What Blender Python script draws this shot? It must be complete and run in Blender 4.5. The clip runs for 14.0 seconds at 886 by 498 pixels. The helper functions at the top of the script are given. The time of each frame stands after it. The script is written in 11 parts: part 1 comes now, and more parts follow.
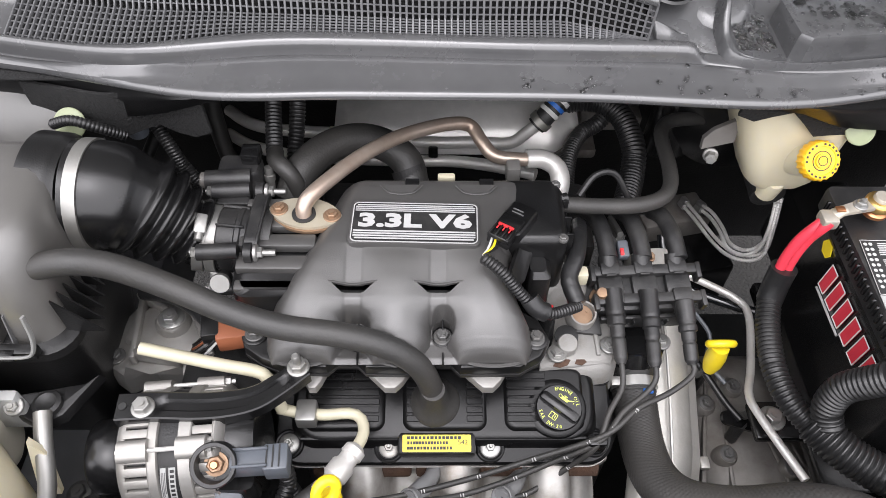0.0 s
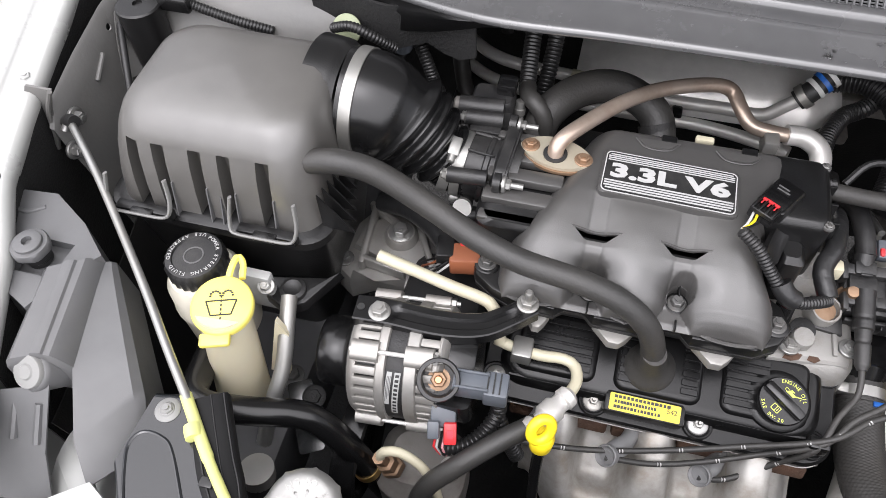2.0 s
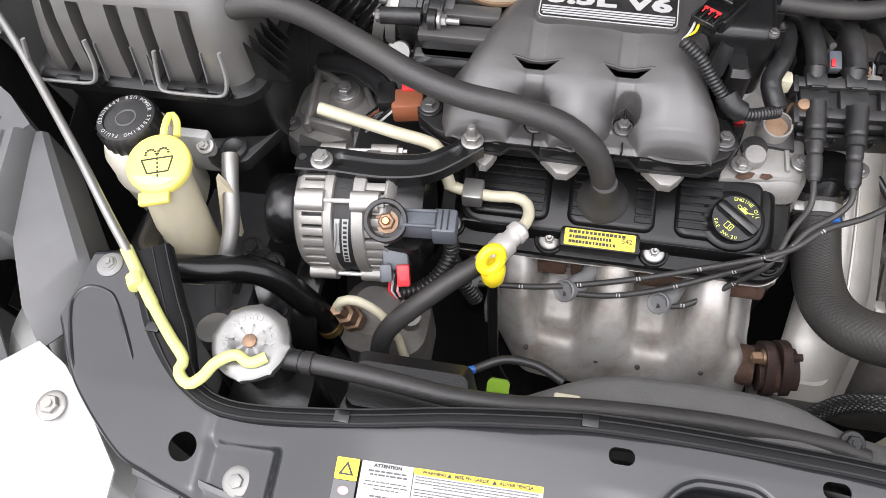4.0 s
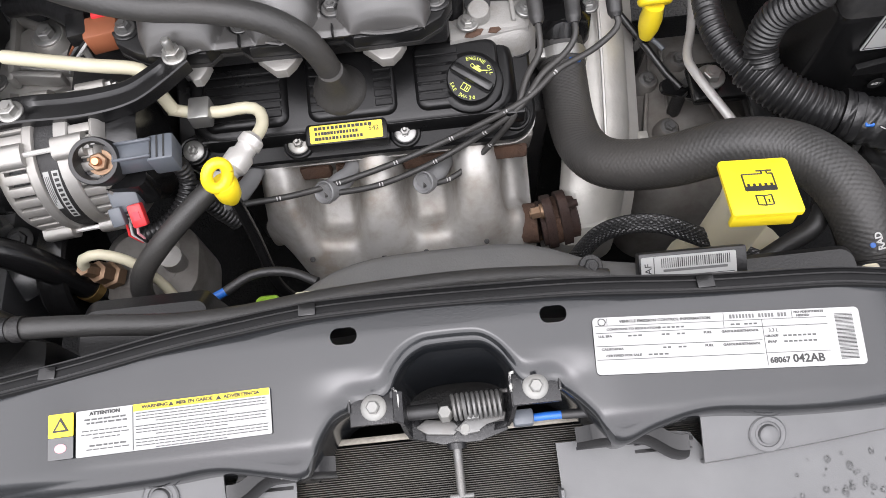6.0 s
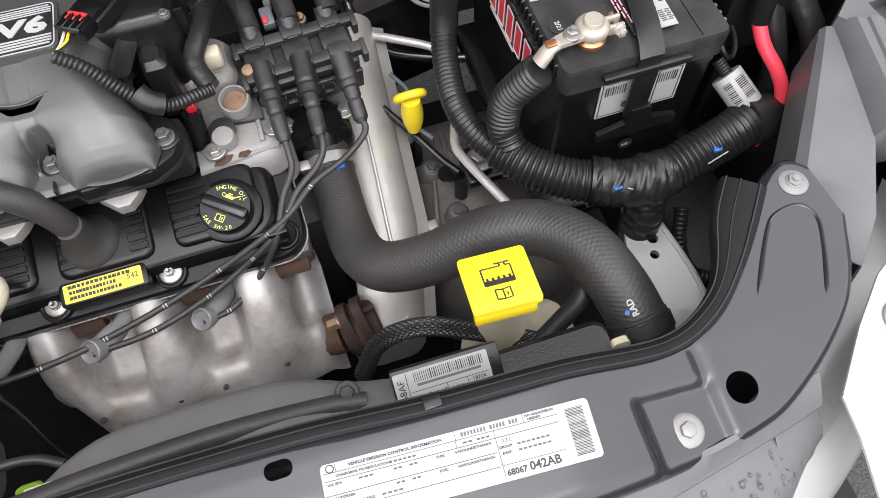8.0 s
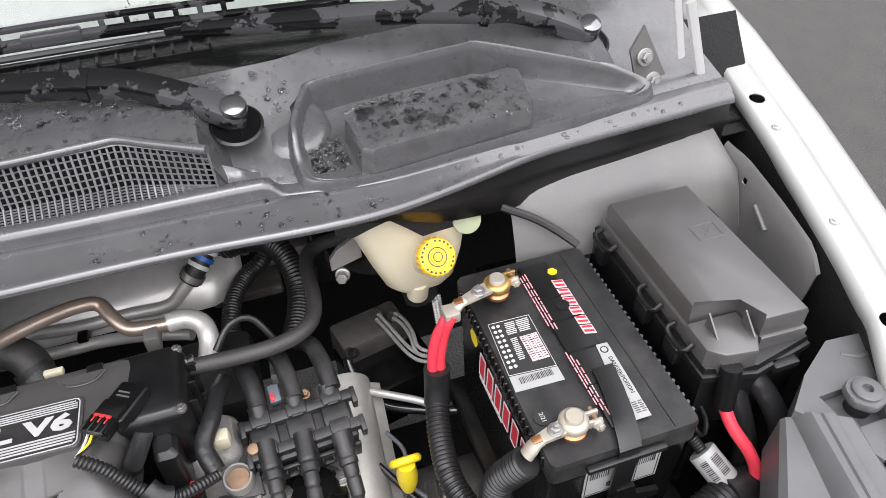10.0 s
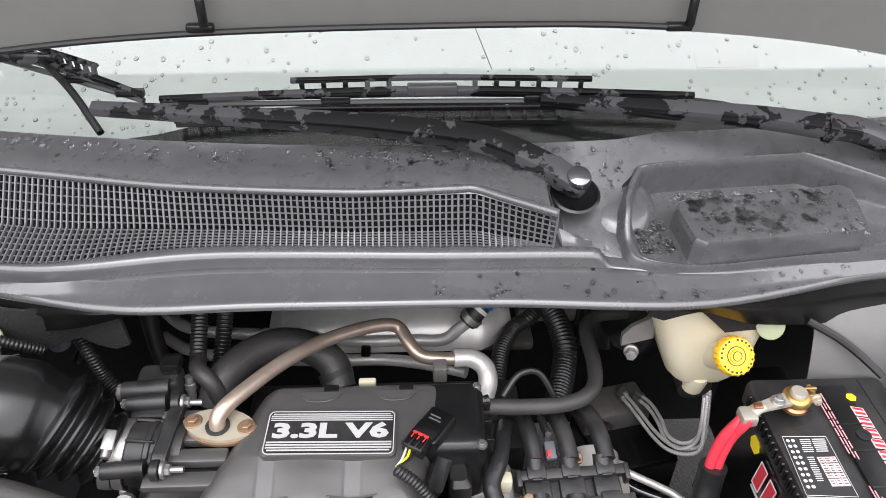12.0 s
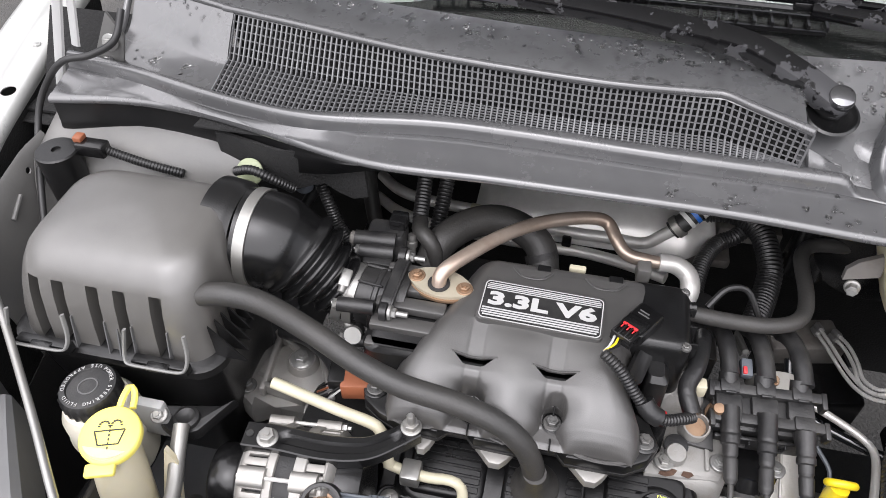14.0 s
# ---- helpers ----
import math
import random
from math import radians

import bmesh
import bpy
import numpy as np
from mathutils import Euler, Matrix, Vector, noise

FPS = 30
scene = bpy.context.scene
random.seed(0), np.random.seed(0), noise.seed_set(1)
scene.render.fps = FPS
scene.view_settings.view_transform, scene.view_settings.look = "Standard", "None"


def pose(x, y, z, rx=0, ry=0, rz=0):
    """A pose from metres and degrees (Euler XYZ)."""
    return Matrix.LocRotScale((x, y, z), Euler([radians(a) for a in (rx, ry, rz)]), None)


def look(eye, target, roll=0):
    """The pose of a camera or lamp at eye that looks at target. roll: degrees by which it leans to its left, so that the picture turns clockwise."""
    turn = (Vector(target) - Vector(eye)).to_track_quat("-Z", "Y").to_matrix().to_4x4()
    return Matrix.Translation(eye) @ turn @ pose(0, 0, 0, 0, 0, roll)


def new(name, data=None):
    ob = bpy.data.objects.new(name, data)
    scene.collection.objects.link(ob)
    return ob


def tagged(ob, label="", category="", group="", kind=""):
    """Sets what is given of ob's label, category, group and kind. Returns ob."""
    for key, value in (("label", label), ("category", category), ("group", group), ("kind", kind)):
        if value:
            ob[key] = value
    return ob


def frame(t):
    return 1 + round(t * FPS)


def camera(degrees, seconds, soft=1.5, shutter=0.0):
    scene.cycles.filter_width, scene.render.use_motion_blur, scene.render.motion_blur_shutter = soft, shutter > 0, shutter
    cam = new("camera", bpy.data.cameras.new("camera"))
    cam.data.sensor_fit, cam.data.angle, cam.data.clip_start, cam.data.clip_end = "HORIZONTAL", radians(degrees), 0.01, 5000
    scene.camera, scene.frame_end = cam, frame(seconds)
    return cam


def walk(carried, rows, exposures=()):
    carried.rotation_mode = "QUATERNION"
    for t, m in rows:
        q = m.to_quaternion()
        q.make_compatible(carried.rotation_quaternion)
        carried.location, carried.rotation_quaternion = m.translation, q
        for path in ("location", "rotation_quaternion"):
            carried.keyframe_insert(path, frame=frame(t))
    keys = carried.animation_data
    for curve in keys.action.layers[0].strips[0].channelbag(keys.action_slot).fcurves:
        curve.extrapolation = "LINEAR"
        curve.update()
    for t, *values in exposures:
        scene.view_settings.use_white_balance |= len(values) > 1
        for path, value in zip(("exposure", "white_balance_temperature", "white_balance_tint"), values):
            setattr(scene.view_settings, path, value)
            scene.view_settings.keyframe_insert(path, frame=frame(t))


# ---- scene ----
cam = camera(62.3, 14.0, soft=0.5)
PATH = [
    (0, (-0.092, -0.068, 1.459), (-0.061, 1.189, -0.096), 1.2),
    (0.5, (-0.104, -0.06, 1.456), (-0.17, 1.157, -0.129), 0.9),
    (1, (-0.128, -0.055, 1.457), (-0.259, 1.127, -0.151), 0.7),
    (1.5, (-0.173, -0.063, 1.448), (-0.411, 1.083, -0.173), -0.6),
    (2, (-0.199, -0.082, 1.45), (-0.527, 1.02, -0.186), -2.5),
    (2.2, (-0.197, -0.086, 1.45), (-0.551, 0.996, -0.194), -3.4),
    (4.3, (-0.128, -0.143, 1.383), (-0.386, 0.764, -0.381), -8.4),
    (4.5, (-0.121, -0.147, 1.378), (-0.346, 0.739, -0.401), -8.2),
    (5, (-0.091, -0.154, 1.36), (-0.239, 0.684, -0.45), -7.8),
    (5.5, (-0.039, -0.15, 1.345), (-0.116, 0.657, -0.484), -7.4),
    (6, (0.006, -0.147, 1.343), (-0.01, 0.643, -0.494), -7.2),
    (6.5, (0.048, -0.146, 1.337), (0.089, 0.641, -0.502), -6.8),
    (7, (0.097, -0.141, 1.328), (0.195, 0.655, -0.504), -6.0),
    (7.5, (0.13, -0.139, 1.316), (0.292, 0.693, -0.496), -4.8),
    (8, (0.154, -0.123, 1.335), (0.386, 0.785, -0.432), -3.9),
    (8.5, (0.175, -0.1, 1.379), (0.496, 0.947, -0.294), -3.0),
    (9, (0.187, -0.085, 1.42), (0.591, 1.104, -0.137), -2.2),
    (9.2, (0.187, -0.079, 1.434), (0.623, 1.159, -0.075), -1.8),
    (11.3, (0.074, -0.047, 1.472), (0.346, 1.524, 0.264), 1.0),
    (11.5, (0.047, -0.05, 1.481), (0.262, 1.533, 0.278), 0.9),
    (12, (-0.018, -0.05, 1.49), (0.06, 1.533, 0.271), 0.7),
    (12.5, (-0.076, -0.069, 1.48), (-0.122, 1.504, 0.246), 0.8),
    (13, (-0.091, -0.065, 1.495), (-0.241, 1.446, 0.194), 0.6),
    (13.5, (-0.086, -0.066, 1.495), (-0.328, 1.377, 0.132), 0.2),
    (14, (-0.107, -0.089, 1.496), (-0.402, 1.28, 0.068), -0.0),
]
walk(cam, [(t, look(eye, target, roll)) for t, eye, target, roll in PATH], exposures=[(0.0, 1.4, 6300, 15.0), (14.0, 1.4, 6300, 15.0)])

# ---- world, sun ----
world = bpy.data.worlds.new("overcast_sky")
scene.world = world
world.use_nodes = True
wn, wl = world.node_tree.nodes, world.node_tree.links
sky = wn.new("ShaderNodeTexSky")
sky.sky_type, sky.sun_disc = "NISHITA", False
sky.sun_elevation, sky.sun_rotation = radians(67), radians(192)
sky.air_density, sky.dust_density = 1.0, 4.0
grey = wn.new("ShaderNodeHueSaturation")
grey.inputs["Saturation"].default_value = 0.12
wl.new(sky.outputs[0], grey.inputs["Color"])
wl.new(grey.outputs[0], wn["Background"].inputs["Color"])
wn["Background"].inputs["Strength"].default_value = 0.08
sun_data = bpy.data.lights.new("sun", "SUN")
sun_data.energy, sun_data.angle, sun_data.color = 2.4, radians(130), (1.0, 0.98, 0.95)
sun = new("sun", sun_data)
sun.matrix_world = look((-0.35, -1.5, 6.0), (0, 0.2, 0.8))

# ---- materials ----
def mat(name, col, rough=0.5, metal=0.0, var=0.18, scale=35, bump=0.05, bscale=500, dirt=0.0, dirtcol=(0.25, 0.23, 0.2),
        dscale=9, coat=0.0, spec=0.5, rvar=0.12, dist=0.002, edge=(0.42, 0.75)):
    m = bpy.data.materials.new(name)
    m.use_nodes = True
    n, l = m.node_tree.nodes, m.node_tree.links
    b = n["Principled BSDF"]
    tc = n.new("ShaderNodeTexCoord")
    fine = n.new("ShaderNodeTexNoise")
    fine.inputs["Scale"].default_value, fine.inputs["Detail"].default_value = scale, 6
    l.new(tc.outputs["Object"], fine.inputs["Vector"])
    mix = n.new("ShaderNodeMix")
    mix.data_type = "RGBA"
    mix.inputs["A"].default_value = (*[c * (1 - var) for c in col], 1)
    mix.inputs["B"].default_value = (*[min(1, c * (1 + var)) for c in col], 1)
    l.new(fine.outputs["Fac"], mix.inputs["Factor"])
    out = mix.outputs["Result"]
    big = n.new("ShaderNodeTexNoise")
    big.inputs["Scale"].default_value, big.inputs["Detail"].default_value = dscale, 8
    big.inputs["Roughness"].default_value = 0.65
    l.new(tc.outputs["Object"], big.inputs["Vector"])
    if dirt > 0:
        ramp = n.new("ShaderNodeMapRange")
        ramp.inputs["From Min"].default_value, ramp.inputs["From Max"].default_value = edge
        ramp.inputs["To Max"].default_value = dirt
        l.new(big.outputs["Fac"], ramp.inputs["Value"])
        mix2 = n.new("ShaderNodeMix")
        mix2.data_type = "RGBA"
        mix2.inputs["B"].default_value = (*dirtcol, 1)
        l.new(out, mix2.inputs["A"])
        l.new(ramp.outputs["Result"], mix2.inputs["Factor"])
        out = mix2.outputs["Result"]
    l.new(out, b.inputs["Base Color"])
    rr = n.new("ShaderNodeMapRange")
    rr.inputs["To Min"].default_value, rr.inputs["To Max"].default_value = max(0.02, rough - rvar), min(1, rough + rvar)
    l.new(big.outputs["Fac"], rr.inputs["Value"])
    l.new(rr.outputs["Result"], b.inputs["Roughness"])
    b.inputs["Metallic"].default_value = metal
    b.inputs["Coat Weight"].default_value = coat
    b.inputs["Coat Roughness"].default_value = 0.08
    b.inputs["Specular IOR Level"].default_value = spec
    if bump > 0:
        grain = n.new("ShaderNodeTexNoise")
        grain.inputs["Scale"].default_value, grain.inputs["Detail"].default_value = bscale, 4
        l.new(tc.outputs["Object"], grain.inputs["Vector"])
        bp = n.new("ShaderNodeBump")
        bp.inputs["Strength"].default_value, bp.inputs["Distance"].default_value = bump, dist
        l.new(grain.outputs["Fac"], bp.inputs["Height"])
        l.new(bp.outputs["Normal"], b.inputs["Normal"])
    return m


BLACK = mat("black_plastic", (0.0065, 0.0065, 0.0068), 0.32, dirt=0.3, dirtcol=(0.019, 0.018, 0.017), bump=0.12)
COVERBLACK = mat("valve_cover_plastic", (0.0045, 0.0045, 0.0048), 0.3, dirt=0.2, dirtcol=(0.014, 0.0135, 0.013), bump=0.08, spec=0.32)
SATIN = mat("satin_black_plastic", (0.006, 0.006, 0.0063), 0.24, dirt=0.2, dirtcol=(0.018, 0.0175, 0.017), bump=0.04)
PLENUM = mat("moulded_grey_nylon", (0.052, 0.0505, 0.049), 0.37, spec=0.9, dirt=0.5, dirtcol=(0.075, 0.071, 0.066), bump=0.1, bscale=1100, scale=60)
AIRBOX = mat("grained_box_plastic", (0.085, 0.082, 0.077), 0.36, dirt=0.5, dirtcol=(0.11, 0.105, 0.096), bump=0.14, bscale=2400, dscale=6, spec=1.0, coat=0.3)
RUBBER = mat("black_rubber", (0.013, 0.013, 0.0135), 0.45, dirt=0.25, dirtcol=(0.045, 0.043, 0.04), bump=0.1, bscale=900)
HOSE = mat("dusty_hose_rubber", (0.028, 0.0275, 0.0265), 0.5, dirt=0.45, dirtcol=(0.07, 0.064, 0.057), bump=0.2, bscale=300)
TAPE = mat("wrinkled_black_tape", (0.014, 0.014, 0.0145), 0.36, bump=0.35, bscale=90, dist=0.003)
LOOM = mat("loom_plastic", (0.012, 0.012, 0.0125), 0.34, dirt=0.3, dirtcol=(0.045, 0.043, 0.04))
ALU = mat("cast_aluminium", (0.33, 0.322, 0.306), 0.46, 0.6, dirt=0.45, dirtcol=(0.24, 0.215, 0.185), bump=0.16, bscale=1500, dscale=24)
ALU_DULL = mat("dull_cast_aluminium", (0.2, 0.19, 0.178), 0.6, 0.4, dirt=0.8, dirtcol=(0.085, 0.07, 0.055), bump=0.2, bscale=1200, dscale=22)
STEEL = mat("zinc_steel", (0.34, 0.34, 0.33), 0.42, 0.8, dirt=0.35, dirtcol=(0.3, 0.26, 0.2))
SHIELD = mat("pressed_heat_shield", (0.46, 0.45, 0.43), 0.56, 0.4, var=0.1, dirt=0.75, dirtcol=(0.24, 0.2, 0.155), bump=0.3, bscale=60, dscale=26, dist=0.002, edge=(0.42, 0.68))
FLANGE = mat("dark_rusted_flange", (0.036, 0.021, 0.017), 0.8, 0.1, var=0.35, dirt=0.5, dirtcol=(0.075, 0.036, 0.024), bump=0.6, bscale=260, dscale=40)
TIN = mat("tin_heat_cover", (0.5, 0.49, 0.46), 0.5, 0.6, dirt=0.4, dirtcol=(0.3, 0.27, 0.23), bump=0.2, bscale=200)
RUST = mat("rusty_iron", (0.1, 0.055, 0.035), 0.85, 0.1, var=0.4, dirt=0.6, dirtcol=(0.045, 0.03, 0.025), bump=0.8, bscale=260, dscale=40)
CASTPALE = mat("pale_cast_head", (0.27, 0.264, 0.25), 0.55, 0.25, var=0.1, dirt=0.7, dirtcol=(0.17, 0.15, 0.125), bump=0.25, bscale=700, dscale=32, edge=(0.5, 0.72))
SEALRUB = mat("seal_rubber", (0.0055, 0.0055, 0.0058), 0.55, spec=0.25, bump=0.08)
EGR = mat("heat_tinted_tube", (0.5, 0.415, 0.35), 0.36, 0.7, var=0.12, dirt=0.6, dirtcol=(0.24, 0.13, 0.075), dscale=14)
GASKET = mat("flange_plate", (0.46, 0.42, 0.33), 0.5, 0.5, dirt=0.3, dirtcol=(0.3, 0.2, 0.1))
PAINT = mat("dark_bay_paint", (0.009, 0.0102, 0.0120), 0.17, 0.0, var=0.08, bump=0.02, spec=0.6, coat=0.3, dirt=0.12, dirtcol=(0.06, 0.059, 0.057), dscale=7)
WHITE = mat("white_body_paint", (0.36, 0.365, 0.352), 0.3, var=0.03, bump=0.0, coat=0.6, dirt=0.1, dirtcol=(0.5, 0.48, 0.44))
APRON = mat("dusty_grey_inner_paint", (0.125, 0.124, 0.12), 0.42, var=0.06, dirt=0.35, dirtcol=(0.2, 0.187, 0.168), bump=0.1, bscale=200)
BUCKET = mat("grey_header_plastic", (0.098, 0.099, 0.101), 0.42, dirt=0.3, dirtcol=(0.125, 0.122, 0.118), bump=0.05, bscale=900)
COWL = mat("cowl_plastic", (0.072, 0.0725, 0.0745), 0.26, dirt=0.4, dirtcol=(0.096, 0.096, 0.096), bump=0.05, bscale=1500, rvar=0.16, spec=0.9, coat=0.5, dscale=16)
NUT = mat("chromed_nut", (0.24, 0.24, 0.25), 0.12, 0.95, bump=0.0, var=0.03)
COWLWET = mat("rain_streaked_cowl_plastic", (0.07, 0.071, 0.073), 0.3, dirt=0.4, dirtcol=(0.022, 0.022, 0.023), bump=0.05, bscale=1500, rvar=0.3, spec=0.8, coat=0.6, dscale=30, edge=(0.55, 0.62))
WIPER = mat("wet_dusty_wiper_paint", (0.004, 0.004, 0.0045), 0.2, dirt=1.0, dirtcol=(0.05, 0.05, 0.053), dscale=15, bump=0.03, rvar=0.1, edge=(0.49, 0.505))
GREYWHITE = mat("pale_cap_plastic", (0.2, 0.2, 0.193), 0.4, var=0.05)
CREAM = mat("cream_tank_plastic", (0.56, 0.515, 0.38), 0.4, var=0.06, dirt=0.3, dirtcol=(0.48, 0.41, 0.28))
CREAM.node_tree.nodes["Principled BSDF"].inputs["Subsurface Weight"].default_value = 0.25
CREAM.node_tree.nodes["Principled BSDF"].inputs["Subsurface Radius"].default_value = (0.01, 0.008, 0.004)
BOTTLE = mat("off_white_bottle_plastic", (0.62, 0.59, 0.5), 0.42, var=0.06, dirt=0.35, dirtcol=(0.5, 0.44, 0.33))
YELLOW = mat("yellow_plastic", (0.86, 0.66, 0.02), 0.35, var=0.06, bump=0.03)
ORANGE = mat("orange_yellow_plastic", (0.84, 0.47, 0.015), 0.35, var=0.06, bump=0.03)
YELLOW_SOFT = mat("pale_yellow_plastic", (0.87, 0.76, 0.16), 0.38, var=0.05, bump=0.03)
PROP = mat("yellow_rod_sleeve", (0.6, 0.61, 0.22), 0.4, var=0.08)
RED = mat("red_plastic", (0.62, 0.03, 0.035), 0.4, var=0.12)
RED_CABLE = mat("red_cable_jacket", (0.66, 0.045, 0.07), 0.35, var=0.1)
BRASS = mat("brass_clamp", (0.58, 0.38, 0.13), 0.35, 0.9, dirt=0.4, dirtcol=(0.35, 0.28, 0.2))
LEAD = mat("crusted_lead", (0.4, 0.37, 0.32), 0.5, 0.5, dirt=0.6, dirtcol=(0.52, 0.46, 0.34), dscale=60)
COPPER = mat("copper_stud", (0.55, 0.25, 0.12), 0.35, 0.95)
BROWN = mat("brown_connector", (0.25, 0.085, 0.04), 0.45)
BEIGE = mat("beige_tube_jacket", (0.5, 0.47, 0.35), 0.42, dirt=0.25, dirtcol=(0.4, 0.34, 0.22))
GREYPL = mat("grey_connector", (0.09, 0.1, 0.115), 0.4)
BLUE = mat("blue_sleeve", (0.015, 0.11, 0.42), 0.4)
GREEN = mat("green_lug", (0.25, 0.45, 0.03), 0.4)
GREENISH = mat("pale_green_nylon", (0.3, 0.335, 0.21), 0.45, var=0.06)
PAPER = mat("white_label_paper", (0.34, 0.344, 0.337), 0.4, var=0.03, bump=0.0, dirt=0.08)
# print black, also for flat patches that stand in for shade in holes
INK = mat("black_print_and_hole_shade", (0.02, 0.02, 0.02), 0.5, bump=0.0)
INK_GREY = mat("grey_print", (0.1, 0.1, 0.1), 0.5, bump=0.0)
INK_FAINT = mat("faint_grey_print", (0.07, 0.07, 0.07), 0.5, bump=0.0)
INK_YELLOW = mat("yellow_print", (0.62, 0.68, 0.12), 0.5, bump=0.0)
LABEL_YELLOW = mat("yellow_label", (0.72, 0.56, 0.03), 0.45, var=0.1, dirt=0.25)
LABEL_WHITE = mat("white_print", (0.5, 0.5, 0.488), 0.45, bump=0.0, var=0.05)
LABEL_RED = mat("red_print", (0.55, 0.03, 0.05), 0.45, bump=0.0)
PINKPALE = mat("faded_pink_print", (0.62, 0.46, 0.46), 0.45, bump=0.0)
PINK = mat("pink_print", (0.66, 0.3, 0.33), 0.45, bump=0.0)
SHROUD = mat("dusty_shroud_plastic", (0.12, 0.12, 0.118), 0.5, dirt=0.6, dirtcol=(0.13, 0.127, 0.12), bump=0.15, dscale=14)
BOOT = mat("grey_plug_boot", (0.19, 0.192, 0.195), 0.4, dirt=0.4, dirtcol=(0.12, 0.11, 0.1))
BOLT = mat("dull_bolt_steel", (0.15, 0.15, 0.147), 0.45, 0.6, dirt=0.4, dirtcol=(0.12, 0.1, 0.08), dscale=60)
BOLTPALE = mat("pale_zinc_bolt", (0.22, 0.22, 0.21), 0.42, 0.35, dirt=0.4, dirtcol=(0.24, 0.23, 0.205), dscale=40, bump=0.05)
CHIP = mat("chipped_bright_edge", (0.02, 0.02, 0.021), 0.3, dirt=1.0, dirtcol=(0.42, 0.42, 0.4), dscale=120, bump=0.1, edge=(0.5, 0.54))
DUSTEDGE = mat("sandy_aluminium_edge", (0.3, 0.28, 0.24), 0.6, 0.2, var=0.4, scale=300, dirt=0.6, dirtcol=(0.12, 0.105, 0.085), dscale=60)
RUSTBOLT = mat("rust_tinged_bolt", (0.3, 0.2, 0.13), 0.5, 0.7, dirt=0.5, dirtcol=(0.2, 0.11, 0.06), dscale=60)
WORN = mat("chipped_black_latch_paint", (0.012, 0.012, 0.013), 0.28, dirt=0.5, dirtcol=(0.18, 0.175, 0.165), dscale=90, bump=0.1, edge=(0.6, 0.66))
CAPTIN = mat("plated_cap_steel", (0.27, 0.27, 0.262), 0.36, 0.8, dirt=0.35, dirtcol=(0.36, 0.34, 0.31), bump=0.05)
BADGE = mat("silver_badge_print", (0.42, 0.42, 0.415), 0.4, bump=0.0, var=0.06)
PIPE = mat("brushed_pipe", (0.64, 0.63, 0.61), 0.42, 0.45, dirt=0.4, dirtcol=(0.4, 0.36, 0.3), bump=0.05, dscale=20)
FIREMETAL = mat("firewall_foil", (0.78, 0.765, 0.74), 0.36, 0.45, dirt=0.3, dirtcol=(0.4, 0.36, 0.31), bump=0.06)
COIL = mat("dusty_coil_plastic", (0.013, 0.013, 0.0135), 0.42, dirt=0.6, dirtcol=(0.058, 0.056, 0.053), dscale=30, bump=0.15)
FUSE = mat("dusty_fuse_lid_plastic", (0.06, 0.0585, 0.0565), 0.33, dirt=0.6, dirtcol=(0.085, 0.082, 0.078), bump=0.1, bscale=1200, dscale=6, spec=1.0, coat=0.3)
GRILLE = mat("wet_grille_plastic", (0.125, 0.126, 0.13), 0.28, bump=0.03, coat=0.3)
FINS = mat("bronzed_fins", (0.055, 0.05, 0.043), 0.5, 0.3, var=0.4, dirt=0.5, dirtcol=(0.1, 0.086, 0.064), dscale=40)
RAIL = mat("lit_grey_rail_paint", (0.075, 0.076, 0.08), 0.45, dirt=0.4, dirtcol=(0.05, 0.046, 0.042), dscale=14)
FELT = mat("black_felt", (0.01, 0.01, 0.01), 0.95, bump=1.0, bscale=250)
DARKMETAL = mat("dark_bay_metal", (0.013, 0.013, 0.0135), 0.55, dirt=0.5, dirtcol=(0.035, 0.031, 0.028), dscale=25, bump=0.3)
ASPHALT = mat("damp_asphalt", (0.055, 0.053, 0.05), 0.75, var=0.5, scale=120, bump=1.0, bscale=150, dirt=0.4, dirtcol=(0.1, 0.095, 0.085), dist=0.01)
HOODPAINT = mat("hood_underside_primer", (0.22, 0.22, 0.208), 0.42, var=0.06, dirt=0.2, dirtcol=(0.2, 0.2, 0.19))
DASH = mat("grey_dashboard", (0.33, 0.34, 0.335), 0.7, var=0.06)
WATER = bpy.data.materials.new("water_drop")
WATER.use_nodes = True
WATER.node_tree.nodes["Principled BSDF"].inputs["Transmission Weight"].default_value = 1.0
WATER.node_tree.nodes["Principled BSDF"].inputs["Roughness"].default_value = 0.02
WATER.node_tree.nodes["Principled BSDF"].inputs["IOR"].default_value = 1.33
GLASS = bpy.data.materials.new("windscreen_glass")
GLASS.use_nodes = True
gb = GLASS.node_tree.nodes["Principled BSDF"]
gb.inputs["Base Color"].default_value = (0.8, 0.84, 0.81, 1)
gb.inputs["Transmission Weight"].default_value, gb.inputs["Roughness"].default_value, gb.inputs["IOR"].default_value = 1.0, 0.03, 1.5


# ---- mesh helpers ----
def thing(name, label, category, at=(0, 0, 0), group="", kind=""):
    ob = new(name)
    ob.location = at
    ob.empty_display_size = 0.03
    return tagged(ob, label, category, group, kind)


def finish(me, material, angle=38):
    me.materials.append(material)
    for p in me.polygons:
        p.use_smooth = True
    me.set_sharp_from_angle(angle=radians(angle))


def part(name, bm, material, parent, label="", angle=38):
    bmesh.ops.recalc_face_normals(bm, faces=bm.faces[:])
    me = bpy.data.meshes.new(name)
    bm.to_mesh(me)
    bm.free()
    finish(me, material, angle)
    ob = new(name, me)
    if parent is not None:
        ob.parent = parent
        shift = parent.location
        ob.matrix_parent_inverse = Matrix.Translation(-shift)
    if label:
        tagged(ob, label)
    return ob


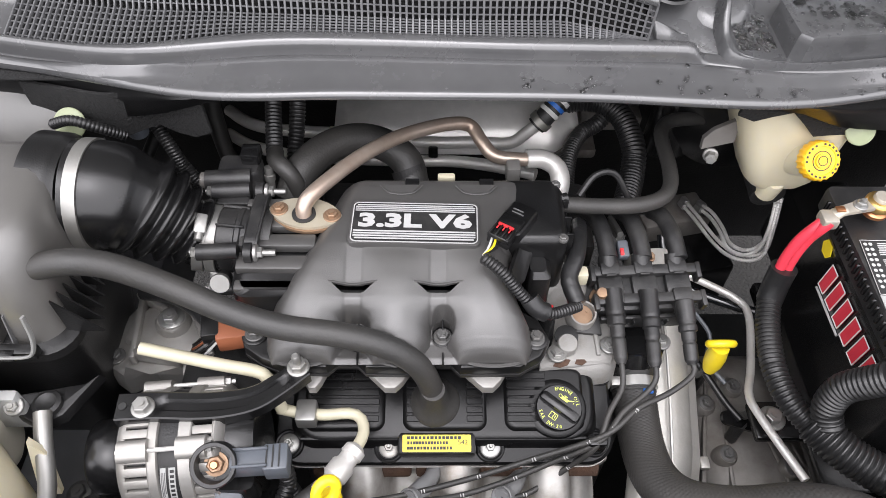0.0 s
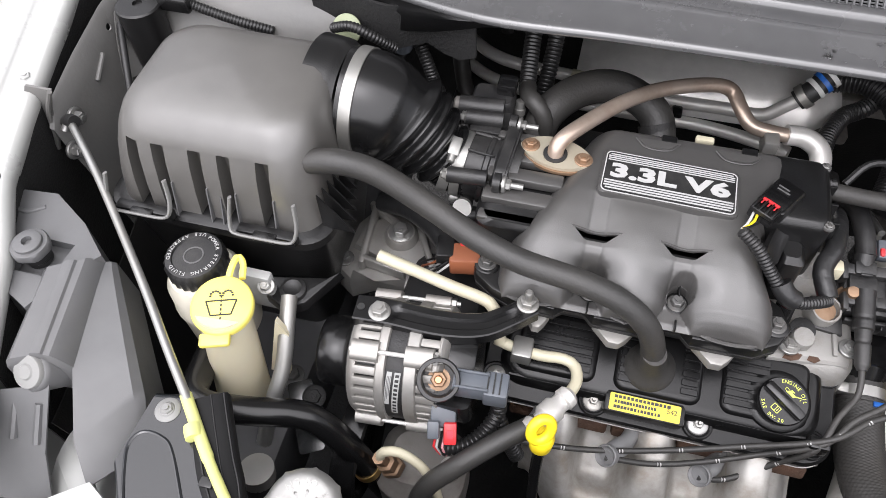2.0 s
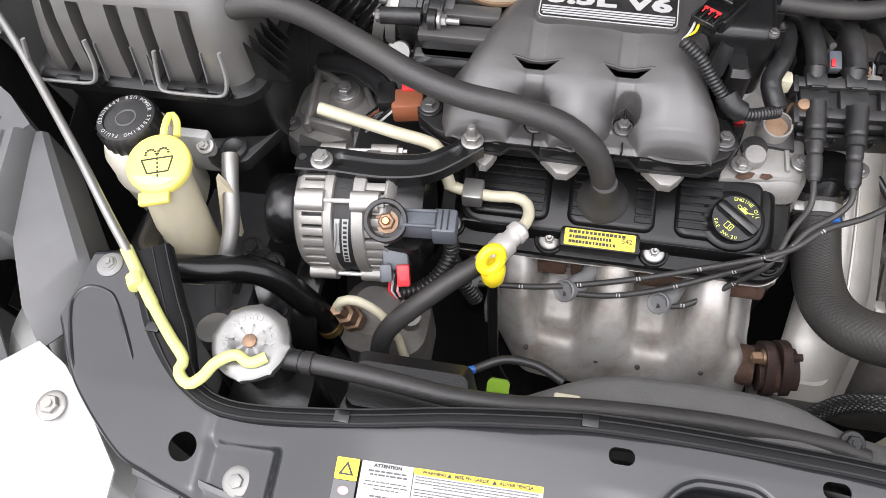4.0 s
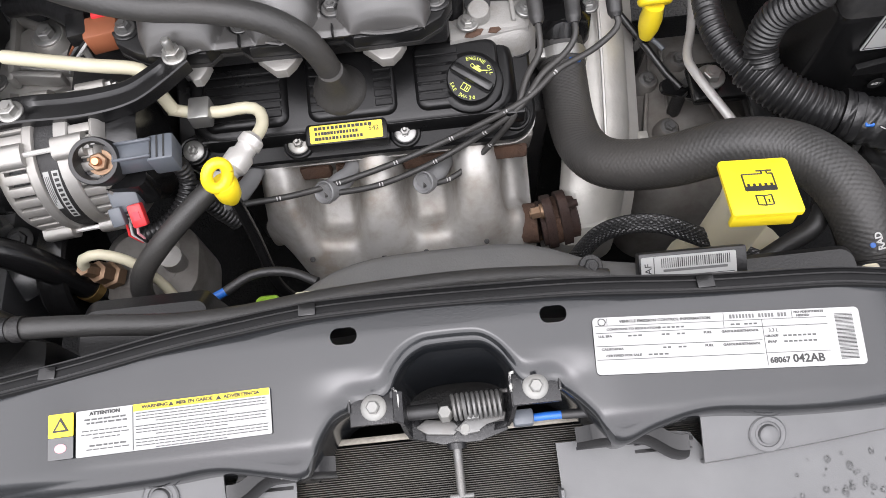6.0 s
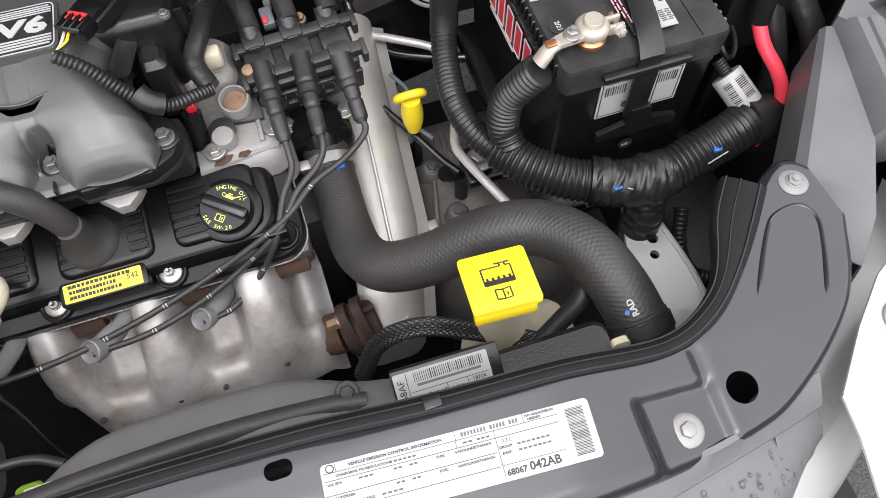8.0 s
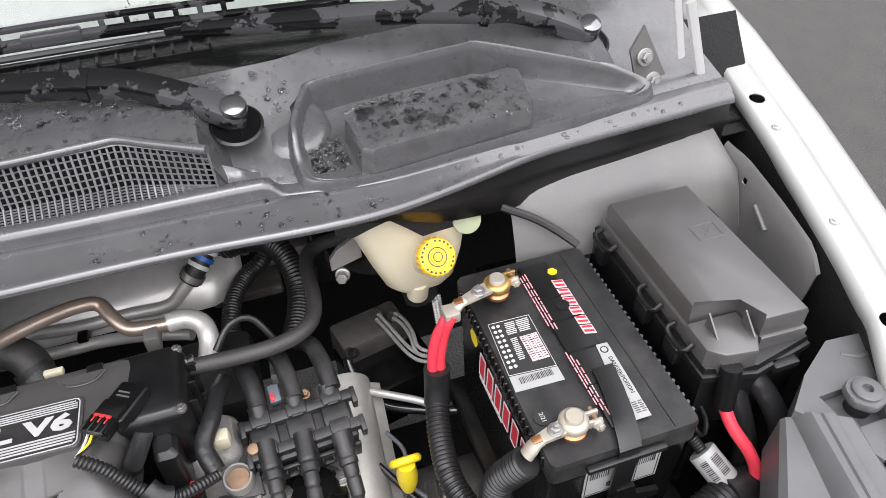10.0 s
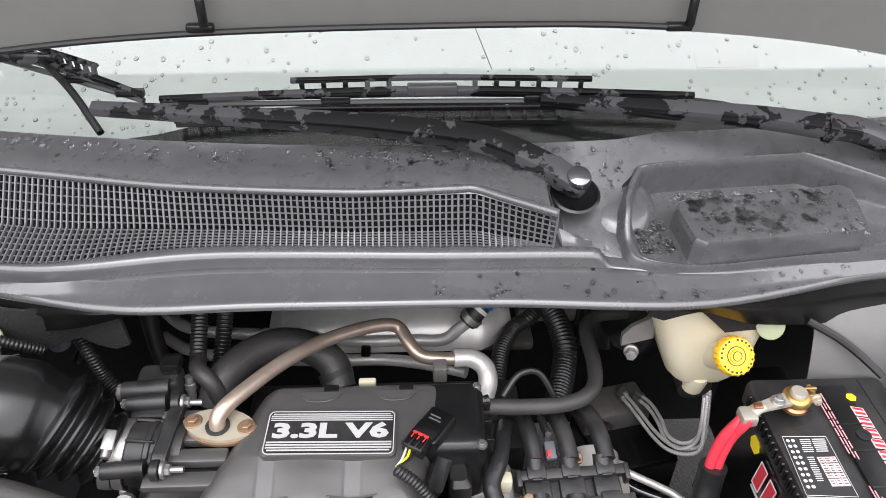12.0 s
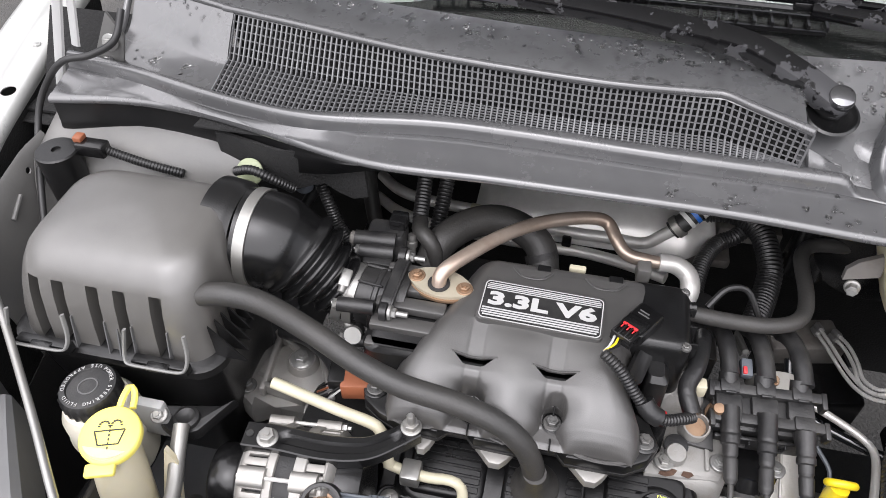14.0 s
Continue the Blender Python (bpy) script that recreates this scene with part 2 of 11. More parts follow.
def single(name, bm, material, label, category, group="", kind="", angle=38):
    ob = part(name, bm, material, None, angle=angle)
    return tagged(ob, label, category, group, kind)


B = bmesh.new


def smooth_line(pts, step=0.008):
    """Catmull-Rom line through the points, cut evenly."""
    p = [Vector(q) for q in pts]
    p = [2 * p[0] - p[1]] + p + [2 * p[-1] - p[-2]]
    fine = []
    for i in range(1, len(p) - 2):
        a, b, c, d = p[i - 1:i + 3]
        n = max(4, int((c - b).length / 0.004))
        for k in range(n):
            t = k / n
            fine.append(0.5 * (2 * b + (c - a) * t + (2 * a - 5 * b + 4 * c - d) * t * t + (3 * b - a - 3 * c + d) * t ** 3))
    fine.append(p[-2])
    acc = [0.0]
    for a, b in zip(fine, fine[1:]):
        acc.append(acc[-1] + (b - a).length)
    n = max(2, int(acc[-1] / step))
    out, j = [], 0
    for k in range(n + 1):
        s = acc[-1] * k / n
        while j < len(acc) - 2 and acc[j + 1] < s:
            j += 1
        f = (s - acc[j]) / max(1e-9, acc[j + 1] - acc[j])
        out.append(fine[j].lerp(fine[j + 1], min(1, f)))
    return out, acc[-1]


def tube(bm, pts, r, seg=14, step=0.008, flat=1.0, caps=True):
    """Sweep of a circle; r is a number or a function of the length and the part gone."""
    line, length = smooth_line(pts, step)
    up = Vector((0, 0, 1)) if abs((line[1] - line[0]).normalized().z) < 0.9 else Vector((0, 1, 0))
    rings = []
    for i, c in enumerate(line):
        d = (line[min(i + 1, len(line) - 1)] - line[max(i - 1, 0)]).normalized()
        side = d.cross(up).normalized()
        up = side.cross(d).normalized()
        s = i / (len(line) - 1)
        rad = r(s * length, s) if callable(r) else r
        rings.append([bm.verts.new(c + side * math.cos(a) * rad + up * math.sin(a) * rad * flat)
                      for a in (2 * math.pi * k / seg for k in range(seg))])
    for a, b in zip(rings, rings[1:]):
        for k in range(seg):
            bm.faces.new((a[k], a[(k + 1) % seg], b[(k + 1) % seg], b[k]))
    if caps:
        bm.faces.new(rings[0][::-1])
        bm.faces.new(rings[-1])
    return bm


def woven(bm, pts, r, relief, seg=104, step=0.001):
    """Sweep whose radius also varies round the tube: relief is a function of the length and the angle."""
    line, length = smooth_line(pts, step)
    up = Vector((0, 0, 1)) if abs((line[1] - line[0]).normalized().z) < 0.9 else Vector((0, 1, 0))
    angles = [2 * math.pi * k / seg for k in range(seg)]
    rings = []
    for i, c in enumerate(line):
        d = (line[min(i + 1, len(line) - 1)] - line[max(i - 1, 0)]).normalized()
        side = d.cross(up).normalized()
        up = side.cross(d).normalized()
        s = length * i / (len(line) - 1)
        rings.append([bm.verts.new(c + (side * math.cos(a) + up * math.sin(a)) * (r + relief(s, a))) for a in angles])
    for a, b in zip(rings, rings[1:]):
        for k in range(seg):
            bm.faces.new((a[k], a[(k + 1) % seg], b[(k + 1) % seg], b[k]))
    bm.faces.new(rings[0][::-1])
    bm.faces.new(rings[-1])
    return bm


def corrugated(bm, pts, r, pitch=0.005, depth=0.0018, seg=18):
    def rad(s, f):
        return r - depth * (0.5 + 0.5 * math.cos(2 * math.pi * s / pitch)) ** 1.5
    return tube(bm, pts, rad, seg, pitch / 5)


def frame_of(at, axis=(0, 0, 1), spin=0.0):
    q = Vector(axis).normalized().to_track_quat("Z", "Y")
    return Matrix.Translation(at) @ q.to_matrix().to_4x4() @ Matrix.Rotation(radians(spin), 4, "Z")


def lathe(bm, profile, m=Matrix(), seg=28, wave=None):
    rings = []
    for r, z in profile:
        if r < 1e-6:
            rings.append([bm.verts.new(m @ Vector((0, 0, z)))])
        else:
            rings.append([bm.verts.new(m @ Vector(((r + (wave(a, z) if wave else 0)) * math.cos(a), (r + (wave(a, z) if wave else 0)) * math.sin(a), z)))
                          for a in (2 * math.pi * k / seg for k in range(seg))])
    for a, b in zip(rings, rings[1:]):
        for k in range(seg):
            q = [a[k % len(a)], a[(k + 1) % len(a)], b[(k + 1) % len(b)], b[k % len(b)]]
            q = list(dict.fromkeys(q))
            if len(q) > 2:
                bm.faces.new(q)
    for e in (rings[0], rings[-1]):
        if len(e) > 2:
            bm.faces.new(e)
    return bm


def box(bm, c, size, bevel=0.003, m=None, seg=2):
    """A box with rounded edges round c, turned by m."""
    mm = Matrix.Translation(c) @ (m or Matrix())
    got = bmesh.ops.create_cube(bm, size=1, matrix=mm @ Matrix.Diagonal((*size, 1)))
    if bevel > 0:
        es = list({e for v in got["verts"] for e in v.link_edges})
        bmesh.ops.bevel(bm, geom=es, offset=bevel, segments=seg, affect="EDGES", profile=0.5)
    return bm


def prism(bm, poly, z0, z1, m=Matrix(), bevel=0.0, seg=2):
    lo = [bm.verts.new(m @ Vector((x, y, z0))) for x, y in poly]
    hi = [bm.verts.new(m @ Vector((x, y, z1))) for x, y in poly]
    n = len(poly)
    fs = [bm.faces.new(lo[::-1]), bm.faces.new(hi)]
    for k in range(n):
        fs.append(bm.faces.new((lo[k], lo[(k + 1) % n], hi[(k + 1) % n], hi[k])))
    if bevel > 0:
        es = list({e for f in fs[1:2] for e in f.edges})
        bmesh.ops.bevel(bm, geom=es, offset=bevel, segments=seg, affect="EDGES", profile=0.5)
    return bm


def circle(x, y, r, n=16, r2=None):
    return [(x + r * math.cos(2 * math.pi * k / n), y + (r2 or r) * math.sin(2 * math.pi * k / n)) for k in range(n)]


def plate_with_holes(bm, outer, holes, z0, z1, m=Matrix()):
    """A flat plate with its openings cut right through."""
    loops = []
    for z in (z1, z0):
        vs_all, es = [], []
        for loop in (outer, *holes):
            vs = [bm.verts.new(m @ Vector((x, y, z))) for x, y in loop]
            vs_all.append(vs)
            es += [bm.edges.new((vs[k], vs[(k + 1) % len(vs)])) for k in range(len(vs))]
        bmesh.ops.triangle_fill(bm, use_beauty=True, use_dissolve=False, edges=es)
        loops.append(vs_all)
    for a, b in zip(*loops):
        for k in range(len(a)):
            bm.faces.new((a[k], a[(k + 1) % len(a)], b[(k + 1) % len(b)], b[k]))
    return bm


def sheet(bm, grid, thick=0.002, close=False):
    """A skin through rows of points, with thickness below it."""
    g = [[Vector(p) for p in row] for row in grid]
    nr, nc = len(g), len(g[0])
    top, low = [], []
    for i in range(nr):
        ra, rb = [], []
        for j in range(nc):
            du = g[min(i + 1, nr - 1)][j] - g[max(i - 1, 0)][j]
            dv = g[i][min(j + 1, nc - 1)] - g[i][max(j - 1, 0)]
            n = du.cross(dv)
            n = n.normalized() if n.length > 1e-12 else Vector((0, 0, 1))
            ra.append(bm.verts.new(g[i][j]))
            rb.append(bm.verts.new(g[i][j] - n * thick))
        top.append(ra)
        low.append(rb)
    for i in range(nr - 1):
        for j in range(nc - 1):
            bm.faces.new((top[i][j], top[i + 1][j], top[i + 1][j + 1], top[i][j + 1]))
            bm.faces.new((low[i][j], low[i][j + 1], low[i + 1][j + 1], low[i + 1][j]))
    for i in range(nr - 1):
        for j in (0, nc - 1):
            bm.faces.new((top[i][j], top[i + 1][j], low[i + 1][j], low[i][j]))
    for j in range(nc - 1):
        for i in (0, nr - 1):
            bm.faces.new((top[i][j], top[i][j + 1], low[i][j + 1], low[i][j]))
    return bm


def rrect(cx, cy, w, d, r, n=5):
    """Rounded rectangle as a list of points."""
    out = []
    for sx, sy, a0 in ((1, 1, 0), (-1, 1, 90), (-1, -1, 180), (1, -1, 270)):
        for k in range(n + 1):
            a = radians(a0 + 90 * k / n)
            out.append((cx + sx * (w / 2 - r) + r * math.cos(a), cy + sy * (d / 2 - r) + r * math.sin(a)))
    return out


def loft(bm, rings, m=Matrix(), caps=(True, True)):
    """Skin over rings of equally many points."""
    vs = [[bm.verts.new(m @ Vector(p)) for p in ring] for ring in rings]
    n = len(vs[0])
    for a, b in zip(vs, vs[1:]):
        for k in range(n):
            bm.faces.new((a[k], a[(k + 1) % n], b[(k + 1) % n], b[k]))
    if caps[0]:
        bm.faces.new(vs[0][::-1])
    if caps[1]:
        bm.faces.new(vs[-1])
    return bm


def rbox(bm, rings, m=Matrix(), n=5):
    """Rounded body: rings of (cx, cy, width, depth, radius, z)."""
    return loft(bm, [[(x, y, z) for x, y in rrect(cx, cy, w, d, r, n)] for cx, cy, w, d, r, z in rings], m)


def bolt(bm, at, axis=(0, 0, 1), r=0.006, h=0.006, flange=1.6):
    m = frame_of(at, axis)
    lathe(bm, [(r * flange, -0.002), (r * flange, 0.0008), (r * flange * 0.92, 0.0016), (r * 1.05, 0.0018)], m, 20)
    hexa = [(r * math.cos(a), r * math.sin(a)) for a in (math.pi / 3 * k for k in range(6))]
    prism(bm, hexa, 0.001, h, m, 0.0008, 1)
    lathe(bm, [(r * 0.45, h - 0.001), (r * 0.45, h + 0.0015), (0, h + 0.0015)], m, 12)
    return bm


def writing(text, size, m, depth=0.0003, align="CENTER", bold=0.0, stretch=1.0):
    """Raised lettering in the built-in typeface, lying in the plane of m."""
    c = bpy.data.curves.new("lettering", "FONT")
    c.body, c.size, c.extrude, c.align_x, c.align_y, c.offset = text, size, depth, align, "CENTER", bold
    c.resolution_u = 2
    o = bpy.data.objects.new("lettering", c)
    scene.collection.objects.link(o)
    bpy.context.view_layer.update()
    me = bpy.data.meshes.new_from_object(o.evaluated_get(bpy.context.evaluated_depsgraph_get()))
    bpy.data.objects.remove(o)
    bm = bmesh.new()
    bm.from_mesh(me)
    bpy.data.meshes.remove(me)
    bmesh.ops.transform(bm, matrix=m @ Matrix.Diagonal((stretch, 1, 1, 1)), verts=bm.verts[:])
    return bm


def bars(bm, m, rows, h=0.0003):
    """Flat print: rows of (x, y, width, height) in the plane of m."""
    for x, y, w, d in rows:
        prism(bm, [(x - w / 2, y - d / 2), (x + w / 2, y - d / 2), (x + w / 2, y + d / 2), (x - w / 2, y + d / 2)], -h, h, m)
    return bm


def ease(a, b, x):
    t = min(1.0, max(0.0, (x - a) / (b - a)))
    return t * t * (3 - 2 * t)


def lerp_table(table, x):
    if x <= table[0][0]:
        return table[0][1]
    for (a, p), (b, q) in zip(table, table[1:]):
        if x <= b:
            return p + (q - p) * (x - a) / (b - a)
    return table[-1][1]


def soft(table, x, w=0.03):
    """The table's line with its corners rounded."""
    return sum(lerp_table(table, x + w * d) for d in (-1, -0.5, 0, 0.5, 1)) / 5


def hose(name, pts, r, material, label, category="hose", seg=16, group=""):
    return single(name, tube(B(), pts, r, seg), material, label, category, group)


def loom(name, pts, r, label, pitch=0.0055, depth=0.0018, category="cable loom", material=None):
    return single(name, corrugated(B(), pts, r, pitch, depth), material or LOOM, label, category)

# ---- ground and bodywork ----
bm = B()
sheet(bm, [[(x, y, 0) for y in (-60, -8, -2, 0, 2, 8, 60)] for x in (-60, -8, -2, 0, 2, 8, 60)], 0.05)
single("ground", bm, ASPHALT, "damp grey asphalt car park", "ground", kind="structure")


MID = -0.018


def side(s, x):
    """The place across the car, s = 1 driver's side, -1 the other."""
    return x if s > 0 else 2 * MID - x


EDGE = [(-0.05, 0.60), (0.1, 0.655), (0.205, 0.69), (0.28, 0.73), (0.36, 0.752), (0.455, 0.775), (0.55, 0.797), (0.75, 0.835), (0.95, 0.86)]
RISE = [(-0.05, 0.81), (0.1, 0.855), (0.25, 0.89), (0.55, 0.925), (0.95, 0.97)]


def cut(bm, cutter):
    """Cuts the cutter's form out of the mesh."""
    obs = []
    for b in (bm, cutter):
        bmesh.ops.recalc_face_normals(b, faces=b.faces[:])
        me = bpy.data.meshes.new("cut")
        b.to_mesh(me)
        b.free()
        obs.append(new("cut", me))
    mod = obs[0].modifiers.new("cut", "BOOLEAN")
    mod.operation, mod.solver, mod.object = "DIFFERENCE", "EXACT", obs[1]
    bpy.context.view_layer.update()
    me = bpy.data.meshes.new_from_object(obs[0].evaluated_get(bpy.context.evaluated_depsgraph_get()))
    for o in obs:
        bpy.data.objects.remove(o)
    out = bmesh.new()
    out.from_mesh(me)
    return out


def fender(s):
    """Outer wing with its folded flange; s is the side."""
    t = thing("fender", "white painted wing with a drilled inner flange", "fender", (side(s, 0.8), 0.3, 0.85), "wings beside the engine")
    rows = []
    for k in range(49):
        y = -0.02 + 0.95 * k / 48
        xi, z = lerp_table(EDGE, y), lerp_table(RISE, y)
        dent = 0.003 * max(0, math.sin(y * 2 * math.pi / 0.065)) ** 3
        rows.append([(side(s, xi + d), y, z + h) for d, h in ((0.004, -0.022), (0.0, -0.012), (0.0015, -0.004), (0.006, -0.0005), (0.034, 0.0), (0.039, 0.003), (0.043, 0.0055), (0.050, 0.006 - dent), (0.060, 0.0095 - dent), (0.069, 0.011), (0.078, 0.008), (0.084, -0.004), (0.090, -0.05), (0.10, -0.5))])
    if s < 0:
        rows = [r[::-1] for r in rows]
    cutter = B()
    for y in (0.27, 0.62):
        prism(cutter, circle(side(s, lerp_table(EDGE, y) + 0.019), y, 0.0105, 24), lerp_table(RISE, y) - 0.02, lerp_table(RISE, y) + 0.02)
    part("wing_skin", cut(sheet(B(), rows, 0.0015), cutter), WHITE, t, angle=50)
    for y in (0.207, 0.40, 0.56, 0.72):
        part("flange_bolt", bolt(B(), (side(s, lerp_table(EDGE, y) + 0.017), y, lerp_table(RISE, y) - 0.001), r=0.006, h=0.005, flange=1.5), WHITE, t)
    rows = [[(side(s, lerp_table(EDGE, y) + 0.002), y, lerp_table(RISE, y) - 0.018), (side(s, lerp_table(EDGE, y) + 0.03), y, 0.74), (side(s, lerp_table(EDGE, y) + 0.03), y, 0.45)] for y in (0.1, 0.3, 0.5, 0.7, 0.9)]
    part("wheel_liner", sheet(B(), rows if s > 0 else rows[::-1], 0.002), FELT, t, "black wheel arch liner")
    return t


fender(1)
fender(-1)


def apron(s):
    """Inner side panel from the wing down to the rail, and the panel below the cowl's end."""
    t = thing("inner_apron", "dusty light grey painted inner side panel with bolts", "side panel", (side(s, 0.72), 0.4, 0.4), "inner side panels", "structure")
    rows = []
    for k in range(15):
        y = 0.372 + 0.19 * k / 14
        zt = lerp_table([(0.372, 0.862), (0.392, 0.886), (0.45, 0.902), (0.53, 0.918), (0.56, 0.922)], y)
        x0 = 0.752 - 0.006 * ease(0.52, 0.56, y)
        rows.append([(side(s, x0 - 0.05), y + 0.01, 0.45), (side(s, x0 - 0.035), y + 0.005, 0.65), (side(s, x0 - 0.012), y, 0.80), (side(s, x0 - 0.004), y, zt - 0.03), (side(s, x0), y, zt - 0.003), (side(s, x0 + 0.003), y, zt)][::int(s)])
    cutter = B()
    for y, z in ((0.515, 0.893), (0.474, 0.868)):
        lathe(cutter, [(0.0045 if z > 0.88 else 0.003, -0.03), (0.0045 if z > 0.88 else 0.003, 0.03)], frame_of((side(s, 0.745), y, z), (1, 0, 0)), 12)
    part("panel", cut(sheet(B(), rows, 0.002), cutter), APRON, t)
    part("pressed_bead", tube(B(), [(side(s, 0.742), 0.455, 0.862), (side(s, 0.745), 0.485, 0.878)], 0.003, 8), APRON, t)
    rows = [[(side(s, x0), 0.528 - d, 0.825), (side(s, x0), 0.536 - d, 0.85), (side(s, x0), 0.548 - d, 0.88), (side(s, x0), 0.562 - d, 0.905), (side(s, x0), 0.60, 0.93), (side(s, x0), 0.66, 0.936)][::int(-s)]
            for x0, d in ((0.455, -0.012), (0.50, -0.002), (0.56, 0.002), (0.64, 0.0), (0.70, 0.002), (0.725, 0.010), (0.738, 0.022), (0.742, 0.035))]
    part("rear_panel", sheet(B(), rows, 0.002), APRON, t, angle=60)
    part("panel_button", lathe(B(), [(0.006, 0), (0.0055, 0.0015), (0, 0.002)], frame_of((side(s, 0.70), 0.553, 0.892), (0, -1, 0.4)), 16), APRON, t)
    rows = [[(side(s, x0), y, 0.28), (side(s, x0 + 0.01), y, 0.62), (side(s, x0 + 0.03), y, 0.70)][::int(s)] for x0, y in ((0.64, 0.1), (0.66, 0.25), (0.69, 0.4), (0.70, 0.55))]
    # lower panel in near-black metal, below the light grey upper one
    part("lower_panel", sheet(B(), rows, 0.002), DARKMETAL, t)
    if s < 0:
        for y, z in ((0.400, 0.856), (0.374, 0.827)):
            part("panel_bolt", bolt(B(), (side(s, 0.742), y, z), (1, -0.1, 0.1), 0.007, 0.011), STEEL, t)
    return t


apron(1)
apron(-1)

# bay bottom, firewall and front frame close the space below
single("under_tray", box(B(), (0, 0.3, 0.2), (1.5, 0.95, 0.01), 0.002), FELT, "black splash tray under the engine", "tray", kind="structure")
bm = B()
fw = [[(x, 0.99, 0.2), (x, 0.98, 0.5), (x, 0.96, 0.74), (x, 0.90, 0.86), (x, 0.80, 0.90), (x, 0.70, 0.905), (x, 0.62, 0.905)] for x in [-0.85 + 1.7 * k / 20 for k in range(21)]]
single("wall_firewall", sheet(bm, fw, 0.004), FELT, "black felt-lined firewall", "firewall", kind="structure")
bm = B()
box(bm, (0, -0.02, 0.5), (1.0, 0.03, 0.5), 0.004)
radiator = thing("radiator", "dark radiator core behind the front panel", "radiator", (0, -0.02, 0.5))
part("core", bm, DARKMETAL, radiator)
for s in (-1, 1):
    part("side_tank", box(B(), (s * 0.49, -0.02, 0.52), (0.04, 0.045, 0.46), 0.008), BLACK, radiator)
for s in (-1, 1):
    t = thing("chassis_rail", "dark painted box rail with bolted bracket", "rail", (s * 0.52, 0.3, 0.5), "chassis rails")
    bm = B()
    box(bm, (s * 0.53, 0.36, 0.55), (0.1, 0.8, 0.13), 0.008)
    # matching rails in two tones: left coloured as lit, right as in shade
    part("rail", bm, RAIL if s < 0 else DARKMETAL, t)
    part("rail_bolt", bolt(B(), (s * 0.50, 0.25, 0.615), r=0.009, h=0.008), BOLT, t)
    # slot is not cut: a black patch paints its shade
    part("rail_slot_shade", prism(B(), rrect(s * 0.50, 0.20, 0.008, 0.03, 0.003), 0.6145, 0.6158), INK, t)

# ---- radiator support panel ----
SUP_FRONT = [(-0.535, 0.05), (-0.50, 0.0), (-0.45, -0.044), (-0.42, -0.0565), (-0.384, -0.0675), (-0.36, -0.073), (-0.33, -0.0765), (-0.27, -0.0755), (-0.20, -0.0735), (-0.16, -0.071), (-0.125, -0.0765), (-0.106, -0.0795), (-0.098, -0.072), (-0.089, -0.056), (-0.081, -0.046),
             (-0.070, -0.041), (-0.054, -0.0395), (-0.0445, -0.036), (-0.0395, -0.0262), (-0.031, -0.0152), (-0.021, -0.0092), (-0.0125, -0.0074), (0.0135, -0.0074), (0.0245, -0.0100), (0.034, -0.0186), (0.0405, -0.0295), (0.0455, -0.037), (0.054, -0.039), (0.068, -0.0395), (0.080, -0.0495), (0.089, -0.060), (0.096, -0.0705), (0.106, -0.0785), (0.13, -0.071),
             (0.165, -0.0655), (0.22, -0.0702), (0.28, -0.071), (0.338, -0.0665), (0.378, -0.060), (0.41, -0.050), (0.455, -0.022), (0.49, 0.012), (0.515, 0.06)]
SUP_BACK = [(0.512, 0.105), (0.497, 0.116), (0.47, 0.10), (0.445, 0.07), (0.42, 0.043), (0.385, 0.014), (0.34, -0.002), (0.26, 0.0), (0.174, 0.004), (0.094, 0.011), (0.017, 0.014), (-0.042, 0.015), (-0.094, 0.014),
            (-0.142, 0.009), (-0.194, 0.002), (-0.271, -0.01), (-0.365, -0.012), (-0.41, 0.005), (-0.45, 0.043), (-0.475, 0.08), (-0.495, 0.113), (-0.53, 0.11)]


def sup_z(x, y):
    return 0.871 + 0.14 * min(0, y) - 0.026 * ease(0.24, 0.38, abs(x)) - 0.012 * ease(-0.066, -0.086, y)


support = thing("radiator_support", "glossy dark grey painted front cross panel with slots and bolts", "cross panel", (0, 0, 0.8))


def even(pts, n):
    """The line of points cut into n even steps."""
    d = [0.0]
    for a, b in zip(pts, pts[1:]):
        d.append(d[-1] + math.dist(a, b))
    return [(lerp_table(list(zip(d, [p[0] for p in pts])), d[-1] * k / n), lerp_table(list(zip(d, [p[1] for p in pts])), d[-1] * k / n)) for k in range(n + 1)]


def pressed(x, y):
    """Stamped pockets round the two panel bolts, each with a short groove to the rear edge."""
    z = 0
    for cx, cy, out in ((-0.3455, -0.0565, -1), (0.331, -0.052, 1)):
        z -= 0.0055 * ease(0.0345, 0.0245, abs(x - cx)) * ease(cy + 0.031, cy + 0.0225, y)
        z -= 0.0022 * math.exp(-((x - cx - out * 0.028) / 0.006) ** 2) * ease(cy + 0.018, cy + 0.03, y) * ease(cy + 0.056, cy + 0.048, y)
    z -= 0.003 * math.exp(-((abs(x - 0.003) - 0.072) / 0.02) ** 2) * ease(-0.02, -0.042, y)
    return z


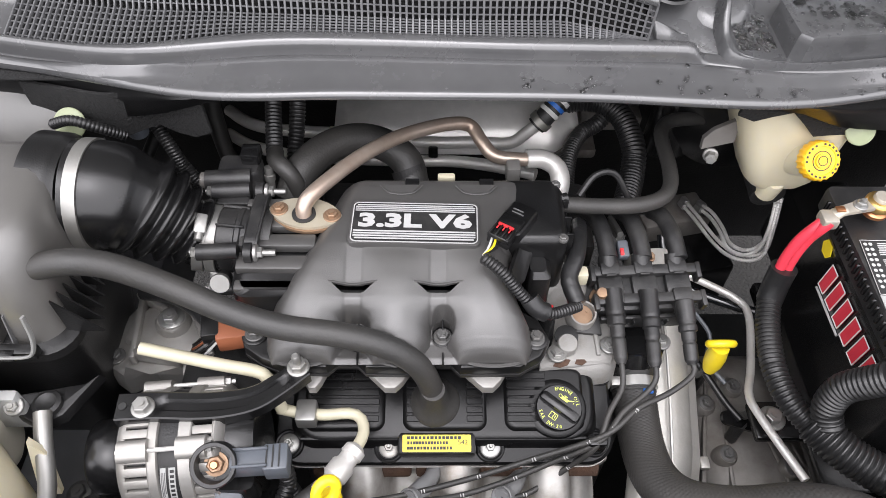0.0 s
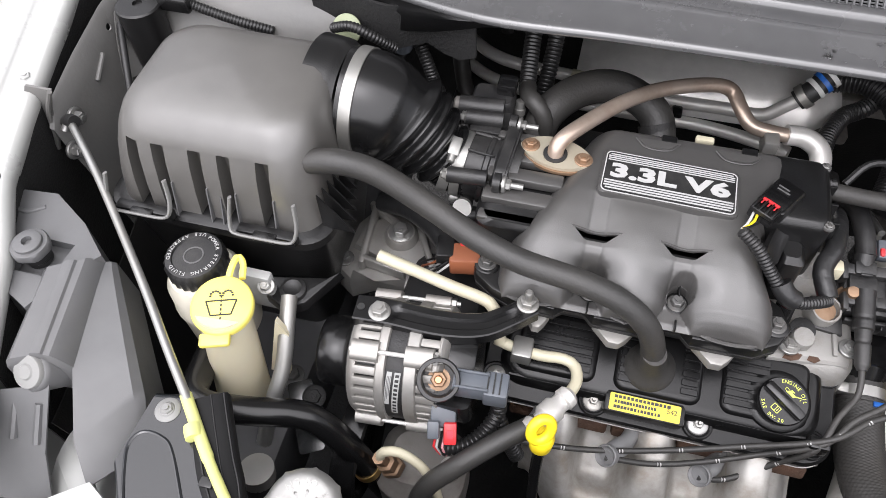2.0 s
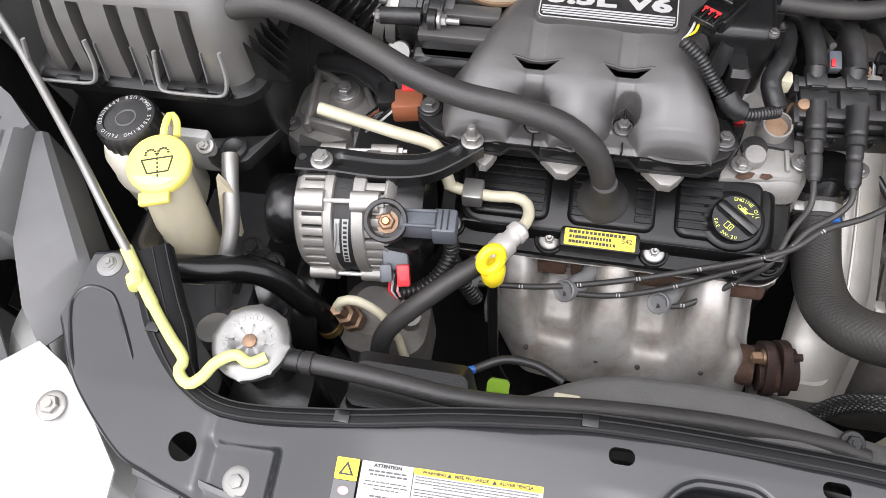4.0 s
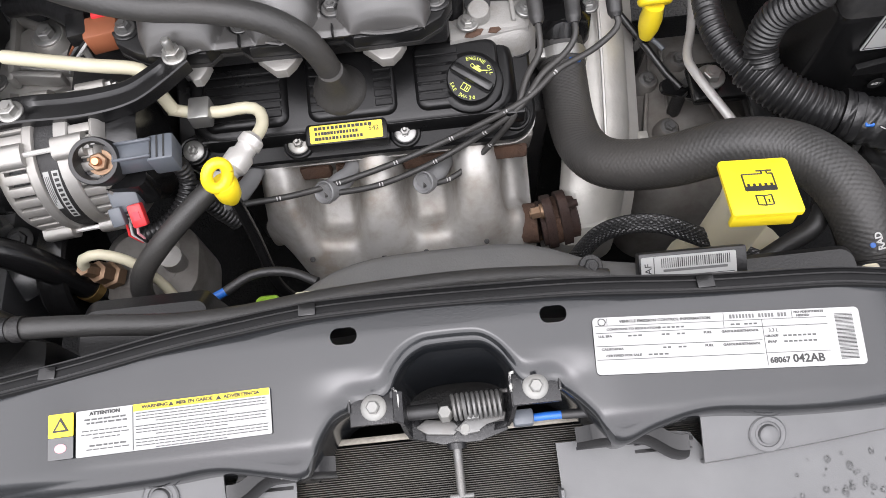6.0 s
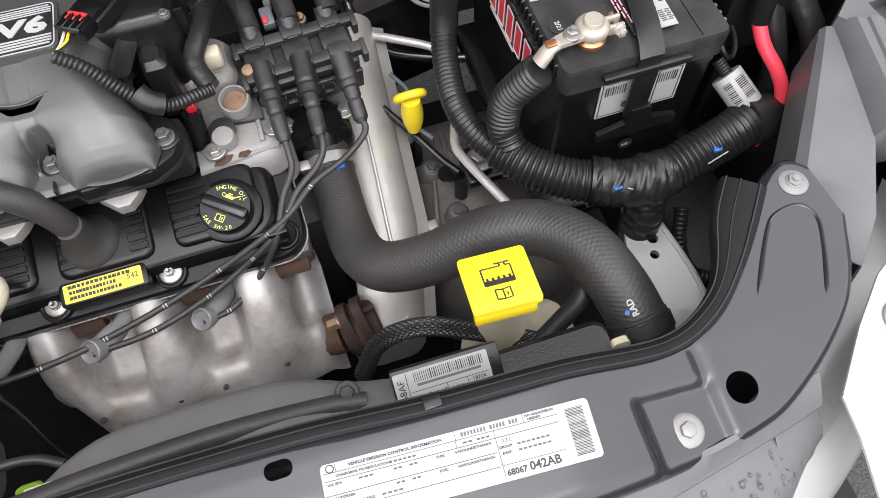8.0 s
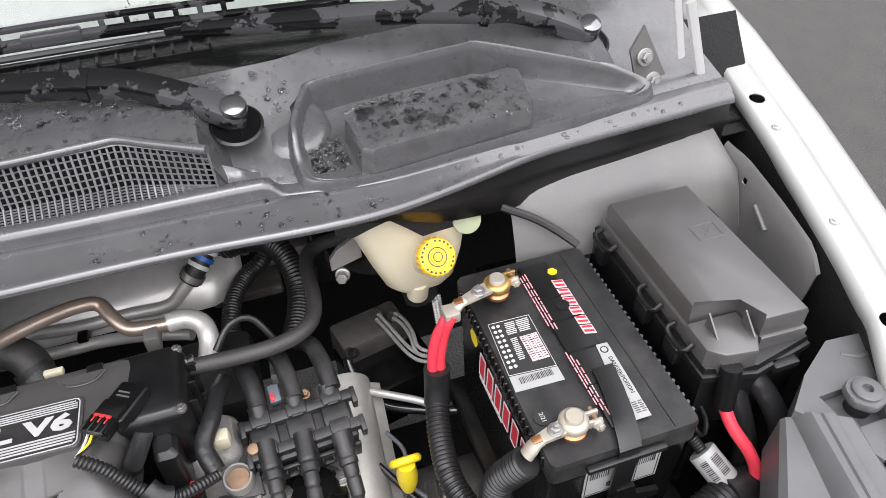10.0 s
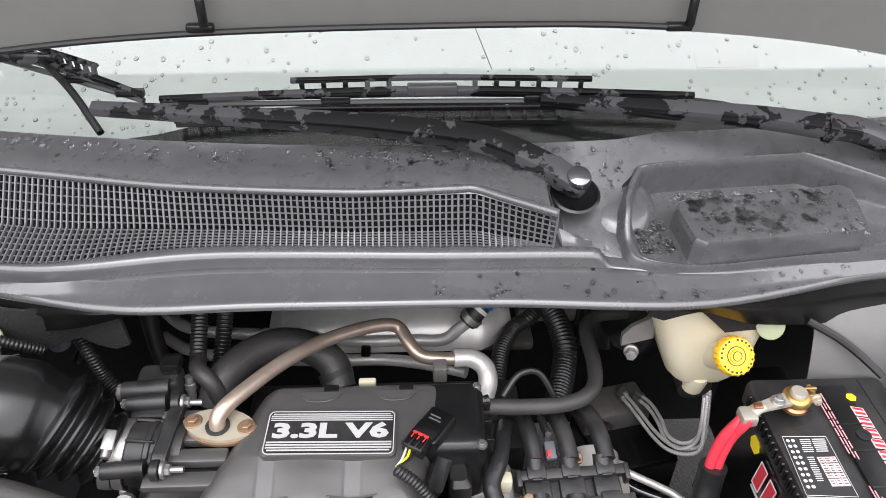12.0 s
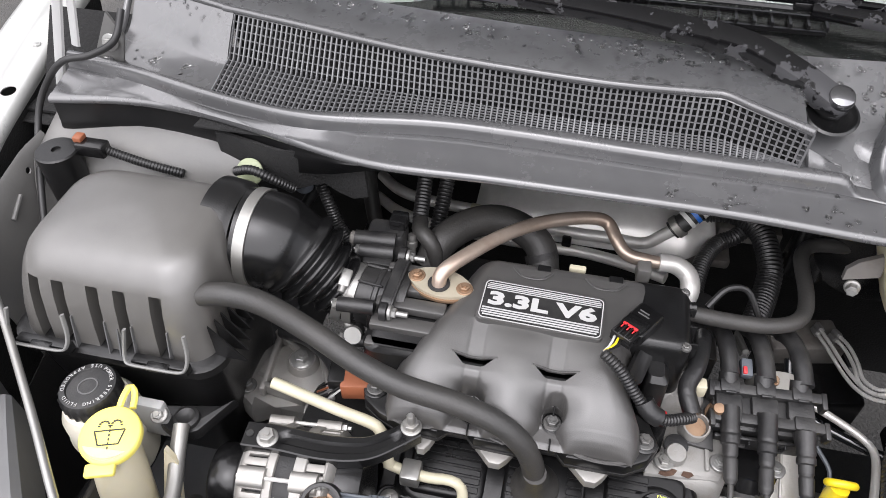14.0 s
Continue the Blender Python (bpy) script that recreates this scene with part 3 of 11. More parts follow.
rows = []
NR = 30
for (fx, fy), (bx, by) in zip(even([(p.x, p.y) for p in smooth_line([(x, y, 0) for x, y in SUP_FRONT], 0.003)[0]], 400), even([(p.x, p.y) for p in smooth_line([(x, y, 0) for x, y in SUP_BACK[::-1]], 0.004)[0]], 400)):
    row = [(bx, by + 0.004, sup_z(bx, by) - 0.06), (bx, by + 0.003, sup_z(bx, by) - 0.005), (bx, by + 0.001, sup_z(bx, by) - 0.001)]
    near = ease(0.085, 0.06, abs(fx))
    for k in range(1, NR):
        f = k / NR
        x, y = bx + (fx - bx) * f, by + (fy - by) * f
        row.append((x, y, sup_z(x, y) + pressed(x, y) - 0.004 * ease(0.8, 1.0, f) * near))
    z = sup_z(fx, fy) + pressed(fx, fy) - 0.004 * near
    deep = 0.05 if -0.06 < fx < 0.06 else 0.075
    e = 0.4 + 0.6 * ease(0.045, 0.075, abs(fx))
    row += [(fx, fy, z), (fx, fy - 0.003 * e, z - 0.0015 * e), (fx, fy - 0.005 * e, z - 0.006 * e), (fx, fy - 0.005 * e, z - 0.016), (fx, fy - 0.002, z - deep)]
    rows.append(row)


cutter = B()
for x in (-0.0705, 0.0705):
    prism(cutter, rrect(x, 0.0, 0.018, 0.0115, 0.0052), 0.84, 0.90)
for x, y in ((-0.395, -0.039), (0.38, -0.037)):
    prism(cutter, circle(x, y, 0.0112, 24), 0.82, 0.88)
part("panel_skin", cut(sheet(B(), rows, 0.0018), cutter), PAINT, support, angle=50)


def pocket(cx, cy):
    """Flanged bolt in a stamped pocket."""
    z = sup_z(cx, cy) + pressed(cx, cy)
    m = frame_of((cx, cy, z + 0.0014), (0, -0.14, 1))
    part("washer", lathe(B(), [(0.0118, -0.002), (0.0118, 0.0014), (0.0110, 0.0021), (0.0088, 0.0026), (0.0070, 0.0030)], m, 36), BOLTPALE, support)
    hexa = [(0.0056 * math.cos(a), 0.0056 * math.sin(a)) for a in (math.pi / 3 * k + 0.4 for k in range(6))]
    part("pocket_bolt", prism(B(), hexa, 0.002, 0.0066, m, 0.0010, 2), BOLTPALE, support)


pocket(-0.3455, -0.0565)
pocket(0.331, -0.052)
for x, y in ((-0.512, 0.104), (0.494, 0.100)):
    bm = B()
    lathe(bm, [(0.0115, 0), (0.0115, 0.0025), (0.0095, 0.004), (0.005, 0.0045), (0, 0.0045)], frame_of((x, y - 0.004, sup_z(x, 0))), 28)
    part("corner_screw", bm, GREYWHITE, support)
    part("screw_hex", bolt(B(), (x, y - 0.004, sup_z(x, 0) + 0.0035), r=0.0058, h=0.004, flange=1.2), GREYWHITE, support)
for s in (-1, 1):
    arch = [(0.395, -0.02), (0.426, 0.026), (0.455, 0.066), (0.469, 0.076), (0.488, 0.077), (0.495, 0.064), (0.488, 0.043), (0.471, 0.01), (0.455, -0.012)]
    part("pressed_arch", tube(B(), [(side(s, x), y, sup_z(x, y) + (0.0005 if 0 < k < len(arch) - 1 else -0.005)) for k, (x, y) in enumerate(arch)], 0.0022, 8, 0.004), PAINT, support)

# weather strip along the rear edge of the panel
strip = [(x, y, sup_z(x, y) + 0.004) for x, y in SUP_BACK[2:-1]]
seal = thing("weather_strip", "black rubber weather strip along the cross panel", "seal", (0, 0.01, 0.87))
band = smooth_line(strip, 0.006)[0]
inward = []
for a, b in zip(band, band[1:] + band[-1:]):
    d = (b - a) if b != a else (a - band[-2])
    n = Vector((-d.y, d.x, 0)).normalized()
    n = n if n.dot(Vector((-a.x, 0.4 - a.y, 0))) > 0 else -n
    inward.append(n * (1 + 1.3 * ease(0.40, 0.455, abs(a.x))))
part("band", sheet(B(), [[tuple(p + n * d + Vector((0, 0, h))) for d, h in ((0.014, -0.012), (0.0135, -0.004), (0.0125, -0.0025), (0.008, -0.0005), (0.003, 0.0002), (-0.001, -0.0005), (-0.002, -0.004))] for p, n in zip(band, inward)], 0.0015), SEALRUB, seal, angle=60)
for d, h, r in ((0.0122, -0.0018, 0.0008), (0.0075, 0.0002, 0.0006), (0.0010, 0.0006, 0.0009)):
    part("edge_bead", tube(B(), [p + n * d + Vector((0, 0, h)) for p, n in zip(band[::2], inward[::2])], r, 6, 0.008), RUBBER, seal)
for k in (6, 10, 13, 16):
    part("retaining_clip", box(B(), Vector(strip[k]) + Vector((0, 0.006, 0.0)), (0.012, 0.009, 0.005), 0.001), SATIN, seal)

# ---- plastic flaps, bumper and condenser in front ----
FLAP_TOP = [(0.163, -0.066), (0.20, -0.071), (0.27, -0.0735), (0.33, -0.072), (0.36, -0.0685), (0.384, -0.062), (0.41, -0.0535), (0.442, -0.0445)]
FLAP_FOLD = [(0.163, -0.100), (0.195, -0.098), (0.25, -0.0935), (0.30, -0.0885), (0.378, -0.0745), (0.425, -0.0655), (0.442, -0.060)]
FLAP_END = [(0.03, -0.178), (0.20, -0.168), (0.30, -0.152), (0.36, -0.139), (0.40, -0.114), (0.425, -0.093), (0.442, -0.080)]


def flap(s):
    """Two-level plastic air deflector: an upper strip with a fold, and the lower face under it."""
    t = thing("grille_flap", "dark grey plastic air deflector with push clip, wet with rain drops", "deflector", (s * 0.3, -0.1, 0.8), "air deflectors")
    rows = []
    for k in range(41):
        f = k / 40
        x = 0.163 + 0.279 * f
        a, b = soft(FLAP_TOP, x, 0.012) + 0.004, soft(FLAP_FOLD, x, 0.012)
        dz = -0.010 * ease(0.36, 0.45, x)
        rows.append([(s * x, a, 0.838 + dz), (s * x, a - 0.004, 0.8365 + dz), (s * x, b + 0.002, 0.8225 + dz), (s * x, b, 0.821 + dz), (s * x, b - 0.0005, 0.818 + dz), (s * x, b + 0.001, 0.812 + dz)])
    part("upper_strip", sheet(B(), rows[::-1] if s > 0 else rows, 0.002), BUCKET, t)
    rows = []
    for k in range(41):
        x = (0.066 if s > 0 else 0.118) + (0.376 if s > 0 else 0.324) * k / 40
        b, e = soft(FLAP_FOLD, max(x, 0.163), 0.012), soft(FLAP_END, x, 0.012)
        dz = -0.010 * ease(0.36, 0.45, x)
        bulge = 0.004
        b += 0.018 * ease(0.168, 0.158, x)
        rows.append([(s * x, b + 0.006, 0.8125 + dz), (s * x, b + (e - b) * 0.3, 0.8075 + dz), (s * x, b + (e - b) * 0.62, 0.800 + dz + bulge), (s * x, b + (e - b) * 0.85, 0.793 + dz + bulge), (s * x, e, 0.782 + dz), (s * x, e - 0.006, 0.765 + dz), (s * x, e - 0.008, 0.72)])
    part("lower_face", sheet(B(), rows[::-1] if s > 0 else rows, 0.002), BUCKET, t)
    x0 = s * (0.066 if s > 0 else 0.118)
    part("end_fold", box(B(), (x0, -0.128, 0.797), (0.003, 0.05, 0.016), 0.001, Matrix.Rotation(radians(20), 4, "X")), BUCKET, t)
    for x in (0.302, 0.40):
        b = soft(FLAP_FOLD, x, 0.012)
        z = 0.8115 - 0.010 * ease(0.36, 0.45, x)
        part("gusset", prism(B(), [(0.004, 0.006), (0.004, -0.004), (-0.013, -0.006)], -0.0012, 0.0012, Matrix.Translation((s * x, b, z)) @ Matrix.Rotation(radians(90), 4, "Z") @ Matrix.Rotation(radians(90), 4, "X")), BUCKET, t)
    c = Vector((s * 0.2065, -0.0862, 0.8285))
    part("push_clip", lathe(B(), [(0.0125, -0.003), (0.0125, 0.0008), (0.0115, 0.0016), (0.0088, 0.0016), (0.0082, 0.0010), (0.0068, 0.0012), (0.0064, 0.0042), (0.0050, 0.0052), (0, 0.0052)], frame_of(c, (0, -0.42, 1)), 28), BUCKET, t)
    return t


flap(-1)
flap(1)


def bumper_cover():
    t = thing("bumper_cover", "white painted bumper cover with wet upper edge", "bumper", (0, -0.2, 0.6))
    rows = []
    for k in range(41):
        x = -0.64 + 1.28 * k / 40
        y = -0.16 + 0.55 * (abs(x) / 0.9) ** 2.6
        rows.append([(x, y + 0.05, 0.752), (x, y + 0.01, 0.7615), (x, y, 0.762), (x, y - 0.012, 0.7605), (x, y - 0.03, 0.752), (x, y - 0.047, 0.732), (x, y - 0.06, 0.70), (x, y - 0.08, 0.5), (x, y - 0.05, 0.25)])
    part("upper_lip", sheet(B(), [r[:4] for r in rows[::-1]], 0.003), WHITE, t, angle=60)
    part("front_face", sheet(B(), [r[3:] for r in rows[::-1]], 0.003), WHITE, t, angle=60)
    return t


bumper_cover()
for s in (-1, 1):
    t = thing("corner_plate", "white painted corner plate with a clear screw", "corner plate", (s * 0.53, -0.03, 0.81), "corner plates")
    rows = [[(s * 0.452, -0.062, 0.822), (s * 0.452, -0.09, 0.815), (s * 0.45, -0.15, 0.79)], [(s * 0.49, -0.02, 0.826), (s * 0.50, -0.07, 0.812), (s * 0.51, -0.13, 0.785)],
            [(s * 0.525, 0.012, 0.828), (s * 0.56, -0.03, 0.812), (s * 0.6, -0.09, 0.775)], [(s * 0.56, 0.03, 0.824), (s * 0.62, 0.0, 0.80), (s * 0.68, -0.04, 0.75)]]
    part("corner_skin", sheet(B(), rows if s < 0 else rows[::-1], 0.002), WHITE, t)
    part("corner_bolt", bolt(B(), (s * 0.524, -0.022, 0.824), r=0.008, h=0.006), STEEL, t)

cond = thing("condenser", "finned aluminium condenser behind the grille", "condenser", (0, -0.09, 0.6))
part("core", box(B(), (0, -0.105, 0.63), (0.62, 0.02, 0.28), 0.002), DARKMETAL, cond)
bm = B()
for k in range(40):
    box(bm, (0, -0.1135, 0.765 - 0.0056 * k), (0.34, 0.004, 0.0016), 0)
for k in range(40):
    box(bm, (0, -0.0635 - 0.0015 * k, 0.8045 - 0.0006 * k), (0.34, 0.0006, 0.004), 0)

tagged(part("fin_field", bm, FINS, cond), kind="stuff")


def header(s):
    """Moulded headlight bracket between wing and cross panel, with its rubber bump stop."""
    t = thing("headlight_bracket", "grey moulded headlight bracket with a rubber bump stop", "bracket", (side(s, 0.62), 0.15, 0.8), "headlight brackets")

    def mix(a, b, f):
        return [(side(s, p[0] + (q[0] - p[0]) * f), p[1] + (q[1] - p[1]) * f, p[2] + (q[2] - p[2]) * f) for p, q in zip(a, b)]
    a = [(0.612, 0.229, 0.835), (0.614, 0.228, 0.846), (0.619, 0.224, 0.857), (0.622, 0.221, 0.860), (0.628, 0.216, 0.8606), (0.630, 0.215, 0.8632), (0.6335, 0.213, 0.8642), (0.637, 0.211, 0.8632), (0.639, 0.210, 0.8606), (0.652, 0.203, 0.860), (0.655, 0.20, 0.857), (0.656, 0.2, 0.82)]
    c = [(0.590, 0.124, 0.818), (0.593, 0.122, 0.830), (0.603, 0.121, 0.847), (0.606, 0.121, 0.850), (0.612, 0.120, 0.8506), (0.614, 0.120, 0.8532), (0.6175, 0.119, 0.8542), (0.621, 0.118, 0.8532), (0.623, 0.117, 0.8506), (0.640, 0.110, 0.849), (0.643, 0.108, 0.846), (0.644, 0.107, 0.81)]
    rows = [mix(a, c, k / 12) for k in range(13)]
    rows.append([(x, y - 0.002, z - 0.004) for x, y, z in rows[-1]])
    rows.append([(x, y - 0.003, z - 0.05) for x, y, z in rows[-1]])
    part("top_bar", sheet(B(), rows[::-1] if s > 0 else rows, 0.0025), BUCKET, t, angle=32)
    inner = [(0.606, 0.236, 0.78), (0.607, 0.234, 0.838), (0.609, 0.232, 0.842), (0.613, 0.229, 0.845), (0.615, 0.227, 0.835)]
    midd = [(0.548, 0.156, 0.76), (0.549, 0.153, 0.821), (0.553, 0.150, 0.826), (0.592, 0.123, 0.829), (0.596, 0.12, 0.815)]
    low = [(0.522, 0.118, 0.74), (0.523, 0.115, 0.810), (0.528, 0.111, 0.814), (0.562, 0.062, 0.812), (0.567, 0.058, 0.775)]
    toe = [(0.505, 0.075, 0.72), (0.506, 0.072, 0.79), (0.51, 0.068, 0.795), (0.535, 0.03, 0.80), (0.538, 0.026, 0.76)]
    rows = [mix(inner, midd, k / 8) for k in range(9)] + [mix(midd, low, k / 5) for k in range(1, 6)] + [mix(low, toe, k / 3) for k in range(1, 4)]
    part("inner_flange", sheet(B(), rows[::-1] if s > 0 else rows, 0.0025), BUCKET, t, angle=32)
    outer = [(0.697, 0.291), (0.735, 0.288), (0.785, 0.255), (0.785, 0.20), (0.683, 0.172), (0.652, 0.158), (0.636, 0.196), (0.611, 0.230), (0.648, 0.262)]
    seat = [(0.6435, 0.235), (0.690, 0.236), (0.693, 0.194), (0.647, 0.194)]
    bm = plate_with_holes(B(), [(side(s, x), y) for x, y in outer][::int(s)], [[(side(s, x), y) for x, y in seat][::int(s)]], 0.846, 0.8575)
    part("seat_plate", bm, BUCKET, t)
    part("seat_floor", box(B(), (side(s, 0.668), 0.215, 0.8445), (0.055, 0.05, 0.003), 0.0005), BUCKET, t)
    rows = [[(side(s, x), y, 0.853) for x, y in outer], [(side(s, x * 0.995 + 0.004), y * 0.995, 0.78) for x, y in outer]]
    part("seat_skirt", loft(B(), rows, caps=(False, False)), BUCKET, t)
    part("pressed_bead", tube(B(), [(side(s, 0.70), 0.272, 0.857), (side(s, 0.715), 0.262, 0.858), (side(s, 0.73), 0.262, 0.858), (side(s, 0.75), 0.252, 0.858)], 0.003, 8, 0.004, 0.7), BUCKET, t)
    stop = part("bump_stop", lathe(B(), [(0.0115, -0.012), (0.0125, -0.01), (0.0115, -0.006), (0.013, -0.004), (0.0125, 0.0), (0.013, 0.004), (0.0115, 0.008), (0.0115, 0.014)], Matrix.Translation((side(s, 0.676), 0.217, 0.858)), 24), RUBBER, t)
    part("stop_head", lathe(B(), [(0.0, 0.007), (0.0185, 0.007), (0.0195, 0.009), (0.0195, 0.0155), (0.018, 0.017), (0.0142, 0.0175), (0.014, 0.0205), (0.0125, 0.0215), (0.0052, 0.0215), (0.005, 0.0165), (0, 0.0165)], Matrix.Translation((side(s, 0.676), 0.217, 0.858)) @ Matrix.Rotation(0.3, 4, "Z"), 6 * 5, lambda a, h: -0.0013 * (0.5 - 0.5 * math.cos(6 * a)) if h < 0.017 else 0), BUCKET, stop, "grey rubber hexagon head with a hole")
    ax = (0.15 * s, -0.62, 0.8)
    house = lathe(B(), [(0.021, -0.05), (0.0205, -0.004), (0.0185, 0.0), (0.0165, 0.001)], frame_of((side(s, 0.622), 0.106, 0.839), ax), 28)
    part("adjuster_housing", house, BUCKET, t)
    part("adjuster_cap", lathe(B(), [(0.0165, -0.002), (0.0165, 0.003), (0.0155, 0.0045), (0.008, 0.005), (0.0065, 0.0065), (0, 0.0065)], frame_of((side(s, 0.622), 0.106, 0.840), ax), 28), GREYWHITE, t, "pale plastic adjuster cap")
    rows = [[(side(s, 0.603), 0.100, 0.832), (side(s, 0.64), 0.088, 0.83), (side(s, 0.668), 0.078, 0.828)], [(side(s, 0.598), 0.05, 0.79), (side(s, 0.63), 0.05, 0.788), (side(s, 0.662), 0.05, 0.786)], [(side(s, 0.585), 0.01, 0.75), (side(s, 0.62), 0.01, 0.75), (side(s, 0.65), 0.01, 0.75)]]
    part("fin_plate", sheet(B(), rows if s > 0 else rows[::-1], 0.002), BUCKET, t)
    for xa, xb in ((0.610, 0.607), (0.634, 0.632)):
        part("rib", tube(B(), [(side(s, xa), 0.085, 0.82), (side(s, xb), 0.055, 0.796)], 0.0042, 8), BUCKET, t)
    part("side_clip", box(B(), (side(s, 0.70), 0.178, 0.846), (0.022, 0.016, 0.012), 0.003), BLACK, t)
    part("clip_screw", bolt(B(), (side(s, 0.70), 0.176, 0.851), r=0.005, h=0.006), STEEL, t)
    return t


header(1)
header(-1)

# ---- cowl, windscreen, hood ----
XS = sorted([-0.76 + 1.52 * k / 60 for k in range(61)] + [0.178, 0.184, 0.19, 0.196, 0.202])
LIP = [(-0.76, 0.57), (-0.70, 0.585), (-0.636, 0.592), (-0.54, 0.582), (-0.465, 0.563), (-0.40, 0.546), (-0.365, 0.538), (-0.329, 0.531), (-0.28, 0.530), (-0.2, 0.534), (0.03, 0.533), (0.1, 0.531), (0.2, 0.523), (0.274, 0.520), (0.33, 0.527), (0.395, 0.541), (0.45, 0.556), (0.5, 0.566), (0.76, 0.585)]
BASE = [(-0.76, 0.632), (-0.661, 0.618), (-0.61, 0.602), (-0.535, 0.584), (-0.465, 0.5715), (-0.425, 0.566), (-0.37, 0.570), (-0.308, 0.581), (-0.245, 0.588), (-0.15, 0.586), (0.0, 0.580), (0.19, 0.577), (0.23, 0.568), (0.30, 0.558), (0.40, 0.567), (0.47, 0.577), (0.6, 0.588), (0.76, 0.60)]
BEAD = [(-0.76, 0.640), (-0.661, 0.622), (-0.604, 0.606), (-0.528, 0.586), (-0.46, 0.5745), (-0.42, 0.572), (-0.39, 0.575), (-0.338, 0.587), (-0.29, 0.597), (-0.214, 0.599), (-0.1, 0.595), (0.04, 0.590), (0.19, 0.587), (0.23, 0.578), (0.30, 0.568), (0.40, 0.577), (0.47, 0.587), (0.6, 0.598), (0.76, 0.61)]


lip_y = lambda x: soft(LIP, x)
base_y = lambda x: soft(BASE, x)
ridge_y = lambda x: soft(BEAD, x) - 0.006
glass_y = lambda x: 0.70 + 0.16 * abs(x) ** 1.8
rear_y = lambda x: lerp_table([(-0.56, 0.70), (-0.28, 0.645), (-0.09, 0.628), (0.05, 0.632), (0.14, 0.578), (0.2, 0.578)], x)
cowl = thing("cowl_panel", "grey plastic cowl panel with air grille, wet with rain", "cowl", (0, 0.6, 1.0))
rows = []
for x in XS:
    ly, by, ry = lip_y(x), base_y(x), ridge_y(x) + 0.006
    m = lambda f: ly + f * (by - ly)
    up = 1 - ease(0.18, 0.20, x)
    rows.append([(x, ly + 0.010, 0.9615), (x, ly + 0.002, 0.962), (x, ly, 0.964), (x, ly + 0.0008, 0.9675), (x, m(0.12), 0.9692), (x, m(0.2), 0.9688), (x, m(0.5), 0.973), (x, m(0.8), 0.9765), (x, by - 0.002, 0.9782), (x, by - 0.0008, 0.9772), (x, by - 0.0002, 0.9785),
                 (x, by, 0.979 + 0.0125 * up), (x, by + 0.15 * (ry - by), 0.9795 + 0.0152 * up), (x, by + 0.45 * (ry - by), 0.98 + 0.0168 * up), (x, ry, 0.9805 + 0.0165 * up), (x, ry + 0.003, 0.981 + 0.0145 * up), (x, ry + 0.005, 0.9805 + 0.0095 * up)])
part("front_lip", sheet(B(), rows[::-1], 0.002), COWL, cowl, angle=60)
drop = lambda x: lerp_table([(-0.76, 0.086), (-0.62, 0.080), (-0.47, 0.060), (-0.39, 0.036), (-0.33, 0.010), (-0.30, 0.004), (0.25, 0.004), (0.30, 0.012), (0.36, 0.042), (0.45, 0.066), (0.76, 0.070)], x)
for name, xs in (("under_panel", [x for x in XS if x < -0.3]), ("under_panel", [x for x in XS if x > 0.22])):
    rows = [[(x, lip_y(x) + 0.04, 0.955 - drop(x)), (x, lip_y(x) + 0.012, 0.961 - drop(x)), (x, lip_y(x) + 0.0075, 0.9635 - drop(x)), (x, lip_y(x) + 0.007, 0.966 - 0.6 * drop(x)), (x, lip_y(x) + 0.0045, 0.967 - 0.5 * drop(x)), (x, lip_y(x) + 0.006, 0.967 - 0.42 * drop(x)), (x, lip_y(x) + 0.007, 0.963)] for x in xs]
    part(name, sheet(B(), rows[::-1], 0.002), BLACK, cowl, angle=60)
# rear shelf from the grille to the glass
rows = []
for x in XS:
    gy = glass_y(x)
    if x < -0.72:
        continue
    if x < 0.13:
        a, za = rear_y(x) + 0.052 * ease(-0.545, -0.715, x), 1.046
    else:
        a, za = ridge_y(x) + 0.012, 0.980
    if 0.245 < x < 0.61:
        # the shelf drops under the moulded well
        yr = lerp_table([(0.24, 0.682), (0.27, 0.695), (0.44, 0.708), (0.475, 0.703), (0.61, 0.626)], x)
        gy = max(gy, yr + 0.03)
        rows.append([(x, a - 0.001, za - 0.008), (x, a + 0.003, za - 0.006), (x, yr - 0.006, 0.975), (x, yr + 0.010, 1.012 + 0.24 * (yr - 0.6)), (x, gy + 0.01, 1.056), (x, gy + 0.014, 1.03)])
        continue
    rows.append([(x, a - 0.001, za - 0.004), (x, a + 0.003, za), (x, a + 0.3 * (gy - a), za + 0.1 * (1.056 - za) + 0.004), (x, a + 0.7 * (gy - a), za + 0.55 * (1.056 - za)), (x, gy + 0.01, 1.056), (x, gy + 0.014, 1.03)])
part("rear_shelf", sheet(B(), rows[::-1], 0.0025), COWLWET, cowl)
# blank left end of the cowl, with its raised rim
back_y = lambda x: rear_y(x) + 0.052 * ease(-0.545, -0.715, x)
rows = []
for k in range(17):
    x = -0.705 + 0.16 * k / 16
    ry, a = ridge_y(x) + 0.010, back_y(x)
    lift = 0.004 * ease(-0.690, -0.705, x)
    rows.append([(x, ry, 0.988 + lift), (x, ry + 0.25 * (a - ry), 0.991 + lift), (x, ry + 0.50 * (a - ry), 0.996 + lift), (x, ry + 0.58 * (a - ry), 1.000 + lift), (x, ry + 0.66 * (a - ry), 1.010), (x, ry + 0.85 * (a - ry), 1.031), (x, a + 0.002, 1.0465)])
part("end_panel", sheet(B(), rows[::-1], 0.0025), COWL, cowl, angle=60)
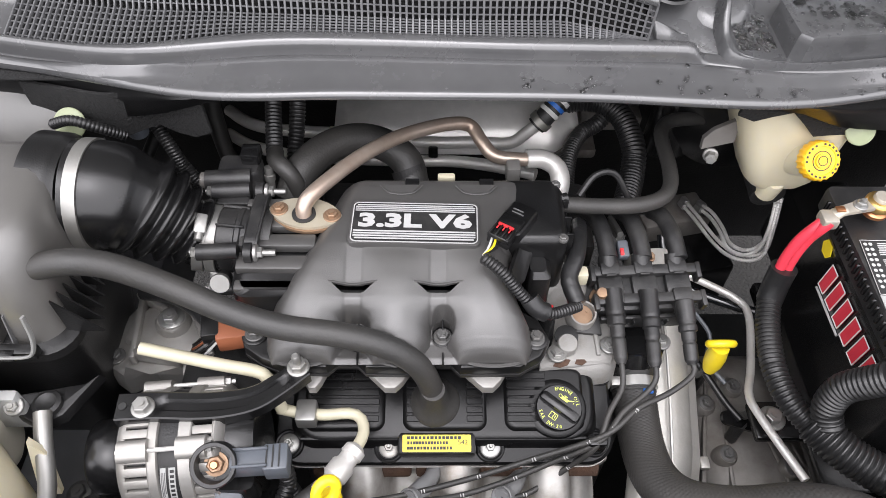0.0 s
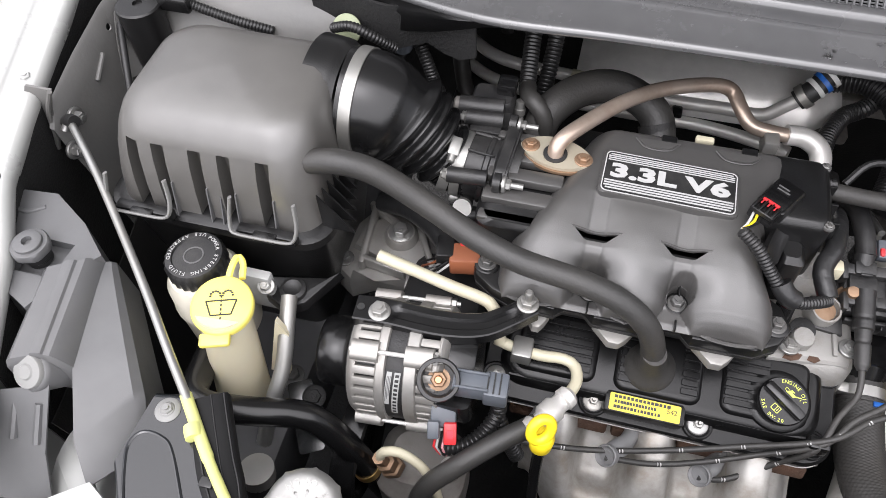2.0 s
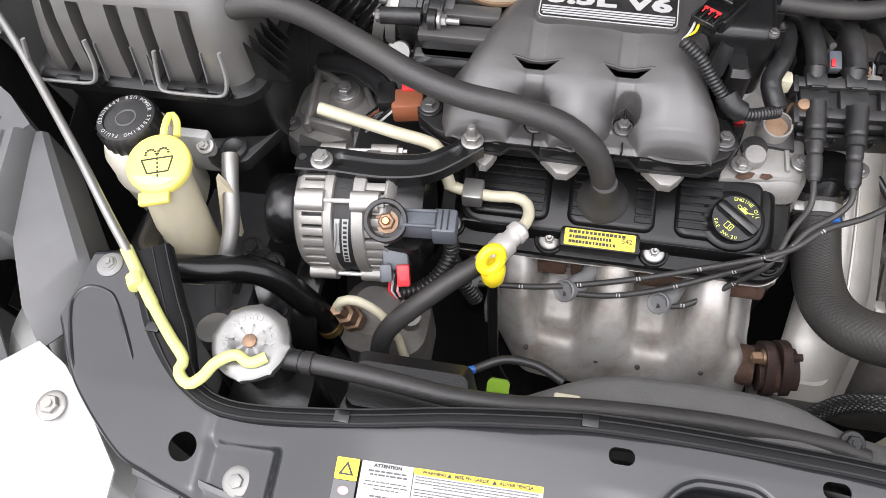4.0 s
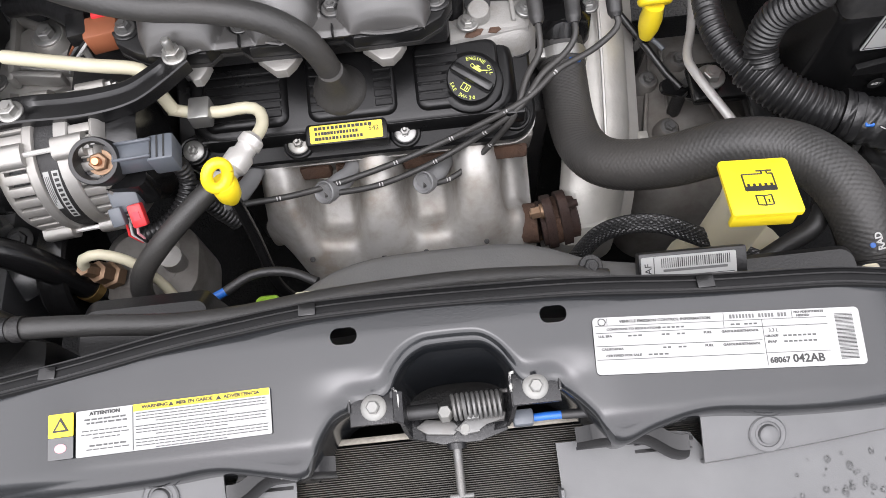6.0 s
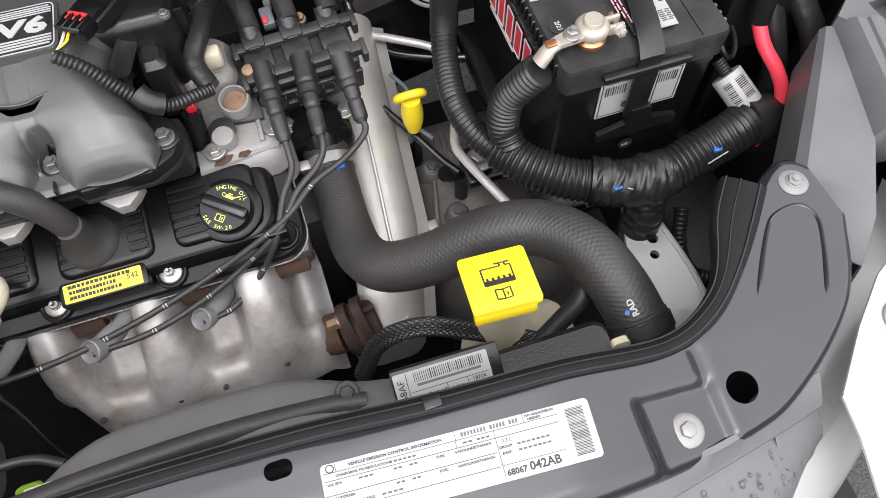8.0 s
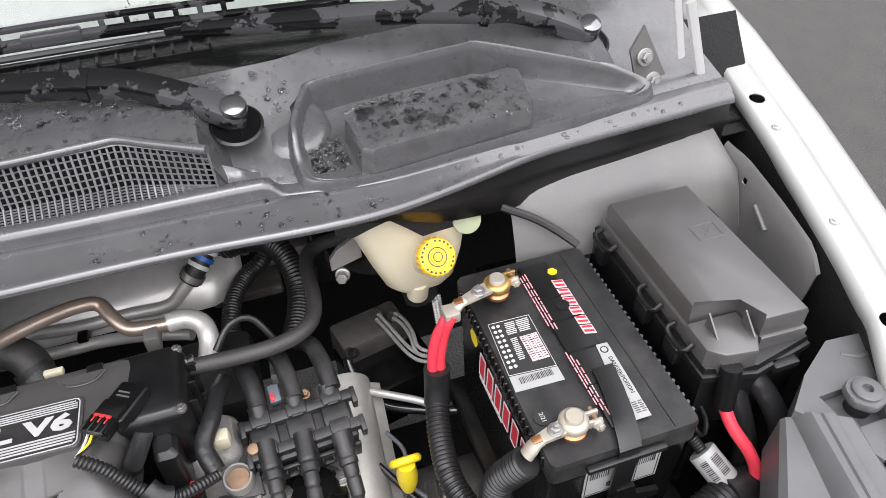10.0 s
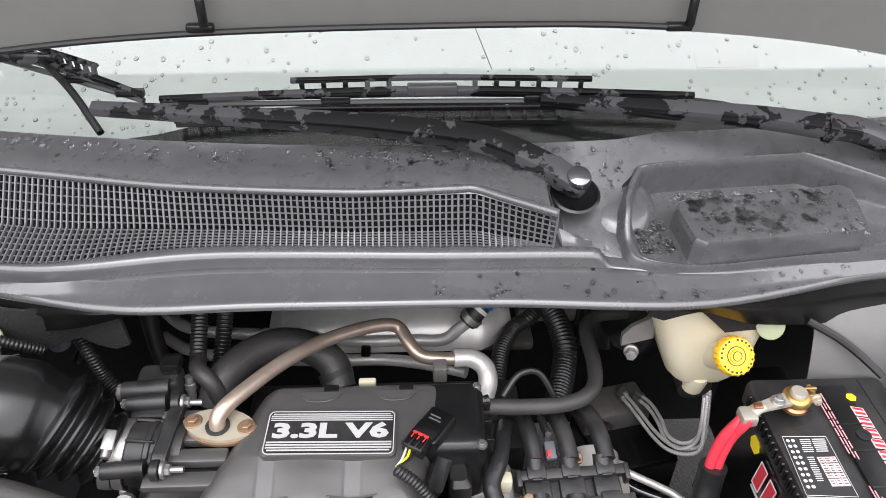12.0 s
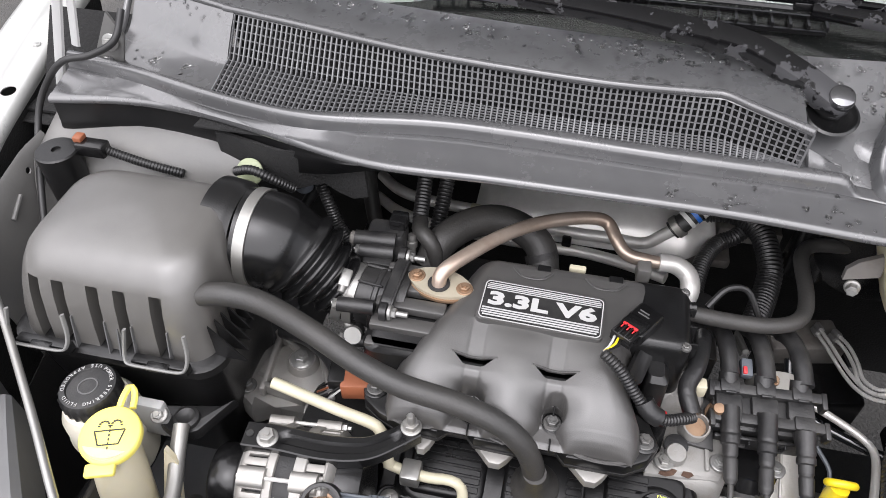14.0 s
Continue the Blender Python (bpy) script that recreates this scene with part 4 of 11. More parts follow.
part("end_rim", tube(B(), [(-0.700, ridge_y(-0.70) + 0.010, 0.992), (-0.7075, 0.665, 0.997), (-0.712, 0.700, 1.010), (-0.7135, 0.730, 1.032), (-0.710, 0.748, 1.046), (-0.698, back_y(-0.698) - 0.002, 1.0485), (-0.66, back_y(-0.66), 1.0485), (-0.61, back_y(-0.61), 1.0485), (-0.555, back_y(-0.555) + 0.001, 1.048)], 0.005, 10, 0.006), COWL, cowl)


def grille_row(x, v):
    """Point of the grille floor: a flat front half, a steep rear half."""
    f, r = ridge_y(x) + 0.011, rear_y(x)
    fold = f + 0.60 * (r - f)
    if v < 0.55:
        return Vector((x, f + (fold - f) * v / 0.55, 0.990 + 0.012 * v / 0.55))
    return Vector((x, fold + (r - fold) * (v - 0.55) / 0.45, 1.002 + 0.042 * (v - 0.55) / 0.45))


bm = B()
lines = []
for k in range(100):
    x = -0.545 + 0.68 * k / 99
    pts = [grille_row(x, v) for v in (0, 0.2, 0.4, 0.55, 0.7, 0.85, 1.0)]
    lines.append(pts)
w = 0.0012
h = 0.0006
for pts in lines:
    vs = [[bm.verts.new(p + Vector((dx, 0, dz))) for dx, dz in ((-w, 0.0012), (-0.6 * w, 0.0022), (0.6 * w, 0.0022), (w, 0.0012), (w, -0.0026), (-w, -0.0026))] for p in pts]
    for a, b in zip(vs, vs[1:]):
        for k in range(6):
            bm.faces.new((a[k], a[(k + 1) % 6], b[(k + 1) % 6], b[k]))
for i in range(14):
    v = i / 13
    xs = [-0.545 + 0.68 * k / 60 for k in range(61)]
    vs = [[bm.verts.new(grille_row(x, v) + Vector((0, dy, dz))) for dy, dz in ((-h, 0.0006), (h, 0.0006), (h, -0.0006), (-h, -0.0006))] for x in xs]
    for a, b in zip(vs, vs[1:]):
        for k in range(4):
            bm.faces.new((a[k], a[(k + 1) % 4], b[(k + 1) % 4], b[k]))
tagged(part("grille_mesh", bm, GRILLE, cowl, "black plastic mesh of fine square openings"), kind="stuff")
# black sheet added under the mesh as the shade behind its openings
part("well", sheet(B(), [[(x, 0.565, 0.96), (x, ridge_y(x) + 0.03, 0.955), (x, rear_y(x) + 0.02, 0.965), (x, rear_y(x) + 0.014, 1.041)] for x in [0.13 - 0.69 * k / 30 for k in range(31)]], 0.002), FELT, cowl)
tube_pts = [(x, rear_y(x) + 0.001, 1.048) for x in (-0.56, -0.45, -0.28, -0.09, 0.02, 0.05, 0.08, 0.135)]
part("grille_rim", tube(B(), tube_pts, 0.005, 10), COWL, cowl)
rows = [[(x, ridge_y(x) + 0.010, 0.9955), (x, 0.592 + 0.1 * (0.135 - x), 0.997), (x, 0.604 - 0.12 * (x - 0.135), 1.004 - 0.1 * (x - 0.135)), (x, 0.611 - 0.35 * (x - 0.135), 1.012 - 0.25 * (x - 0.135))] for x in (0.1335, 0.145, 0.155, 0.166, 0.176, 0.1795)]
part("grille_end", sheet(B(), rows[::-1], 0.002), COWLWET, cowl)

glass = thing("windscreen", "rain-spotted tinted windscreen above the cowl", "windscreen", (0, 0.75, 1.05))
rows = []
for k in range(41):
    x = -0.95 + 1.9 * k / 40
    gy = glass_y(x)
    rows.append([(x * (1 - 0.1 * s), gy + 0.02 + s * 1.05, 1.045 + s * 0.60 - 0.03 * s * s) for s in (0, 0.03, 0.1, 0.25, 0.5, 0.75, 1.0)])
gl = part("pane", sheet(B(), rows[::-1], 0.004), GLASS, glass)
gl.visible_shadow = False
# border shrinks towards the left, standing in for sky reflected in the glass
frit = [[tuple(Vector(r[0]) + (Vector(r[1]) - Vector(r[0])) * f + Vector((0, 0, -0.0065))) for f in (-0.3, 0.05 + (0.35 - 0.3 * ease(0.4, 0.6, r[0][0])) * ease(-0.4, -0.15, r[0][0]), 0.1 + (0.7 - 0.6 * ease(0.4, 0.6, r[0][0])) * ease(-0.4, -0.15, r[0][0]), 0.15 + 0.75 * ease(-0.4, -0.15, r[0][0]) + 1.1 * ease(-0.45, -0.1, r[0][0]) * ease(0.5, 0.3, r[0][0]) - 0.6 * ease(0.4, 0.6, r[0][0]))] for r in rows]
part("black_border", sheet(B(), frit[::-1], 0.001), SATIN, glass, "black printed border, shrunk at the left in place of sky reflection")
rows = [[(x, glass_y(x) + 0.06 + d, 1.03 + h) for d, h in ((-0.02, -0.03), (0.15, 0.0), (0.55, 0.06), (0.8, 0.02), (0.85, -0.3))] for x in [-0.9 + 1.8 * k / 20 for k in range(21)]]
single("dashboard", sheet(B(), rows[::-1], 0.01), DASH, "pale grey dashboard top behind the glass", "dashboard")

part("hairline", tube(B(), [(0.0125, 1.045, 1.2305), (0.060, 0.90, 1.146), (0.084, 0.822, 1.1045)], 0.0007, 5, 0.02), INK, glass, "thin dark hairline across the glass")
single("paper_tag", box(B(), (0.40, 0.858, 1.0985), (0.085, 0.026, 0.0008), 0.0003, Matrix.Rotation(radians(28), 4, "X")), PAPER, "pale paper tag lying behind the windscreen", "tag")

hood = thing("hood", "raised hood seen from below, grey underside", "hood", (0, 0.8, 1.16))
rows = []
for k in range(41):
    x = -0.80 + 1.60 * k / 40
    e = (abs(x) / 0.8)
    y0, z0 = 0.80 + 0.05 * e ** 2, 1.168 - 0.11 * e ** 2.6
    dy, dz = -0.38, 0.925
    rows.append([(x, y0 + dy * s, z0 + dz * s) for s in (0.0, 0.02, 0.05, 0.4, 0.8, 1.0)])
part("inner_skin", sheet(B(), rows, 0.004), HOODPAINT, hood)
part("outer_skin", sheet(B(), [[(x, y + 0.03, z + 0.02) for x, y, z in r] for r in rows], 0.002), WHITE, hood)

# ---- engine: large castings ----
block = thing("engine_block", "dull cast engine block and cylinder heads, oily", "engine block", (-0.05, 0.38, 0.4))
part("crankcase", box(B(), (-0.06, 0.44, 0.5), (0.40, 0.26, 0.28), 0.02), DARKMETAL, block)
m = frame_of((-0.075, 0.335, 0.648), (0, -0.25, 1))
part("cylinder_head", box(B(), (0, 0, 0), (0.372, 0.125, 0.05), 0.006, m), ALU_DULL, block)
# rear head in a much darker metal than the front head
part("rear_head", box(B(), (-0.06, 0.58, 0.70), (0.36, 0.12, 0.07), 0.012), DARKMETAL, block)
bm = B()
rbox(bm, [(0.074, 0.398, 0.100, 0.115, 0.022, 0.68), (0.074, 0.398, 0.096, 0.110, 0.022, 0.722), (0.074, 0.400, 0.088, 0.100, 0.020, 0.732), (0.074, 0.402, 0.076, 0.086, 0.018, 0.7365)], n=6)
rbox(bm, [(0.060, 0.455, 0.070, 0.070, 0.018, 0.70), (0.060, 0.455, 0.062, 0.064, 0.018, 0.760), (0.060, 0.455, 0.050, 0.052, 0.016, 0.772)], n=6)
part("lower_manifold", bm, CASTPALE, block, "pale cast aluminium manifold", angle=60)
part("casting_web", prism(B(), [(0.030, 0.345), (0.112, 0.352), (0.120, 0.372), (0.112, 0.40), (0.030, 0.39)], 0.726, 0.7345, bevel=0.003), CASTPALE, block)
part("open_spigot", lathe(B(), [(0.0165, -0.022), (0.0160, 0.008), (0.0150, 0.010), (0.0132, 0.010), (0.0122, 0.002), (0, 0.001)], frame_of((0.082, 0.404, 0.753), (0.0, -0.25, 1)), 28), CASTPALE, block)
part("spigot_plug", lathe(B(), [(0.0121, 0.001), (0.0115, 0.0035), (0, 0.0040)], frame_of((0.082, 0.404, 0.753), (0.0, -0.25, 1)), 24), RUSTBOLT, block, "bronzed core plug")
part("spigot_post", lathe(B(), [(0.0125, -0.004), (0.0120, 0.016), (0.0105, 0.019), (0, 0.0195)], frame_of((0.062, 0.372, 0.733), (0, -0.2, 1)), 24), CASTPALE, block)
part("post_rim", lathe(B(), [(0.0135, 0.0), (0.0135, 0.003), (0.0120, 0.004)], frame_of((0.062, 0.380, 0.745), (0, -0.2, 1)), 20), DARKMETAL, block)
part("raised_rib", box(B(), (0.098, 0.385, 0.7375), (0.005, 0.05, 0.006), 0.0015), CASTPALE, block)
part("oil_stain", prism(B(), [(0.045, 0.3475), (0.053, 0.3455), (0.062, 0.3490), (0.066, 0.3555), (0.058, 0.3590), (0.050, 0.3560)], 0.7346, 0.7352), RUST, block, "dark oily stain")
part("oil_stain", prism(B(), [(0.070, 0.3505), (0.078, 0.3485), (0.084, 0.3530), (0.079, 0.3605), (0.073, 0.3575)], 0.7346, 0.7352), RUST, block, "dark oily stain")
bm = B()
box(bm, (-0.12, 0.365, 0.755), (0.30, 0.05, 0.04), 0.008)
part("port_flange", bm, DARKMETAL, block)
for x, w in ((-0.217, 0.55), (-0.137, 0.85), (-0.035, 0.85)):
    part("port_lug", prism(B(), [(x - 0.025 * w, 0.316), (x + 0.025 * w, 0.316), (x + 0.018 * w, 0.306), (x + 0.009 * w, 0.298), (x - 0.004 * w, 0.298), (x - 0.012 * w, 0.305)][::-1], 0.766, 0.777, bevel=0.003), ALU, block)
for x, y, z in ((0.112, 0.372, 0.74), (0.05, 0.36, 0.742)):
    part("manifold_bolt", bolt(B(), (x, y, z), r=0.007), STEEL, block)
part("engine_mount", box(B(), (-0.33, 0.36, 0.62), (0.1, 0.1, 0.2), 0.02), DARKMETAL, block)

# upper intake plenum
plenum = thing("intake_plenum", "dark grey moulded nylon intake plenum with three runners", "intake manifold", (-0.1, 0.42, 0.8))
XL = [(0.314, -0.256), (0.33, -0.263), (0.35, -0.265), (0.373, -0.259), (0.40, -0.247), (0.43, -0.234), (0.46, -0.222), (0.50, -0.209), (0.525, -0.20)]
XR = [(0.314, 0.006), (0.33, 0.013), (0.35, 0.012), (0.375, 0.003), (0.40, -0.004), (0.425, -0.002), (0.45, 0.012), (0.48, 0.024), (0.525, 0.03)]
CREST = [(0.314, 0.797), (0.3152, 0.804), (0.3175, 0.811), (0.322, 0.8185), (0.33, 0.8265), (0.345, 0.837), (0.362, 0.8455), (0.382, 0.8525), (0.405, 0.858), (0.43, 0.861), (0.505, 0.861), (0.515, 0.8595), (0.521, 0.855), (0.5245, 0.845), (0.5255, 0.82)]
TROUGH = [(0.314, 0.797), (0.32, 0.7995), (0.335, 0.8015), (0.345, 0.8055), (0.351, 0.814), (0.357, 0.8285), (0.362, 0.8360), (0.367, 0.8405), (0.385, 0.8455), (0.405, 0.8525), (0.425, 0.8590), (0.45, 0.861), (0.53, 0.862)]
TROUGHS = (-0.1735, -0.085)
WELLS = ((-0.0803, 0.347), (-0.168, 0.341))


def plenum_z(x, y):
    """Height of the moulded cover: three rounded runners that run up into a flat deck."""
    c = sum(lerp_table(CREST, y + d) for d in (-0.006, -0.003, 0, 0.003, 0.006)) / 5 if 0.33 < y < 0.50 else lerp_table(CREST, y)
    hw = 0.0085 + 0.012 * (1 - ease(0.312, 0.338, y))
    z = c
    for q in TROUGHS:
        d = abs(x - q)
        z -= 0.004 * math.exp(-(d / 0.024) ** 2) * ease(0.425, 0.375, y) * ease(0.33, 0.37, y)
        f = min(1, max(0, (d - hw) / 0.035))
        m = math.sqrt(1 - (1 - f) ** 2)
        v = lerp_table(TROUGH, y)
        z = min(z, v + (z - v) * m)
    e = min(x - lerp_table(XL, y), lerp_table(XR, y) - x) / 0.036
    if e < 1:
        z = 0.797 + (z - 0.797) * math.sqrt(max(0, 1 - (1 - max(0, e)) ** 2))
    for wx, wy in WELLS:
        r = math.hypot(x - wx, (y - wy) * 0.85)
        if r < 0.0125:
            z = 0.7965 + (z - 0.7965) * ease(0.0105, 0.0125, r)
    return z


def plenum_point(u, v):
    y = 0.314 + 0.2115 * v
    x = lerp_table(XL, y) * (1 - u) + lerp_table(XR, y) * u
    return (x, y, plenum_z(x, y))


rows = [[plenum_point(i / 190, j / 170) for i in range(191)][::-1] for j in range(171)]
cutter = B()
for q in TROUGHS:
    prism(cutter, [(q - 0.0235, 0.3820), (q - 0.0115, 0.3725), (q + 0.0115, 0.3725), (q + 0.0235, 0.3820)], 0.824, 0.88)
part("shell", cut(sheet(B(), rows, 0.004), cutter), PLENUM, plenum, angle=50)
flange = [(-0.296, 0.356), (-0.288, 0.336), (-0.268, 0.322), (-0.25, 0.315), (-0.2, 0.312), (-0.19, 0.322), (-0.17, 0.322), (-0.16, 0.312), (-0.1, 0.311), (-0.09, 0.322), (-0.072, 0.322), (-0.062, 0.311), (-0.0, 0.312), (0.022, 0.325), (0.034, 0.345), (0.024, 0.37), (-0.02, 0.40), (-0.26, 0.40)]
part("flange", prism(B(), flange, 0.782, 0.7955, bevel=0.003), BLACK, plenum)
part("gasket_plate", prism(B(), [(x, y - 0.001) for x, y in flange], 0.777, 0.7815), DARKMETAL, plenum)
for x, y, z in ((-0.279, 0.351, 0.797), (-0.0803, 0.3455, 0.799), (0.018, 0.345, 0.797), (-0.168, 0.339, 0.797)):
    bm = B()
    lathe(bm, [(0.0135, -0.012), (0.0135, 0.0), (0.012, 0.001)], Matrix.Translation((x, y, z)), 24)
    part("boss", bm, BLACK, plenum)
    part("plenum_bolt", bolt(B(), (x, y, z + 0.001), r=0.0068, h=0.008, flange=1.5), BOLT, plenum)
# pockets between the runners, their shade painted as black floors under a thin brim
for cx in TROUGHS:
    z = plenum_z(cx, 0.384)
    pocket_ = part("pocket", prism(B(), [(cx - 0.025, 0.384), (cx - 0.013, 0.371), (cx + 0.013, 0.371), (cx + 0.025, 0.384)], 0.8285, 0.8305), INK, plenum, "black floor as the shade in a trapezoid pocket")
    part("pocket_lip", tube(B(), [(cx + 0.0255 * q, 0.3823, plenum_z(cx + 0.0255 * q, 0.3823) - 0.0004) for q in (-1, -0.6, -0.2, 0.2, 0.6, 1)], 0.0012, 6, 0.003), PLENUM, pocket_)
for wx, wy in WELLS:
    part("bolt_well", tube(B(), [(wx + 0.0122 * math.cos(a), wy + 0.0142 * math.sin(a), 0.8035 + 0.006 * max(0, math.sin(a))) for a in [math.pi * (-0.15 + 1.3 * k / 14) for k in range(15)]], 0.0013, 6, 0.003), PLENUM, plenum)
    # black disc paints the shade at the bottom of the bolt well
    part("well_floor_shade", prism(B(), circle(wx, wy, 0.0118, 20, 0.0138), 0.7966, 0.7975), INK, plenum)
    part("well_rib", box(B(), (wx, wy + 0.008, 0.8045), (0.0016, 0.012, 0.014), 0.0004, None, 1), BLACK, plenum)
    part("lower_rib", box(B(), (wx, 0.318, 0.801), (0.0018, 0.012, 0.008), 0.0005, None, 1), BLACK, plenum)
for a, b in ((-0.256, -0.198), (-0.150, -0.109), (-0.061, 0.006)):
    pts = [(a - 0.005, 0.352, 0.7995), (a - 0.004, 0.330, 0.799), (a + 0.006, 0.3165, 0.7985), (a + 0.02, 0.3125, 0.7985), ((a + b) / 2, 0.3115, 0.7985), (b - 0.02, 0.3125, 0.7985), (b - 0.006, 0.3165, 0.7985), (b + 0.004, 0.330, 0.799), (b + 0.005, 0.352, 0.7995)]
    part("lobe_edge", tube(B(), pts, 0.0022, 6, 0.005, 0.8), PLENUM, plenum)
# small ramps pressed into the deck
for x in (-0.126, -0.042):
    rows = [[(x - 0.0235, 0.5045, 0.8634), (x + 0.0235, 0.5045, 0.8634)], [(x - 0.0115, 0.4935, 0.8628), (x + 0.0115, 0.4935, 0.8628)]]
    vis = part("rear_visor", sheet(B(), [r[::-1] for r in rows], 0.002), PLENUM, plenum)
    part("visor_edge", tube(B(), [(x - 0.0235, 0.5045, 0.8637), (x - 0.0115, 0.4935, 0.8631), (x + 0.0115, 0.4935, 0.8631), (x + 0.0235, 0.5045, 0.8637)], 0.0007, 5, 0.003), PLENUM, vis)
    part("visor_shelf", box(B(), (x + 0.012, 0.512, 0.861), (0.016, 0.010, 0.004), 0.001), BLACK, vis)
# ribbed neck towards the throttle body
part("neck", rbox(B(), [(-0.252, 0.435, 0.10, 0.13, 0.016, 0.775), (-0.252, 0.435, 0.098, 0.128, 0.016, 0.836), (-0.248, 0.436, 0.088, 0.12, 0.014, 0.842)]), BLACK, plenum)
for y, w, z in ((0.3835, 0.014, 0.836), (0.407, 0.019, 0.844), (0.433, 0.018, 0.8485), (0.4565, 0.014, 0.850), (0.489, 0.012, 0.847)):
    part("neck_rib", box(B(), (-0.257, y, z), (0.082, w, 0.012), 0.0028), PLENUM, plenum)
# badge
P = Matrix.Translation((-0.113, 0.45, 0.8625)) @ Matrix.Rotation(radians(-1.5), 4, "Z") @ Matrix.Rotation(radians(-1.5), 4, "X") @ Matrix.Translation((0.0028, 0, 0)) @ Matrix.Diagonal((0.94, 0.95, 1, 1))
badge = part("badge", prism(B(), rrect(0, 0, 0.150, 0.066, 0.008), -0.006, 0.001, P, 0.0008), PLENUM, plenum, "dark grey engine badge plate with silver lines")
part("badge_field", prism(B(), rrect(0, 0, 0.1425, 0.0588, 0.006), 0.0008, 0.00125, P), COIL, badge)
part("badge_text", writing("3.3L V6", 0.0272, P @ Matrix.Translation((0, 0.0012, 0.0013)), 0.0006, bold=0.0012, stretch=1.55), BADGE, badge, "silver raised lettering")
for y, w in ((0.0258, 0.0014), (0.0229, 0.0014), (0.0200, 0.0014), (0.0171, 0.0012), (-0.0140, 0.0019), (-0.0176, 0.0019), (-0.0212, 0.0019), (-0.0248, 0.0019)):
    part("badge_line", bars(B(), P @ Matrix.Translation((0, 0, 0.0013)), [(0, y, 0.1345 if abs(y) > 0.024 else 0.1385, w)], 0.0004), BADGE, badge)
part("badge_border", plate_with_holes(B(), rrect(0, 0, 0.1440, 0.0603, 0.0065), [rrect(0, 0, 0.1416, 0.0579, 0.0055)], 0.0009, 0.0015, P), BADGE, badge)
# pale knob on the rear edge of the plenum
part("vacuum_port", box(B(), (-0.075, 0.532, 0.849), (0.02, 0.008, 0.008), 0.002), BEIGE, plenum)
# end of the deck with its ribs and pocket
part("end_cover", rbox(B(), [(0.018, 0.478, 0.080, 0.096, 0.014, 0.77), (0.018, 0.478, 0.078, 0.094, 0.014, 0.846), (0.016, 0.478, 0.072, 0.088, 0.012, 0.8545), (0.015, 0.478, 0.064, 0.080, 0.010, 0.857)], n=7), BLACK, plenum, angle=60)
part("end_bracket", rbox(B(), [(0.026, 0.419, 0.026, 0.034, 0.006, 0.76), (0.026, 0.419, 0.024, 0.030, 0.006, 0.822), (0.024, 0.421, 0.018, 0.022, 0.006, 0.828)]), BLACK, plenum)
part("end_scoop", rbox(B(), [(0, 0, 0.020, 0.052, 0.009, -0.004), (0, 0, 0.018, 0.048, 0.008, 0.002), (0, 0, 0.012, 0.042, 0.006, 0.001)], Matrix.Translation((0.004, 0.413, 0.838)) @ Matrix.Rotation(radians(-18), 4, "Z") @ Matrix.Rotation(radians(32), 4, "Y")), BLACK, plenum)
for y in (0.45, 0.475, 0.50):
    part("end_rib", box(B(), (0.058, y, 0.82), (0.014, 0.003, 0.05), 0.001), BLACK, plenum)
for y in (0.437, 0.517):
    part("end_screw", bolt(B(), (0.05, y, 0.853), (0, 0, 1), 0.0045, 0.004, 1.3), BOLT, plenum)
part("end_nipple", tube(B(), [(0.04, 0.505, 0.835), (0.065, 0.51, 0.838)], 0.007, 12), BLACK, plenum)
part("nipple_collar", tube(B(), [(0.052, 0.5075, 0.8365), (0.058, 0.509, 0.837)], 0.0112, 16), SATIN, plenum)
sensor = thing("pressure_sensor", "black pressure sensor plug with a red lock", "sensor", (-0.01, 0.43, 0.866))
Q = Matrix.Translation((-0.003, 0.447, 0.868)) @ Matrix.Rotation(radians(-32), 4, "Z") @ Matrix.Rotation(radians(-8), 4, "X") @ Matrix.Scale(0.86, 4)
part("housing", rbox(B(), [(0, 0.004, 0.036, 0.058, 0.004, -0.010), (0, 0.004, 0.035, 0.057, 0.004, 0.004), (0, 0.004, 0.031, 0.053, 0.004, 0.006)], Q), BLACK, sensor)
part("housing_step", box(B(), (0, 0, 0), (0.030, 0.024, 0.008), 0.002, Q @ Matrix.Translation((0, -0.014, 0.008))), SATIN, sensor)
plug_ = part("plug", box(B(), (0, 0, 0), (0.030, 0.022, 0.016), 0.002, Q @ Matrix.Translation((0, -0.036, 0.003))), SATIN, sensor)
for x in (-0.012, -0.004, 0.004, 0.012):
    part("plug_rib", box(B(), (0, 0, 0), (0.0022, 0.022, 0.005), 0.0005, Q @ Matrix.Translation((x, -0.039, 0.0125)), 1), BLACK, plug_)
part("plug_bar", box(B(), (0, 0, 0), (0.028, 0.003, 0.006), 0.0008, Q @ Matrix.Translation((0, -0.049, 0.0105)), 1), BLACK, plug_)
lock = part("lock_tab", box(B(), (0, 0, 0), (0.021, 0.0042, 0.0028), 0.001, Q @ Matrix.Translation((0, -0.0275, 0.0135))), RED, sensor, "red lock tab")
for x in (-0.008, 0.0, 0.008):
    part("lock_finger", box(B(), (0, 0, 0), (0.0018, 0.008, 0.002), 0.0006, Q @ Matrix.Translation((x, -0.0335, 0.0138)), 1), RED, lock)
bm = B()
bars(bm, Q @ Matrix.Translation((0, 0.010, 0.0063)), [(-0.004, 0.006, 0.014, 0.002), (-0.002, 0.0, 0.016, 0.002)])
part("print_lines", bm, INK_GREY, sensor)
